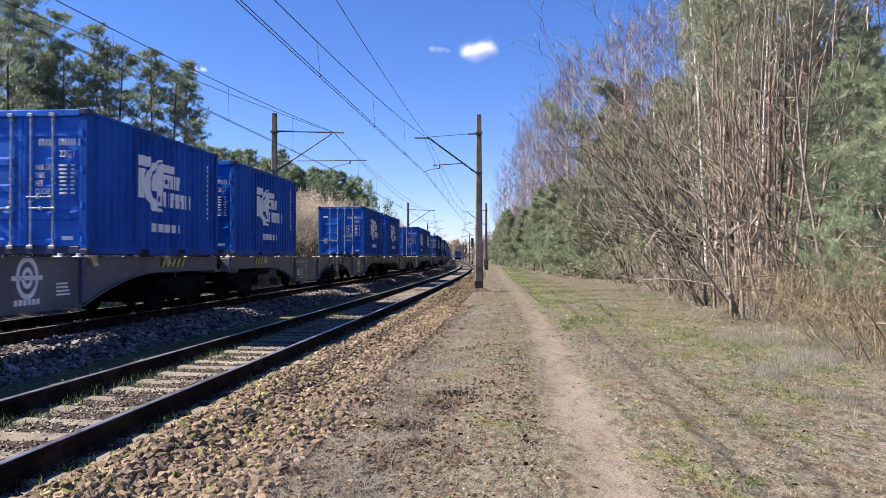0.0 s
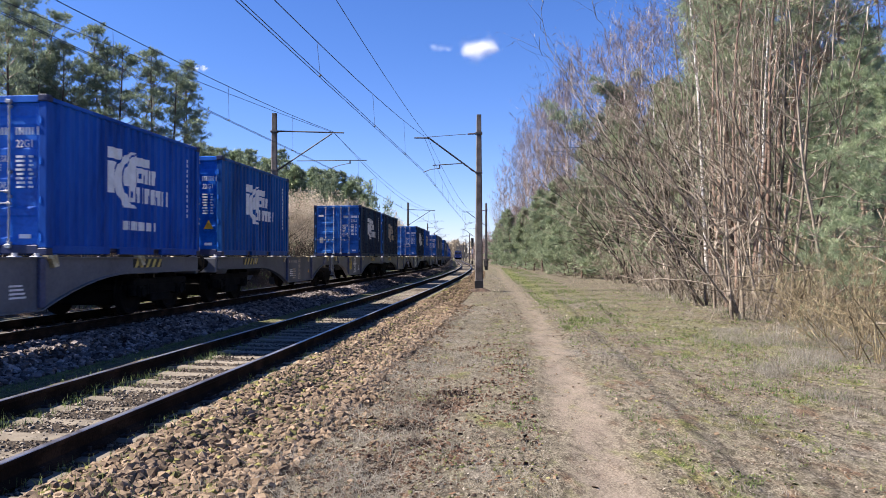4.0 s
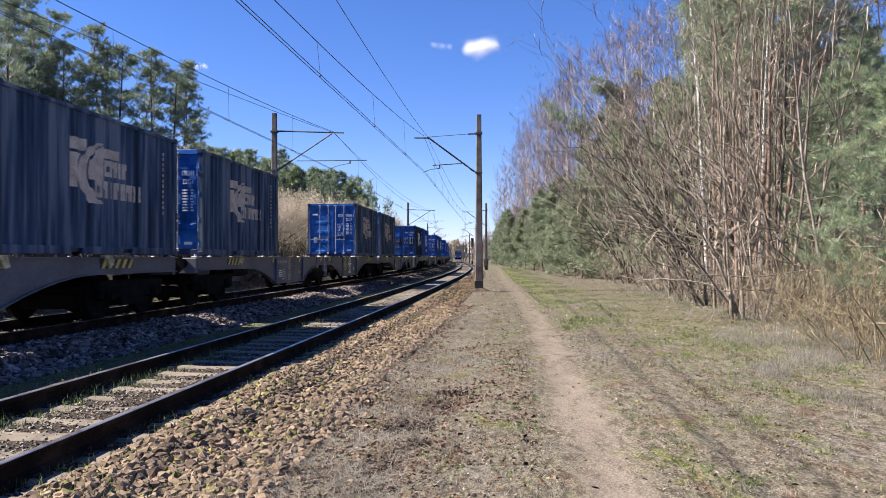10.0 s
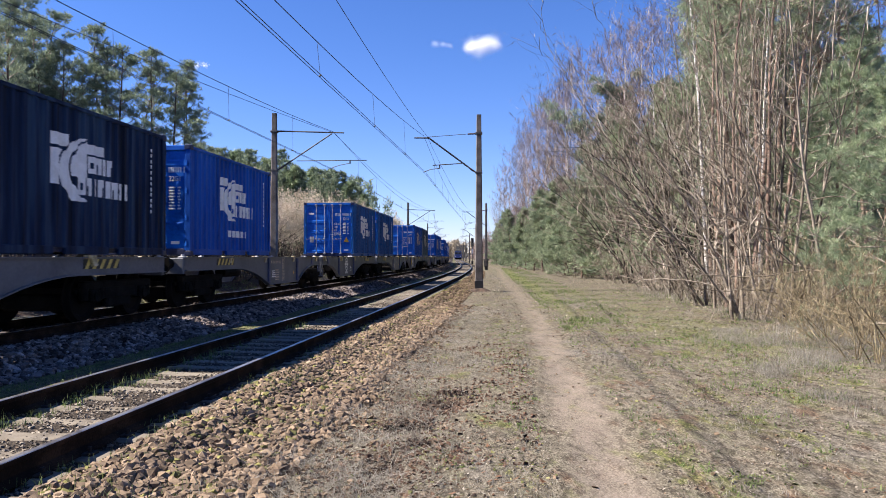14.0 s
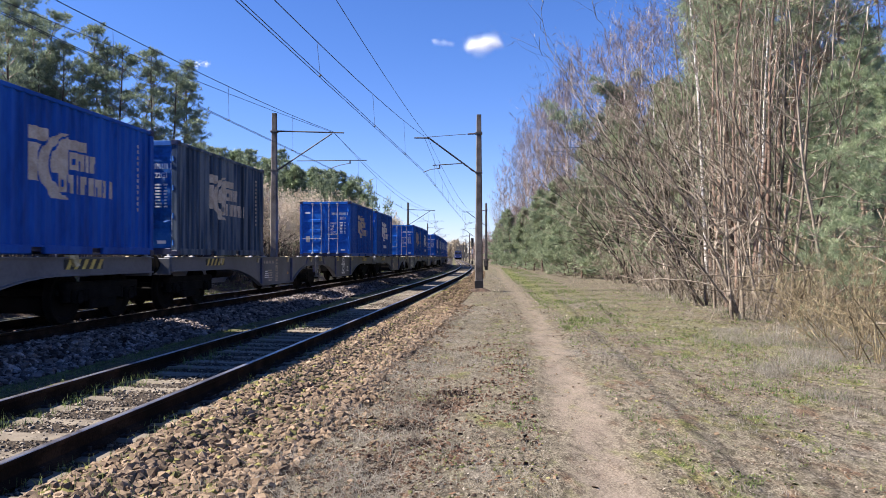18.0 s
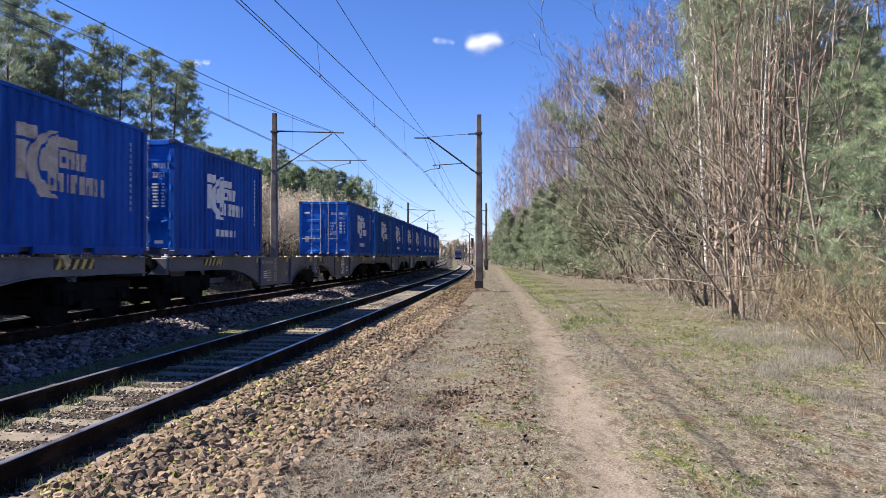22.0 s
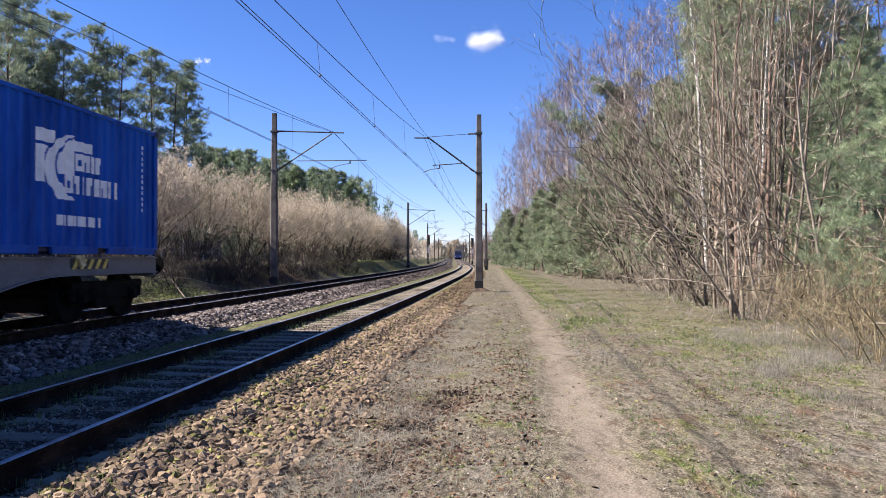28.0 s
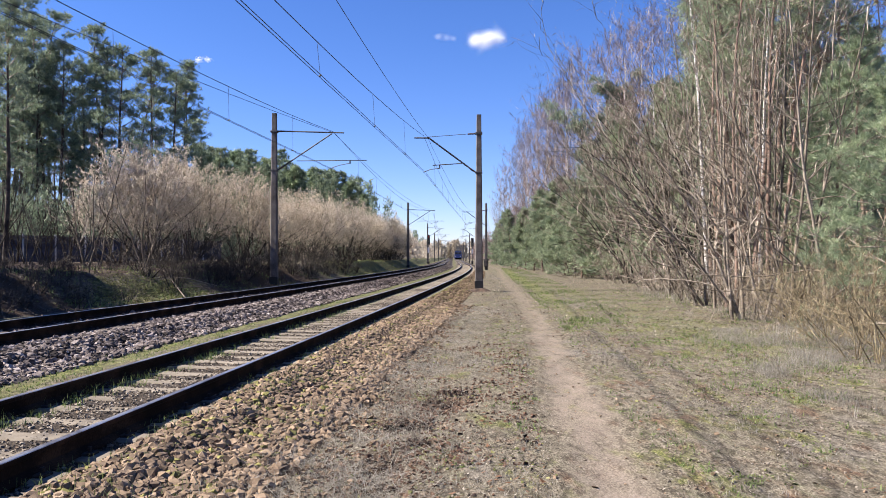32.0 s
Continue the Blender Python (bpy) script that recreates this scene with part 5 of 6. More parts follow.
def support_rows(first, before, o_alt, z, track_o):
    out = [Vector(before), Vector(first)]
    for k in range(1, 8):
        out.append(line(MAST_S + SPAN * k, track_o + (o_alt if k % 2 else -o_alt), z))
    return out


def catenary(name, contact0, contact1, mess0, mess1, track_o, sag):
    t = tagged(new("overhead_line"), "thin dark overhead wires with droppers above the %s track" % name, "overhead line", "overhead lines")
    cz, mz = contact0[2], mess0[2]
    ck = support_rows(contact0, contact1, 0.2, cz, track_o)
    mk_ = support_rows(mess0, mess1, 0.1, mz, track_o)
    for d in (-0.04, 0.04):
        wire("contact_wire", "", [p + Vector((d, 0, 0)) for p in ck], 0.008, 0.04, t)
    wire("messenger_wire", "", mk_, 0.010, sag, t)
    for i in range(3):
        for j in range(1, 9):
            q = j / 9
            a, b = hang(ck[i], ck[i + 1], q, 0.04), hang(mk_[i], mk_[i + 1], q, sag)
            if a.y < 3:
                continue
            part("dropper", Geo().rod(a, b, 0.005, n=4), M_WIRE, t)
            part("dropper_clamp", Geo().rod(a - Vector((0.03, 0, 0.0)), a + Vector((0.03, 0, 0.03)), 0.022, n=6), M_WIRE, t)


catenary("near", (-0.90, 38.2, 5.92), (-6.6, -24.0, 5.75), (-0.96, 38.2, 7.74), (-6.72, -24.0, 7.12), 0, 1.03)
catenary("far", (-5.39, 37.7, 5.99), (-11.32, -24.0, 6.05), (-5.39, 37.7, 7.86), (-11.42, -24.0, 7.66), -SPACING, 1.12)
wire("feeder_wire", "thin dark feeder wire above the near track", support_rows((-0.78, 38.2, 7.70), (-4.68, -24.0, 7.73), 0.6, 7.66, 0.4), 0.009, 0.8)
wire("feeder_wire", "thin dark feeder wire above the far track", support_rows((-5.39, 37.7, 7.82), (-16.2, -24.0, 7.60), 0.6, 7.76, -SPACING - 0.3), 0.009, 0.76)


# ---- signals ----
def signal(label, m, lit):
    t = tagged(new("railway_signal"), label, "railway signal", "signals")
    part("post", Geo().rod((0, 0, 0), (0, 0, 4.2), 0.07, n=10), M_MAST, t, "grey signal post")
    part("foot", Geo().box(-0.2, -0.2, -0.1, 0.2, 0.2, 0.5, 0.03), M_PITCH, t)
    part("head", Geo().box(-0.26, -0.05, 3.3, 0.26, 0.12, 5.0, 0.08), M_BLACK, t, "black signal head")
    part("striped_plate", Geo().box(-0.14, -0.09, 2.0, 0.14, -0.07, 2.9), M_WHITE, t, "striped white plate")
    for k in range(3):
        part("hood", Geo().rod((0, -0.22, 3.65 + 0.5 * k), (0, -0.04, 3.65 + 0.5 * k), 0.13, n=12), M_BLACK, t)
        part("lens", Geo().rod((0, -0.24, 3.65 + 0.5 * k), (0, -0.225, 3.65 + 0.5 * k), 0.10, n=12), M_SIGRED if k == lit else M_GLASS, t)
    t.matrix_basis = m
    return t


signal("black signal head on a grey post beside the near track", at_line(182, 2.45, 0.1) @ Matrix.Scale(1.22, 4), 5)
signal("black signal head showing a red lens beside the far track", at_line(153, -SPACING - 2.6, 0.2) @ Matrix.Scale(1.18, 4), 2)
box = part("relay_cabinet", Geo().box(-0.4, -0.3, 0, 0.4, 0.3, 1.2, 0.04).box(-0.45, -0.35, 1.2, 0.45, 0.35, 1.28, 0.02), M_PITCH, None, m=at_line(131, 3.5, 0.05))
tagged(box, "small dark relay cabinet beside the near track", "cabinet")


# ---- a fence behind the bushes on the bank ----
def fence():
    f = tagged(new("fence"), "dark concrete panel fence behind the bushes", "fence")
    pm = Geo().box(-1.22, -0.03, 0.0, 1.22, 0.03, 0.47, 0.012).mesh("fence_panel")
    pm.materials.append(M_FENCE)
    pp = Geo().box(-0.07, -0.07, 0, 0.07, 0.07, 2.0, 0.02).mesh("fence_post")
    pp.materials.append(M_GALV)
    for i in range(14):
        a, b = Vector((-33.0 + i * 0.95, 36.0 + i * 2.3, 1.2)), Vector((-33.0 + (i + 1) * 0.95, 36.0 + (i + 1) * 2.3, 1.2))
        m = Matrix.Translation((a + b) / 2) @ Matrix.Rotation(math.atan2(b.y - a.y, b.x - a.x), 4, "Z")
        part("post", pp, M_GALV, f, m=Matrix.Translation(a))
        for k in range(4):
            part("panel", pm, M_FENCE, f, m=m @ Matrix.Translation((0, 0, 0.02 + 0.475 * k)))


fence()


# ---- trees and shrubs ----
def tubes(segs, sides):
    """Tapered tubes for all segments (p0, p1, r0, r1)."""
    S = np.array([(*a, *b, r, q) for a, b, r, q in segs], float)
    A, B, ra, rb = S[:, 0:3], S[:, 3:6], S[:, 6], S[:, 7]
    d = B - A
    d /= np.linalg.norm(d, axis=1)[:, None] + 1e-9
    ref = np.where(np.abs(d[:, 2:3]) > 0.9, np.array([[1.0, 0, 0]]), np.array([[0, 0, 1.0]]))
    u = np.cross(d, ref); u /= np.linalg.norm(u, axis=1)[:, None]
    w = np.cross(d, u)
    n = len(S)
    V = np.zeros((n, 2 * sides, 3))
    for i in range(sides):
        c, s = math.cos(2 * math.pi * i / sides), math.sin(2 * math.pi * i / sides)
        off = u * c + w * s
        V[:, i], V[:, sides + i] = A + off * ra[:, None], B + off * rb[:, None]
    F = [[0, 1, 3, 2]] if sides == 2 else []
    for i in range(sides if sides > 2 else 0):
        j = (i + 1) % sides
        F.append([i, j, sides + j, sides + i])
    Q = (np.array(F)[None] + (np.arange(n) * 2 * sides)[:, None, None]).reshape(-1, 4)
    return V.reshape(-1, 3), Q


def limb(rng, out, p, d, length, r, level, top, kids, spread, wander, up, shrink, taper=0.35, thin=0.0055, start=0.22):
    """Grows one limb and what springs from it. out: a list of segments for each level."""
    n = max(2, int(length / (0.55 if level == 0 else 0.32)))
    n = min(n, 14) if level < 2 else min(n, 2 if level > 2 else 3)
    step = length / n
    d = Vector(d).normalized()
    for i in range(n):
        q = (i + 1) / n
        w = wander * (0.5 if level == 0 else 1.0)
        d = (d + Vector((rng.gauss(0, w), rng.gauss(0, w), rng.gauss(0, w) + up * step))).normalized()
        e = p + d * step
        ra, rb = r * (1 - (1 - taper) * i / n), r * (1 - (1 - taper) * q)
        out[min(level, len(out) - 1)].append((tuple(p), tuple(e), ra, rb))
        p = e
        if level < top and q > (start if level == 0 else 0.12):
            k = kids[level] / n
            c = int(k) + (rng.random() < k % 1)
            for _ in range(c):
                a = rng.uniform(0, 2 * math.pi)
                side = d.orthogonal().normalized()
                side.rotate(Matrix.Rotation(a, 3, d))
                nd = d * math.cos(spread[level]) + side * math.sin(spread[level]) * rng.uniform(0.7, 1.3)
                limb(rng, out, p, nd, length * shrink[level] * rng.uniform(0.5, 1.15) * (1.15 - 0.6 * q), max(thin, rb * 0.55), level + 1, top, kids, spread, wander * 1.25, up, shrink, 0.35, thin)
    return p


def tree_thing(name, label, category, group, levels, mats, names, sides):
    t = tagged(new(name), label, category, group)
    for segs, mt, nm, k in zip(levels, mats, names, sides):
        if segs:
            V, Q = tubes(segs, k)
            o = part(nm, smooth(np_mesh(nm, V, Q, mt, 4)), mt, t)
            if nm != "trunk":
                o["kind"] = "stuff"
    return t


def scatter_tris(rng, centres, dirs, per, length, width, spread, flat=0.0):
    """Small pointed leaves or needles round each centre, along its direction."""
    C, D = np.repeat(np.asarray(centres, float), per, 0), np.repeat(np.asarray(dirs, float), per, 0)
    n = len(C)
    v = D + rng.normal(0, spread, (n, 3))
    v /= np.linalg.norm(v, axis=1)[:, None] + 1e-9
    L = length * rng.uniform(0.55, 1.25, (n, 1))
    s = np.cross(v, rng.normal(0, 1, (n, 3)))
    s /= np.linalg.norm(s, axis=1)[:, None] + 1e-9
    W = width * rng.uniform(0.6, 1.4, (n, 1))
    a = C + rng.normal(0, length * 0.25, (n, 3))
    V = np.stack([a - s * W * 0.5, a + s * W * 0.5, a + v * L], 1).reshape(-1, 3)
    return V, np.arange(3 * n).reshape(-1, 3)


def bare_tree(seed, h, lean, r, label, bark, twig, kids=(26, 7, 4), spread=(0.85, 0.8, 0.8), shrink=(0.36, 0.42, 0.5), up=0.12, stems=1, wander=0.07, splay=0.5, thin=0.006, bough=None, start=0.22, name="bare_tree", category="tree", group="bare trees of the wood"):
    rng = random.Random(seed)
    out = [[], [], []]
    for k in range(stems):
        a = rng.uniform(0, 6.28)
        f = 0.0 if stems == 1 else rng.uniform(0.15, splay)
        d = Vector((lean + f * math.cos(a), 0.3 * lean * rng.uniform(-1, 1) + f * math.sin(a), 1))
        limb(rng, out, Vector((0.25 * f * math.cos(a), 0.25 * f * math.sin(a), -0.1)), d, h * rng.uniform(0.75, 1.05) if stems > 1 else h, r, 0, 3, kids, spread, wander, up, shrink, 0.15, thin, start)
    return tree_thing(name, label, category, group, out, (bark, bough or bark, twig), ("trunk" if stems == 1 else "stem_clump", "bough_work", "twig_work"), (7, 3, 2))


def pine(seed, h, r, crown_from, spread_r, label, needles, group, limbs, pads, tufts, per, size, width, pad=0.5, bark=None, lower_dead=True, conical=0.0, reach=()):
    """A pine whose limbs carry flat pads of needle tufts, with gaps between them. reach: further limbs (height share, direction, length)."""
    rng, nr = random.Random(seed), np.random.RandomState(seed)
    out = [[], []]
    p = Vector((0, 0, -0.1)); d = Vector((rng.uniform(-0.04, 0.04), rng.uniform(-0.04, 0.04), 1)).normalized()
    n = 12
    pts = [p.copy()]
    for i in range(n):
        d = (d + Vector((rng.gauss(0, 0.03), rng.gauss(0, 0.03), 0.02))).normalized()
        e = p + d * (h / n)
        out[0].append((tuple(p), tuple(e), r * (1 - 0.85 * i / n), r * (1 - 0.85 * (i + 1) / n)))
        p = e; pts.append(p.copy())
    plan = []
    for k in range(limbs):
        f = (k + rng.random()) / limbs
        if conical:
            f = min(0.98, (round(f * 11) + rng.gauss(0, 0.12)) / 11)        # whorls
        f = max(0.0, f)
        shape = (1 - f) ** 0.8 + 0.12 if conical else (0.5 + 1.1 * f) * (1.03 - f) ** 0.5
        a = rng.uniform(0, 6.283)
        L = spread_r * shape * (rng.uniform(0.55, 1.25) if conical else rng.uniform(0.35, 1.2))
        plan.append((crown_from + (0.985 - crown_from) * f, Vector((math.cos(a), math.sin(a), rng.uniform(0.0, 0.5) - 0.1 + 0.6 * f)), L, pads))
    plan += [(q, Vector(v), L, pads * 3) for q, v, L in reach]
    plan.append((0.97, Vector((0.2, 0, 1)), spread_r * 0.2, pads))
    centres, dirs = [], []
    for q, dd, L, count in plan:
        i = min(n - 1, int(q * n)); pp = pts[i].lerp(pts[i + 1], q * n - i)
        dv, m, way = dd.normalized(), 6, []
        for j in range(m):
            dv = (dv + Vector((rng.gauss(0, 0.13), rng.gauss(0, 0.13), rng.gauss(0.05, 0.1)))).normalized()
            e = pp + dv * (L / m)
            w = 0.035 * r / 0.14 * (0.6 + 0.25 * L)
            out[1].append((tuple(pp), tuple(e), w * (1 - j / (m + 1)), w * (1 - (j + 1) / (m + 1))))
            way.append((pp.copy(), e.copy(), dv.copy()))
            pp = e
        for k in range(count):
            u = 1.0 if k == 0 else rng.uniform(0.35 if not conical else 0.22, 1.0)
            a0, b0, v0 = way[min(m - 1, int(u * m))]
            side = v0.cross(Vector((0, 0, 1))).normalized() * rng.choice((-1, 1))
            off = side * (rng.uniform(0.15, 0.5) * (0.25 + L * 0.3) * (1.15 - 0.5 * u) if k else 0.0)
            root = a0.lerp(b0, rng.random())
            c = root + off + v0 * off.length * 0.7 + Vector((0, 0, rng.uniform(-0.05, 0.15)))
            out[1].append((tuple(root), tuple(c), 0.010, 0.005))
            pr = pad * rng.uniform(0.55, 1.15) * (0.55 + 0.45 * min(1.0, L / 1.5))
            for _ in range(max(2, int(tufts * rng.uniform(0.6, 1.3)))):
                g = Vector((rng.gauss(0, 0.5), rng.gauss(0, 0.5), rng.gauss(0, 0.24))) * pr
                centres.append(tuple(c + g))
                dirs.append(tuple((g / pr * 0.9 + v0 * 0.45 + Vector((0, 0, 0.45))).normalized()))
    if lower_dead:
        for k in range(16):
            q = rng.uniform(0.15, crown_from + 0.12)
            i = min(n - 1, int(q * n)); b = pts[i].lerp(pts[i + 1], q * n - i)
            a = rng.uniform(0, 6.283)
            e = b + Vector((math.cos(a), math.sin(a), rng.uniform(-0.3, 0.2))) * rng.uniform(0.4, 1.6)
            out[1].append((tuple(b), tuple(e), 0.018, 0.006))
    t = tree_thing("pine_tree", label, "tree", group, out, (bark or M_PBARK, M_BARK), ("trunk", "bough_work"), (8, 3))
    V, T = scatter_tris(nr, centres, dirs, per, size, width, 0.6)
    part("crown", np_mesh("crown", V, T, needles), needles, t, "tufts of pine needles")
    return t


def leaning_tree(seed, leans, h, r, label, bark, twig, kids=(15, 5, 2), up=-0.012, wander=0.10, thin=0.006, droop=0.0):
    """Several stems from one root, each leaning its own way, with long arching side branches."""
    rng = random.Random(seed)
    out = [[], [], []]
    for k, (lx, ly) in enumerate(leans):
        hh = h * rng.uniform(0.8, 1.1) / (1 + 0.15 * abs(lx))
        limb(rng, out, Vector((0.12 * k - 0.2, rng.uniform(-0.2, 0.2), -0.1)), Vector((lx, ly, 1)), hh, r * rng.uniform(0.7, 1.15), 0, 3, kids, (0.75, 0.75, 0.8), wander, up - droop * abs(lx), (0.45, 0.42, 0.45), 0.14, thin, 0.16)
    return tree_thing("bare_tree", label, "tree", "bare trees of the wood", out, (bark, bark, twig), ("stem_clump", "bough_work", "twig_work"), (7, 4, 2))


def shrub(seed, h, label, stems=8, buds=2600, twig=None, bud=None, budsize=0.05, shell=5200, wide=0.36, bark=None):
    """A rounded many-stemmed shrub: stems, boughs and a lumpy dome of fine twigs."""
    rng, nr = random.Random(seed), np.random.RandomState(seed)
    out = [[], [], []]
    for k in range(stems):
        a, f = rng.uniform(0, 6.28), rng.uniform(0.2, 1.0)
        d = Vector((f * math.cos(a), f * math.sin(a), 1))
        limb(rng, out, Vector((0.3 * f * math.cos(a), 0.3 * f * math.sin(a), -0.1)), d, h * rng.uniform(0.55, 0.85), 0.036, 0, 2, (11, 4), (0.85, 0.9), 0.24, 0.01, (0.40, 0.5), 0.2, 0.008, 0.1)
    # fine twigs, dense towards the rim, in lumps
    n = shell
    v = nr.normal(0, 1, (n, 3)); v[:, 2] = np.abs(v[:, 2]) * 1.0 - 0.35
    v /= np.linalg.norm(v, axis=1)[:, None]
    lump = 1 + 0.20 * np.sin(v[:, 0] * 5 + seed) * np.sin(v[:, 1] * 5.5 + 1.7 * seed) + 0.16 * np.sin(v[:, 2] * 9 + v[:, 0] * 6 + seed)
    v += 0.30 * np.stack([np.sin(v[:, 1] * 9 + seed), np.sin(v[:, 2] * 9 + 2 * seed), np.sin(v[:, 0] * 9 + 3 * seed)], -1)      # gathered into sprays
    v /= np.linalg.norm(v, axis=1)[:, None]
    rad = nr.uniform(0.12, 1.0, n) ** 0.40 * lump
    P = v * rad[:, None] * np.array([wide * h, wide * h, 0.46 * h]) + np.array([0, 0, 0.50 * h])
    D = v * 0.8 + nr.normal(0, 0.75, (n, 3)) + np.array([0, 0, 0.25])
    D /= np.linalg.norm(D, axis=1)[:, None]
    L = h * nr.uniform(0.04, 0.115, n)
    bend = nr.normal(0, 0.25, (n, 3))
    for i in range(n):
        q = P[i] - D[i] * L[i] * 0.5
        if q[2] < (0.17 * h if buds else 0.05):
            continue
        m = q + D[i] * L[i] * 0.55
        e = m + (D[i] + bend[i]) * L[i] * 0.5
        r = 0.0014 * h * (0.7 + 0.6 * (i % 7) / 6)
        out[2] += [(tuple(q), tuple(m), r * 1.5, r), (tuple(m), tuple(e), r, r * 0.5)]
    t = tree_thing("shrub", label, "shrub", "shrubs along the railway", out, (bark or M_BARK, bark or M_BARK, twig or M_BUDSTEM), ("stem_clump", "bough_work", "twig_work"), (5, 3, 2))
    if buds:
        rim = np.flatnonzero((rad > 0.78) & (P[:, 2] > 0.30 * h))
        idx = rim[nr.randint(0, len(rim), buds)]
        C = P[idx] + D[idx] * (L[idx] * nr.uniform(-0.3, 0.6, buds))[:, None]
        V, T = scatter_tris(nr, C, D[idx], 2, budsize * 0.8, budsize * 0.62, 0.9)
        part("catkin_crown", np_mesh("catkin_crown", V, T, bud or M_BUD), bud or M_BUD, t, "pale catkins")["kind"] = "stuff"
    return t


PLACED = set()


def put(proto, x, y, turn=0.0, scale=1.0, z=None):
    """Stands a tree at (x, y): the first time the thing itself, then copies."""
    m = Matrix.Translation((x, y, (ground_z(x, y) if z is None else z))) @ Matrix.Rotation(turn, 4, "Z") @ Matrix.Scale(scale, 4)
    if proto.name not in PLACED:
        PLACED.add(proto.name)
        proto.matrix_basis = m
        return proto
    return copy_thing(proto, m @ Matrix.Scale(1 / proto.scale[0], 4))


RT = random.Random(77)
# --- the bank beyond the far track ---
LP = [pine(100 + i, h, 0.17, c, w, "tall dark Scots pine with a bare lower trunk", M_NEEDLE, "pines beyond the far track", 40, 4, 11, 9, 0.21, 0.045, 0.52, bark=M_PBARK_D) for i, (h, c, w) in enumerate(((17, 0.36, 2.9), (18.5, 0.42, 3.1), (16, 0.32, 2.7), (15, 0.28, 2.8)))]
for i, (px, ytop) in enumerate(((14, -20), (45, 25), (105, 85), (150, 120), (190, 55), (235, 112), (272, 98), (312, 140), (338, 160), (130, 165), (-30, 20), (-70, 40), (170, 95), (82, 50), (326, 118), (216, 95), (150, 165), (5, 75), (35, 105), (70, 125), (20, 140), (55, 165), (92, 100))):
    Y = 76 + RT.uniform(-6, 10)
    X = (px - 784) / 1357 * Y
    H = (455 - ytop) / 1357 * Y + EYE - 1.0
    k = i % 4
    put(LP[k], X, Y, RT.uniform(0, 6.28), H / (17, 18.5, 16, 15)[k])
for i, (px, ytop) in enumerate(((8, 190), (52, 230), (98, 215), (140, 245), (-20, 240), (300, 240))):
    Y = 98 + RT.uniform(-6, 8)
    k = i % 4
    put(LP[k], (px - 784) / 1357 * Y, Y, RT.uniform(0, 6.28), ((455 - ytop) / 1357 * Y + EYE - 1.0) / (17, 18.5, 16, 15)[k])
# pines left of the view, added only to cast shade on the bank
for i, (x, y) in enumerate(((-17.5, 11.5), (-18.5, 14.5), (-17.8, 17.0), (-19, 19.5), (-20.5, 22.5), (-29, 14), (-32, 18), (-30, 22), (-33, 25), (-31, 29), (-35, 32), (-33, 39), (-36, 21), (-28.5, 26))):
    put(LP[i % 4], x, y, RT.uniform(0, 6.28), 0.52 if i < 5 else RT.uniform(0.8, 0.9))
# the second trunk stands out of view, added for its shade
for px, Y, ytop, k in ((8, 33.0, 15, 2), (-75, 32.0, 10, 0)):
    put(LP[k], (px - 784) / 1357 * Y, Y, RT.uniform(0, 6.28), ((455 - ytop) / 1357 * Y + EYE - 1.0) / (17, 18.5, 16, 15)[k])
FP = [pine(150 + i, h, 0.15, 0.25, 2.3, "green pine in the wood beyond the far track", M_NEEDLE, "pines beyond the far track", 40, 4, 8, 6, 0.34, 0.08, 0.5) for i, h in enumerate((14, 13))]
YP0 = pine(160, 9.0, 0.12, 0.1, 2.4, "bushy lighter green pine beyond the far track", M_NEEDLE_L, "pines beyond the far track", 60, 4, 10, 6, 0.32, 0.08, 0.5, conical=1.0, lower_dead=False)
# bushy pines added out of view on the bank's crest, to shade its slope
for i, (x, y) in enumerate(((-16.5, 11.5), (-17.2, 13.6), (-17.0, 15.8), (-17.8, 17.8), (-17.6, 19.8), (-18.4, 21.8), (-18.6, 23.6))):
    put(YP0, x, y, RT.uniform(0, 6.28), 0.70 + 0.09 * (i % 3))
for i in range(40):
    px = 340 + i * 7.8 + RT.uniform(-8, 8)
    Y = 98 + RT.uniform(-8, 25)
    X = (px - 784) / 1357 * Y
    top = np.interp(px, (340, 400, 470, 540, 600, 645), (255, 262, 262, 278, 296, 342)) + RT.uniform(4, 42)
    H = (455 - top) / 1357 * Y + 0.8
    k = i % 4
    put((FP[k % 2] if k < 3 else YP0), X, Y, RT.uniform(0, 6.28), H / ((14, 13)[k % 2] if k < 3 else 9.0))
SH = [shrub(200 + i, h, "rounded leafless shrub thick with pale catkins", 10, 4200, budsize=0.085, shell=2000, bark=M_DARKBARK) for i, h in enumerate((6.6, 6.0, 7.0))]
for i in range(50):
    s = 32 + i * 1.75 + RT.uniform(-1, 1)
    o = -SPACING - 5.4 - RT.uniform(0, 2.0)
    p = line(s, o)
    if p.x / p.y * 1357 + 784 < 185 or i % 3 == 1 and i < 36:
        continue
    put(SH[i % 3], p.x, p.y, RT.uniform(0, 6.28), RT.uniform(0.55, 0.8) if i < 9 else RT.uniform(0.62, 0.92))
DK = [bare_tree(300 + i, 6.0, 0.05, 0.045, "thin dark leafless shrub on the bank", M_BARK, M_TWIG, (13, 6, 4), (0.8, 0.8, 0.8), (0.4, 0.45, 0.5), 0.02, stems=4, wander=0.13, name="bare_shrub", category="shrub", group="shrubs along the railway") for i in range(2)]
# darker copy of DK for the far left, shade put into the bark
DD = bare_tree(302, 6.0, 0.05, 0.045, "leafless shrub with bark darkened for the shade of the pines", M_DARKBARK, M_DARKBARK, (13, 6, 4), (0.8, 0.8, 0.8), (0.4, 0.45, 0.5), 0.02, stems=5, wander=0.13, name="bare_shrub", category="shrub", group="shrubs along the railway")
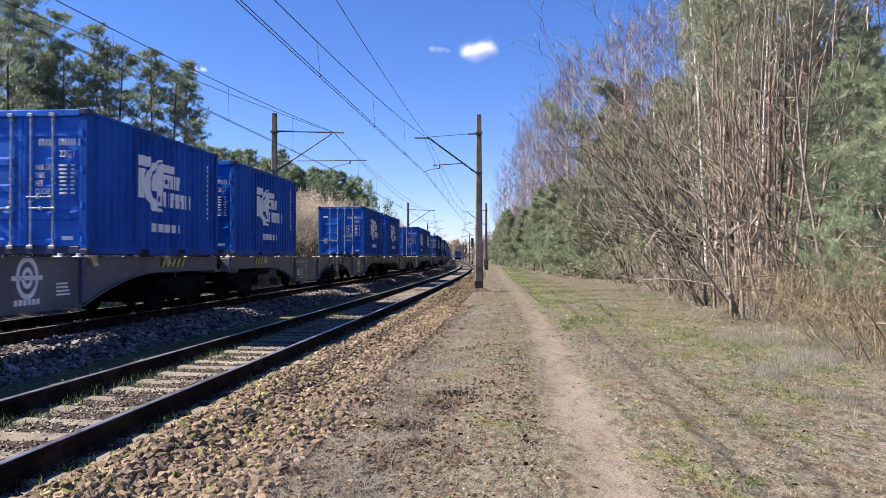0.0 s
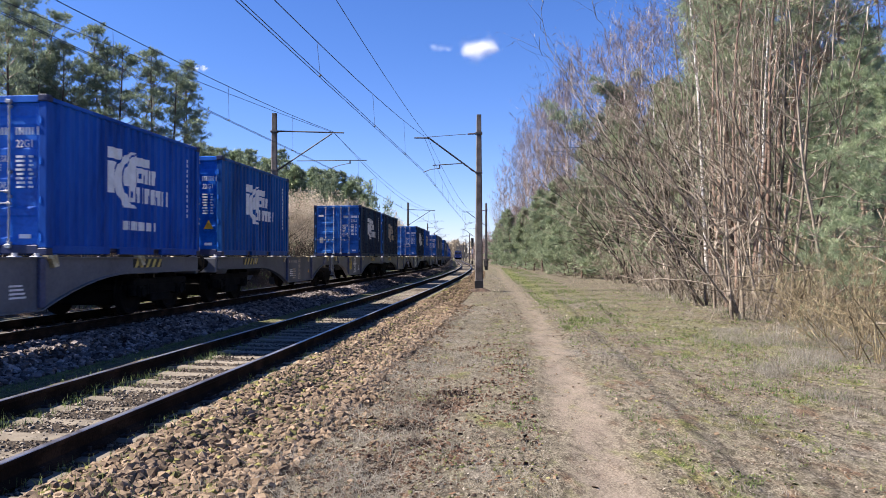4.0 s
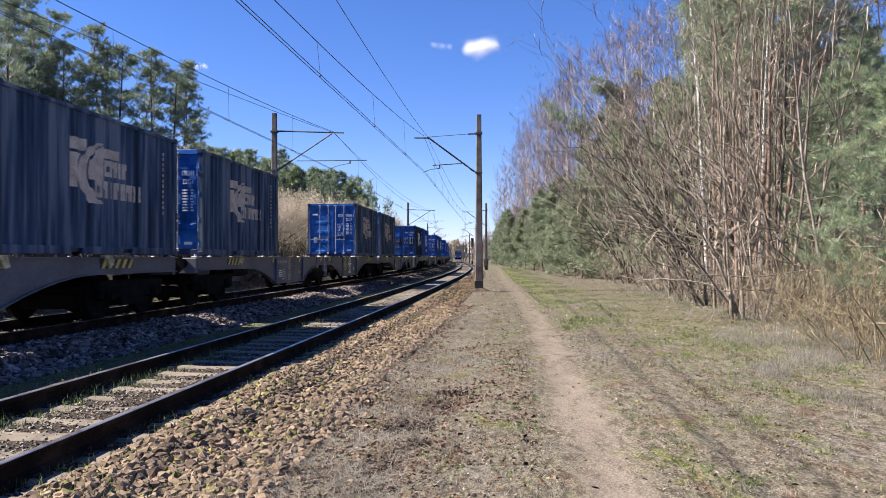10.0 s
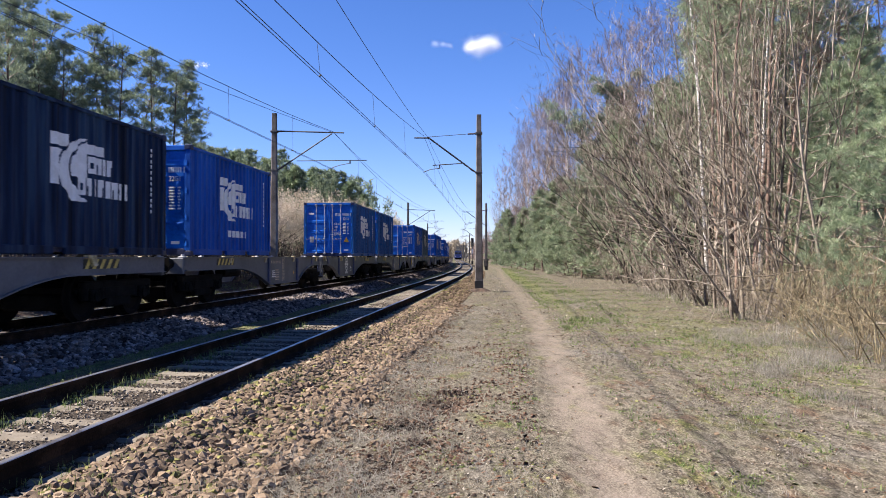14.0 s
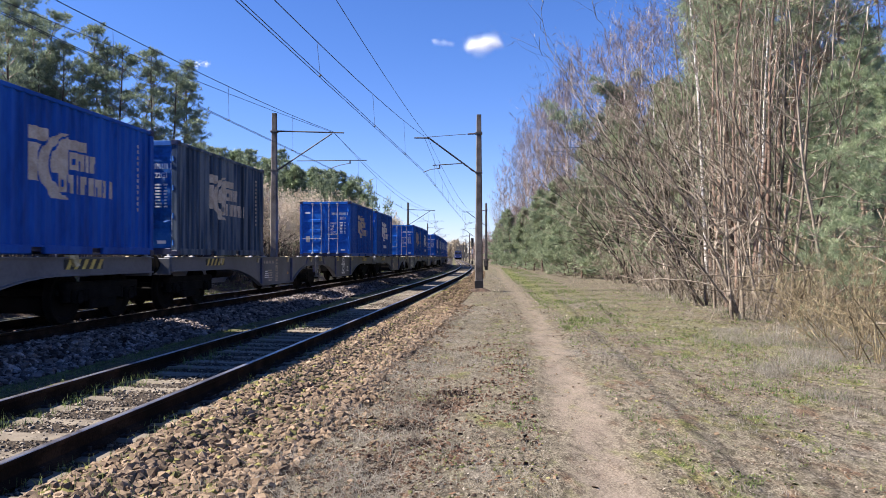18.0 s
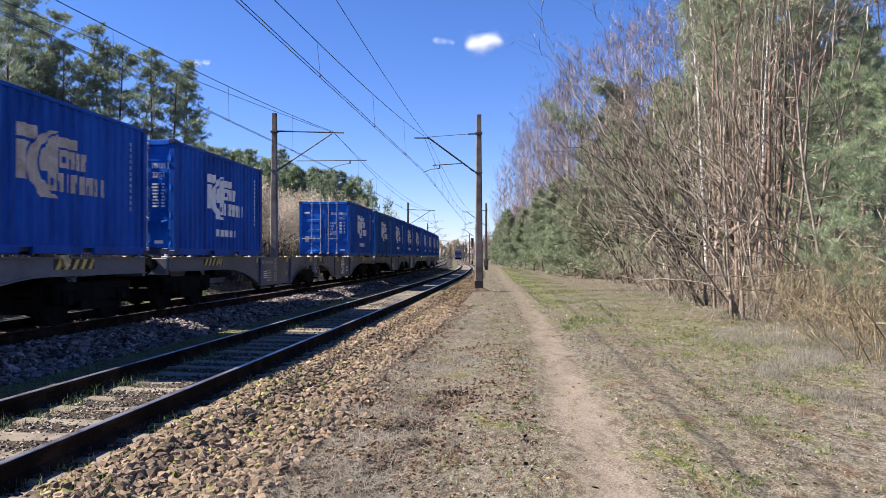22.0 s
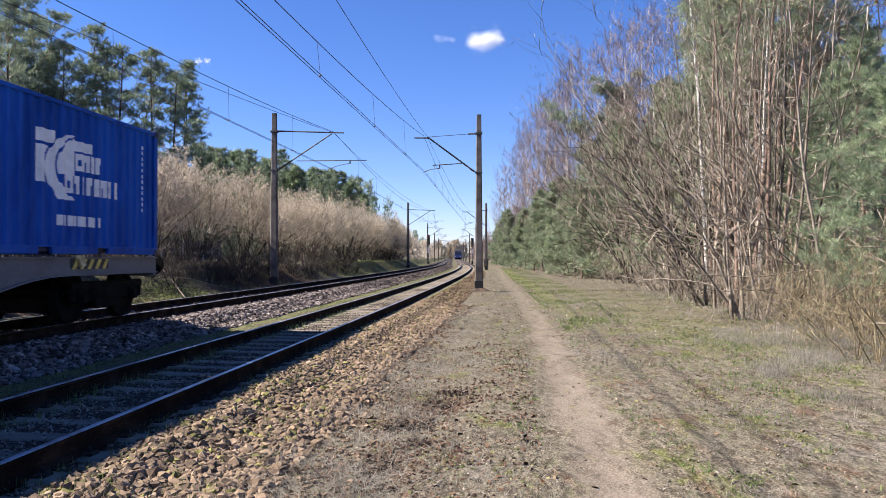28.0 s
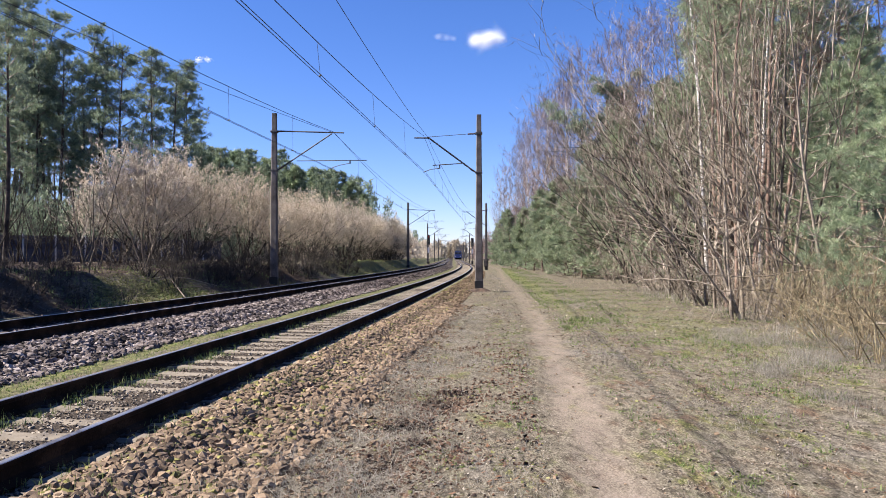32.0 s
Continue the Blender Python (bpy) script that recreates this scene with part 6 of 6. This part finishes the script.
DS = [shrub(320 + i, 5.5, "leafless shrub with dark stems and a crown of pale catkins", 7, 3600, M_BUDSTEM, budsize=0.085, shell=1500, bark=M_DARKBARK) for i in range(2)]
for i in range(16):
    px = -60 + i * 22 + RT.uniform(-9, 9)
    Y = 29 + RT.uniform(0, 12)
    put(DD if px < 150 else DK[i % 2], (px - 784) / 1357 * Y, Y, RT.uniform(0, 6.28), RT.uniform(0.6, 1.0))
for px, Y, k, sc in ((212, 36, 1, 1.0), (258, 33, 0, 0.98), (300, 40, 1, 1.0), (190, 46, 0, 1.0), (275, 47, 1, 1.1)):
    put(DS[k], (px - 784) / 1357 * Y, Y, RT.uniform(0, 6.28), sc)
# dead brambles, their colour taken dark for the shaded bank
TB = [shrub(340 + i, 1.5, "low tangle of dead brambles, coloured dark for the bank's shade", 7, 0, (M_DARKBARK, M_BARK)[i], shell=700, wide=0.75, bark=M_DARKBARK) for i in range(2)]
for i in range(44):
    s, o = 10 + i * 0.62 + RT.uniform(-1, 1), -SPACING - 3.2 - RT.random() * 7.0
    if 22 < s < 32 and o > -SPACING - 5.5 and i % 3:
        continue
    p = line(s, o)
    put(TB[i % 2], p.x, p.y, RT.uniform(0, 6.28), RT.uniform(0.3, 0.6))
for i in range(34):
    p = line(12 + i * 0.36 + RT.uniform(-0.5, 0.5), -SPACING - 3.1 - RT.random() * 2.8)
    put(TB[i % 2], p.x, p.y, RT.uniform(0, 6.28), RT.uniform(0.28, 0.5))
# larger brambles added where black shade lies under the shrubs
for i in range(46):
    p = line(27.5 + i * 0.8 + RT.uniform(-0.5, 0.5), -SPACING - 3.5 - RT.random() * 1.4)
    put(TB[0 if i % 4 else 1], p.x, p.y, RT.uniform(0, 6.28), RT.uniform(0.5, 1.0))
# a broken branch leaning on the bank
FB = tagged(new("fallen_branch"), "pale broken branch leaning on the mossy bank", "branch")
FB.location = (-8.7, 26.0, ground_z(-8.7, 26.0))
for nm, pts in (("bough", ((0, 0, 0), (-0.9, 1.5, 0.42), (-1.6, 2.8, 0.72), (-2.4, 4.0, 1.05))), ("side_branch", ((-0.7, 1.2, 0.33), (-0.2, 1.9, 0.35), (0.7, 2.6, 0.22))), ("side_branch", ((-1.5, 2.6, 0.68), (-1.0, 3.2, 0.62), (-0.1, 3.9, 0.30)))):
    r0 = 0.024 if nm == "bough" else 0.014
    V, Q = tubes([(a, b, r0 * (1 - 0.25 * k), r0 * (0.75 - 0.25 * k)) for k, (a, b) in enumerate(zip(pts[:-1], pts[1:]))], 6)
    part(nm, smooth(np_mesh(nm, V, Q, M_BARK, 4)), M_BARK, FB)
# --- the wood along the path ---
BT = [bare_tree(400 + i, h, ln, 0.05, lb, M_BARK, M_TWIG, (32, 5, 2), (1.1, 0.85, 0.8), (0.36, 0.45, 0.45), 0.006, wander=0.085, thin=0.010, start=0.07) for i, (h, ln, lb) in enumerate(((11, -0.14, "slender leafless tree leaning over the path"), (12, -0.07, "slender leafless tree with many twigs"), (9.5, -0.22, "crooked leafless sapling leaning out"), (12.5, -0.02, "straight thin leafless tree")))]
SLIM = [bare_tree(440 + i, h, -0.04, 0.085, "slim leafless birch with white bark", M_BIRCH, M_TWIG, (14, 5, 2), (0.6, 0.65, 0.7), (0.24, 0.45, 0.5), 0.02, wander=0.03, thin=0.009, group="birches of the wood", name="birch_tree") for i, h in enumerate((15, 17))]
BIRCH = [bare_tree(450 + i, h, -0.04, 0.085, "leafless birch with white bark", M_BIRCH, M_TWIG_RED, (46, 14, 7), (0.7, 0.7, 0.7), (0.25, 0.45, 0.5), 0.02, wander=0.04, thin=0.013, bough=M_TWIG_RED, start=0.12, group="birches of the wood", name="birch_tree") for i, h in enumerate((15, 17))]
RP = [pine(500 + i, h, 0.15, c, w, "tall Scots pine with reddish bark", M_NEEDLE_M, "pines of the wood", 40, 5, 12, 12, 0.15, 0.022, 0.55) for i, (h, c, w) in enumerate(((16, 0.5, 2.4), (18, 0.45, 2.6), (15, 0.35, 2.4)))]
SP = [pine(560 + i, h, 0.085, 0.62, 1.9, "slender Scots pine drawn up in the thicket, trunk mostly bare", M_NEEDLE_M, "pines of the wood", 20, 4, 9, 12, 0.14, 0.02, 0.45) for i, h in enumerate((14, 15.5))]
for px, Y, k, sc in ((1286, 25.5, 0, 0.95), (1304, 23.8, 1, 0.9), (1330, 24.8, 0, 1.0), (1346, 26.2, 1, 0.9), (1377, 24.2, 0, 0.95), (1318, 27.4, 1, 1.05), (1357, 23.0, 1, 0.9), (1250, 31.5, 0, 1.0), (1270, 29.0, 1, 1.0), (1398, 27.0, 0, 1.0)):
    put(SP[k], (px - 784) / 1357 * Y, Y, RT.uniform(0, 6.28), sc)
YP = [pine(550 + i, h, 0.09, 0.04, w, "bushy young pine, green to the ground", M_NEEDLE_M, "young pines of the wood", 80, 5, 10, 7, 0.22, 0.05, 0.42, conical=1.0, lower_dead=False) for i, (h, w) in enumerate(((8, 2.3), (6.5, 2.1), (9.5, 2.5)))]
NP = [pine(580 + i, h, 0.08, 0.05, w, "bushy young pine with soft green needles", M_NEEDLE_L, "young pines of the wood", 66, 6, 7, 26, 0.115, 0.009, 0.22, conical=1.0, lower_dead=False) for i, (h, w) in enumerate(((7.5, 2.3), (6.5, 2.1)))]
for px, Y, k, sc in ((1535, 19.5, 0, 0.95), (1600, 16, 1, 1.0), (1480, 23, 1, 1.1), (1555, 25, 0, 1.2)):
    put(NP[k], (px - 784) / 1357 * Y, Y, RT.uniform(0, 6.28), sc)
LB = [bare_tree(600 + i, 3.2, 0.0, 0.022, "tangled leafless thorn bush", M_BARK, M_TWIG, (12, 6, 4), (0.9, 0.9, 0.9), (0.5, 0.5, 0.5), -0.08, stems=6, wander=0.26, splay=2.4, name="thorn_bush", category="shrub", group="bushes at the edge of the wood") for i in range(3)]

UG = [shrub(660 + i, 2.4, "tangled leafless undergrowth of pale grey twigs", 6, 0, M_TWIG, shell=520, wide=0.62) for i in range(2)]
for i, (px, Y, sc) in enumerate(((1010, 68, 1.3), (1045, 61, 1.2), (1080, 53, 1.1), (1110, 47, 1.1), (1140, 42, 1.0), (1165, 37.5, 1.0), (1195, 34, 0.95), (1225, 31, 0.9), (1255, 28, 0.9), (1285, 26, 0.85), (1320, 24, 0.8), (1360, 22.5, 0.8), (1400, 21, 0.75), (1440, 20, 0.75), (1300, 22.5, 0.6), (1210, 29, 0.7), (1345, 20.5, 0.5))):
    put(UG[i % 2], (px - 784) / 1357 * Y, Y, RT.uniform(0, 6.28), sc)


def edge_x(y):
    """Where the wood begins beside the path."""
    return float(np.interp(y, (8, 12, 20, 33, 51, 75, 110, 170, 300), (7.0, 6.9, 7.4, 9.6, 11.2, 11.5, 12.5, 15.0, 18)))


LT = [leaning_tree(700, ((-0.12, 0.05), (-0.26, 0.0), (-0.40, 0.1), (-0.60, 0.05), (0.08, 0.1)), 9.5, 0.048, "many-stemmed leafless tree leaning out over the grass", M_BARK, M_TWIG),
      leaning_tree(701, ((-0.20, 0.1), (-0.40, 0.0), (-0.66, 0.1), (-0.05, -0.1)), 10.5, 0.050, "leafless tree with long arching boughs leaning out", M_BARK, M_TWIG, thin=0.010),
      leaning_tree(702, ((-0.10, 0.0), (-0.24, 0.1), (0.22, 0.0)), 10.0, 0.045, "leafless tree with slender pale upright stems", M_BARK, M_TWIG, wander=0.06),
      leaning_tree(703, ((-0.32, -0.1), (-0.55, 0.1), (-0.15, 0.0), (-0.78, 0.0)), 11.0, 0.046, "dark twiggy leafless tree leaning out of the wood", M_DARKBARK, M_BARK, kids=(20, 7, 3), thin=0.010)]
for px, Y, k, sc in ((1303, 20.6, 0, 1.0), (1243, 26.0, 1, 1.0), (1195, 33.0, 0, 1.05), (1268, 30.5, 3, 1.05), (1352, 20.2, 2, 0.95), (1405, 19.4, 2, 1.0), (1150, 41.0, 1, 1.1), (1225, 36.5, 3, 1.15), (1120, 48.0, 3, 1.1), (1085, 56.0, 1, 1.1), (1330, 25.0, 0, 1.0)):
    put(LT[k], (px - 784) / 1357 * Y, Y, RT.uniform(-0.25, 0.25), sc)
for i, (px, Y, k, sc) in enumerate(((1310, 22, 3, 0.9), (1365, 21, 3, 0.95), (1265, 25, 1, 1.0), (1400, 19, 1, 0.9), (1195, 35, 3, 1.1), (1430, 22, 3, 1.0), (1470, 18, 0, 0.9), (1225, 40, 1, 1.1), (1380, 27, 2, 1.1), (1500, 25, 1, 1.0))):
    put(BT[k], (px - 784) / 1357 * Y, Y, RT.uniform(-0.5, 0.5), sc)
for i in range(9):
    Y = 21 + 50 * RT.random() ** 1.1
    X = edge_x(Y) + 0.3 + RT.random() ** 1.3 * 9
    put(BT[i % 4], X + (1.5 if Y > 36 else 0), Y, RT.uniform(-0.7, 0.7), RT.uniform(0.85, 1.15))
for px, Y, k, sc in ((1253, 29, 0, 1.0), (1305, 33, 1, 0.95), (1345, 26, 0, 0.9), (1235, 44, 1, 1.0), (1420, 30, 1, 1.0)):
    put(SLIM[k], (px - 784) / 1357 * Y, Y, RT.uniform(0, 6.28), sc)
for i, (px, Y) in enumerate(((884, 170), (893, 150), (904, 138), (915, 126), (924, 118), (933, 112), (941, 106), (950, 101), (958, 97), (966, 93), (975, 91), (984, 88), (994, 85), (1005, 81), (1017, 77), (1030, 73), (1044, 70), (928, 130), (955, 112), (980, 100), (1060, 67), (1078, 63), (1096, 59), (1116, 56), (1138, 53), (1160, 50), (1184, 47))):
    top = np.interp(px, (880, 889, 947, 983, 1048, 1106, 1190), (300, 270, 172, 112, 45, 5, -25)) + RT.uniform(-6, 22)
    put(BIRCH[i % 2], (px - 784) / 1357 * Y, Y, RT.uniform(0, 6.28), 0.86 * ((455 - top) / 1357 * Y + 1.7) / (15, 17)[i % 2])
for px, Y, k, sc in ((1292, 30, 0, 1.0), (1345, 27, 1, 0.85), (1322, 34, 2, 1.1), (1362, 31, 1, 0.95), (1398, 33, 0, 1.0), (1272, 38, 2, 1.2), (1335, 42, 0, 1.1)):
    put(RP[k], (px - 784) / 1357 * Y, Y, RT.uniform(0, 6.28), sc)
DP = pine(530, 15.0, 0.14, 0.42, 2.2, "Scots pine with dead rust-brown needles", M_NEEDLE_D, "pines of the wood", 34, 4, 8, 11, 0.14, 0.02, 0.5)
for px, Y, sc in ((1492, 29, 0.9), (1410, 36, 0.95), (1548, 26, 0.82)):
    put(DP, (px - 784) / 1357 * Y, Y, RT.uniform(0, 6.28), sc)
OP = pine(540, 10.5, 0.13, 0.30, 2.2, "leaning dark green pine with one long bough reaching out", M_NEEDLE, "pines of the wood", 44, 5, 12, 10, 0.2, 0.04, 0.5, reach=((0.68, (-1.0, 0.0, 0.55), 4.5), (0.60, (-1.0, 0.1, 0.4), 3.2)))
put(OP, (1075 - 784) / 1357 * 62.0, 62.0, 0.0, 1.5)
for i in range(22):
    Y = 28 + 56 * RT.random()
    X = edge_x(Y) + 2.0 + RT.random() ** 0.8 * (17 if Y > 42 else 7)
    put(RP[i % 3], X, Y, RT.uniform(0, 6.28), RT.uniform(0.85, 1.1))
for px, Y, k, sc in ((960, 84, 0, 1.1), (985, 76, 2, 0.95), (930, 100, 1, 1.2), (905, 118, 0, 1.1), (890, 138, 2, 1.0), (1000, 70, 1, 1.15), (945, 92, 2, 1.0), (1030, 60, 0, 0.9), (915, 108, 2, 0.9), (878, 160, 1, 1.2), (975, 95, 0, 1.2), (1060, 66, 2, 1.0), (1010, 86, 2, 1.1), (1110, 58, 0, 1.0), (1470, 27, 2, 0.9)):
    put(YP[k], (px - 784) / 1357 * Y, Y, RT.uniform(0, 6.28), sc)
for px, Y, k, sc in ((1040, 72, 0, 1.5), (1075, 62, 2, 1.4), (1120, 56, 1, 1.7), (1160, 52, 2, 1.35), (1200, 47, 0, 1.5), (1245, 45, 2, 1.4), (1290, 44, 1, 1.7), (1335, 40, 0, 1.5), (1380, 38, 2, 1.2), (1430, 36, 1, 1.4), (1475, 33, 0, 1.05), (1520, 31, 2, 0.85), (1565, 29, 1, 1.1), (1220, 60, 2, 1.6), (1310, 55, 0, 1.8), (1400, 50, 2, 1.4), (1500, 45, 0, 1.4), (1590, 36, 2, 1.0)):
    put(YP[k], (px - 784) / 1357 * Y, Y, RT.uniform(0, 6.28), sc)
YB = [bare_tree(640 + i, 2.9, -0.1, 0.017, "arching leafless bush with yellowish shoots", M_YTWIG, M_YTWIG, (13, 7, 4), (0.9, 0.9, 0.9), (0.5, 0.5, 0.5), -0.08, stems=9, wander=0.22, splay=1.0, thin=0.004, name="arching_bush", category="shrub", group="bushes at the edge of the wood") for i in range(2)]
for px, Y, k, sc in ((1515, 12.6, 0, 0.58), (1552, 12.0, 1, 0.66), (1600, 12.5, 0, 0.85), (1465, 15.0, 1, 0.62), (1535, 15.5, 0, 0.85), (1430, 17.5, 0, 0.7), (1395, 19.0, 1, 0.6)):
    put(YB[k], (px - 784) / 1357 * Y, Y, RT.uniform(0, 6.28), sc)
for px, Y, k, sc in ((1440, 18, 2, 0.5), (1390, 18.5, 0, 0.45), (1340, 20.5, 1, 0.4), (1270, 23, 2, 0.5), (1160, 37, 1, 0.6), (1090, 48, 0, 0.7), (1310, 25, 0, 0.6), (1230, 33, 2, 0.8), (1420, 22, 1, 0.7), (1020, 60, 2, 1.0), (1480, 20, 0, 0.8), (1250, 28, 1, 0.6), (1290, 26, 2, 0.5), (1360, 24, 1, 0.7), (1185, 38, 0, 0.6), (1105, 49, 2, 0.7), (1045, 62, 1, 0.8), (1330, 28, 2, 0.8)):
    put(LB[k], (px - 784) / 1357 * Y, Y, RT.uniform(0, 6.28), sc)


# --- far woods on both sides, one mass of twigs and needles each ---
def far_wood(name, label, places, h, material, seed, size):
    nr = np.random.RandomState(seed)
    C, D = [], []
    for x, y in places:
        hh = h * nr.uniform(0.7, 1.1)
        k = 150
        a, q = nr.uniform(0, 6.283, k), nr.uniform(0.05, 1, k)
        r = 2.3 * np.sqrt(nr.uniform(0, 1, k)) * (1.1 - q * 0.75)
        C += list(np.stack([x + r * np.cos(a), y + r * np.sin(a), q * hh], -1))
    V, T = scatter_tris(nr, np.array(C), np.tile([0, 0, 1.0], (len(C), 1)), 4, size, size * 0.22, 0.8)
    tagged(new(name, np_mesh(name, V, T, material)), label, "woods", kind="stuff")


wr = random.Random(9)
far_wood("far_wood", "distant mixed wood along the right of the line", [(edge_x(y) + wr.uniform(0, 30), y) for y in [150 + 350 * wr.random() ** 1.3 for _ in range(120)]], 11, M_TWIG_RED, 1, 1.0)
far_wood("far_wood", "distant green pines along the right of the line", [(edge_x(y) + wr.uniform(2, 34), y) for y in [110 + 380 * wr.random() ** 1.3 for _ in range(90)]], 10, M_NEEDLE_L, 2, 0.9)
far_wood("far_wood", "distant leafless shrubs along the left of the line", [tuple(line(s, -SPACING - 6 - wr.uniform(0, 22)))[:2] for s in [105 + 400 * wr.random() ** 1.3 for _ in range(130)]], 6.5, M_BUD, 3, 0.8)
far_wood("far_wood", "distant dark pines along the left of the line", [tuple(line(s, -SPACING - 12 - wr.uniform(0, 40)))[:2] for s in [120 + 380 * wr.random() ** 1.2 for _ in range(110)]], 14, M_NEEDLE, 4, 1.0)
far_wood("far_wood", "hazy wood closing the far end of the line", [(wr.uniform(-90, 130), 640 + wr.uniform(0, 80)) for _ in range(110)], 14, M_BUDSTEM, 7, 3.0)
far_wood("far_wood", "dense wood deep behind the pines", [(edge_x(y) + 12 + wr.uniform(0, 26), y) for y in [18 + 110 * wr.random() for _ in range(150)]], 10, M_NEEDLE_M, 5, 0.7)
far_wood("far_wood", "dark thicket behind the fence", [(-22 - wr.uniform(0, 45), 56 + wr.uniform(0, 40)) for _ in range(200)], 7.5, M_NEEDLE, 6, 0.6)


# ---- small drifting clouds ----
def cloud(label, w, seed, puffs, count):
    """A cloud as a haze of small white flakes, thick within and thin at the rim."""
    nr = np.random.RandomState(seed)
    C = []
    for u, v, r in puffs:
        n = int(3.6 * count * r * r)
        q = nr.normal(0, 0.42, (n, 3)) * r + np.array([u, 0, v])
        q[:, 2] += 0.25 * r * np.sin(q[:, 0] * 9 + seed) * nr.uniform(0, 1, n)
        q[:, 2] *= 0.74
        C.append(q * w)
    C = np.concatenate(C)
    V, T = scatter_tris(nr, C, np.tile([0, -0.3, 0.4], (len(C), 1)), 1, w * 0.010, w * 0.007, 1.0)
    o = tagged(part("cloud", np_mesh("cloud", V, T, M_CLOUD), M_CLOUD), label, "cloud", "clouds")
    return o


def cloud_at(px, py, dist):
    return Vector(((px - 784) / 1357 * dist, dist, EYE + (455 - py) / 1357 * dist))


main_cloud = cloud("small white fair-weather cloud with ragged rim", 128.0, 5, ((0.0, 0.0, 0.30), (0.22, 0.06, 0.26), (-0.16, 0.03, 0.2), (-0.24, -0.10, 0.14), (0.36, 0.03, 0.14), (0.08, 0.12, 0.16)), 17000)
wisp = cloud("thin white wisp of cloud", 70.0, 6, ((-0.25, 0.08, 0.22), (0.05, 0.0, 0.2), (0.35, -0.05, 0.16)), 4200)
small = cloud("tiny white puff of cloud", 60.0, 8, ((-0.2, 0.02, 0.24), (0.24, 0.06, 0.2)), 11000)
DRIFT.append((main_cloud, Matrix.Translation(cloud_at(843, 90, 2200)), Matrix.Translation(cloud_at(857, 70, 2200))))
DRIFT.append((wisp, Matrix.Translation(cloud_at(777, 88, 2200)), Matrix.Translation(cloud_at(787, 66, 2200))))
DRIFT.append((small, Matrix.Translation(cloud_at(350, 124, 2200)), Matrix.Translation(cloud_at(358, 106, 2200))))


# ---- a locomotive standing far down the near track ----
def locomotive():
    t = tagged(new("locomotive"), "distant blue locomotive standing on the near track", "locomotive")
    part("body", Geo().prism([(-1.5, 1.0), (1.5, 1.0), (1.5, 3.0), (1.25, 3.9), (-1.25, 3.9), (-1.5, 3.0)], -8, 8, "y"), M_LOCO, t)
    part("underframe", Geo().box(-1.4, -8.2, 0.35, 1.4, 8.2, 1.05, 0.05), M_WAGON_DK, t)
    for x in (-0.72, 0.72):
        part("windscreen", Geo().box(x - 0.6, -8.04, 2.55, x + 0.6, -7.98, 3.35, 0.01), M_GLASS, t)
        part("buffer", Geo().rod((x * 1.2, -8.2, 1.05), (x * 1.2, -8.7, 1.05), 0.2, n=10), M_WAGON_DK, t)
        part("headlight", Geo().rod((x * 1.4, -8.08, 1.6), (x * 1.4, -7.95, 1.6), 0.16, n=10), M_WHITE, t)
    t.matrix_basis = at_line(330, 0.0, RAIL_N)


locomotive()


motions()
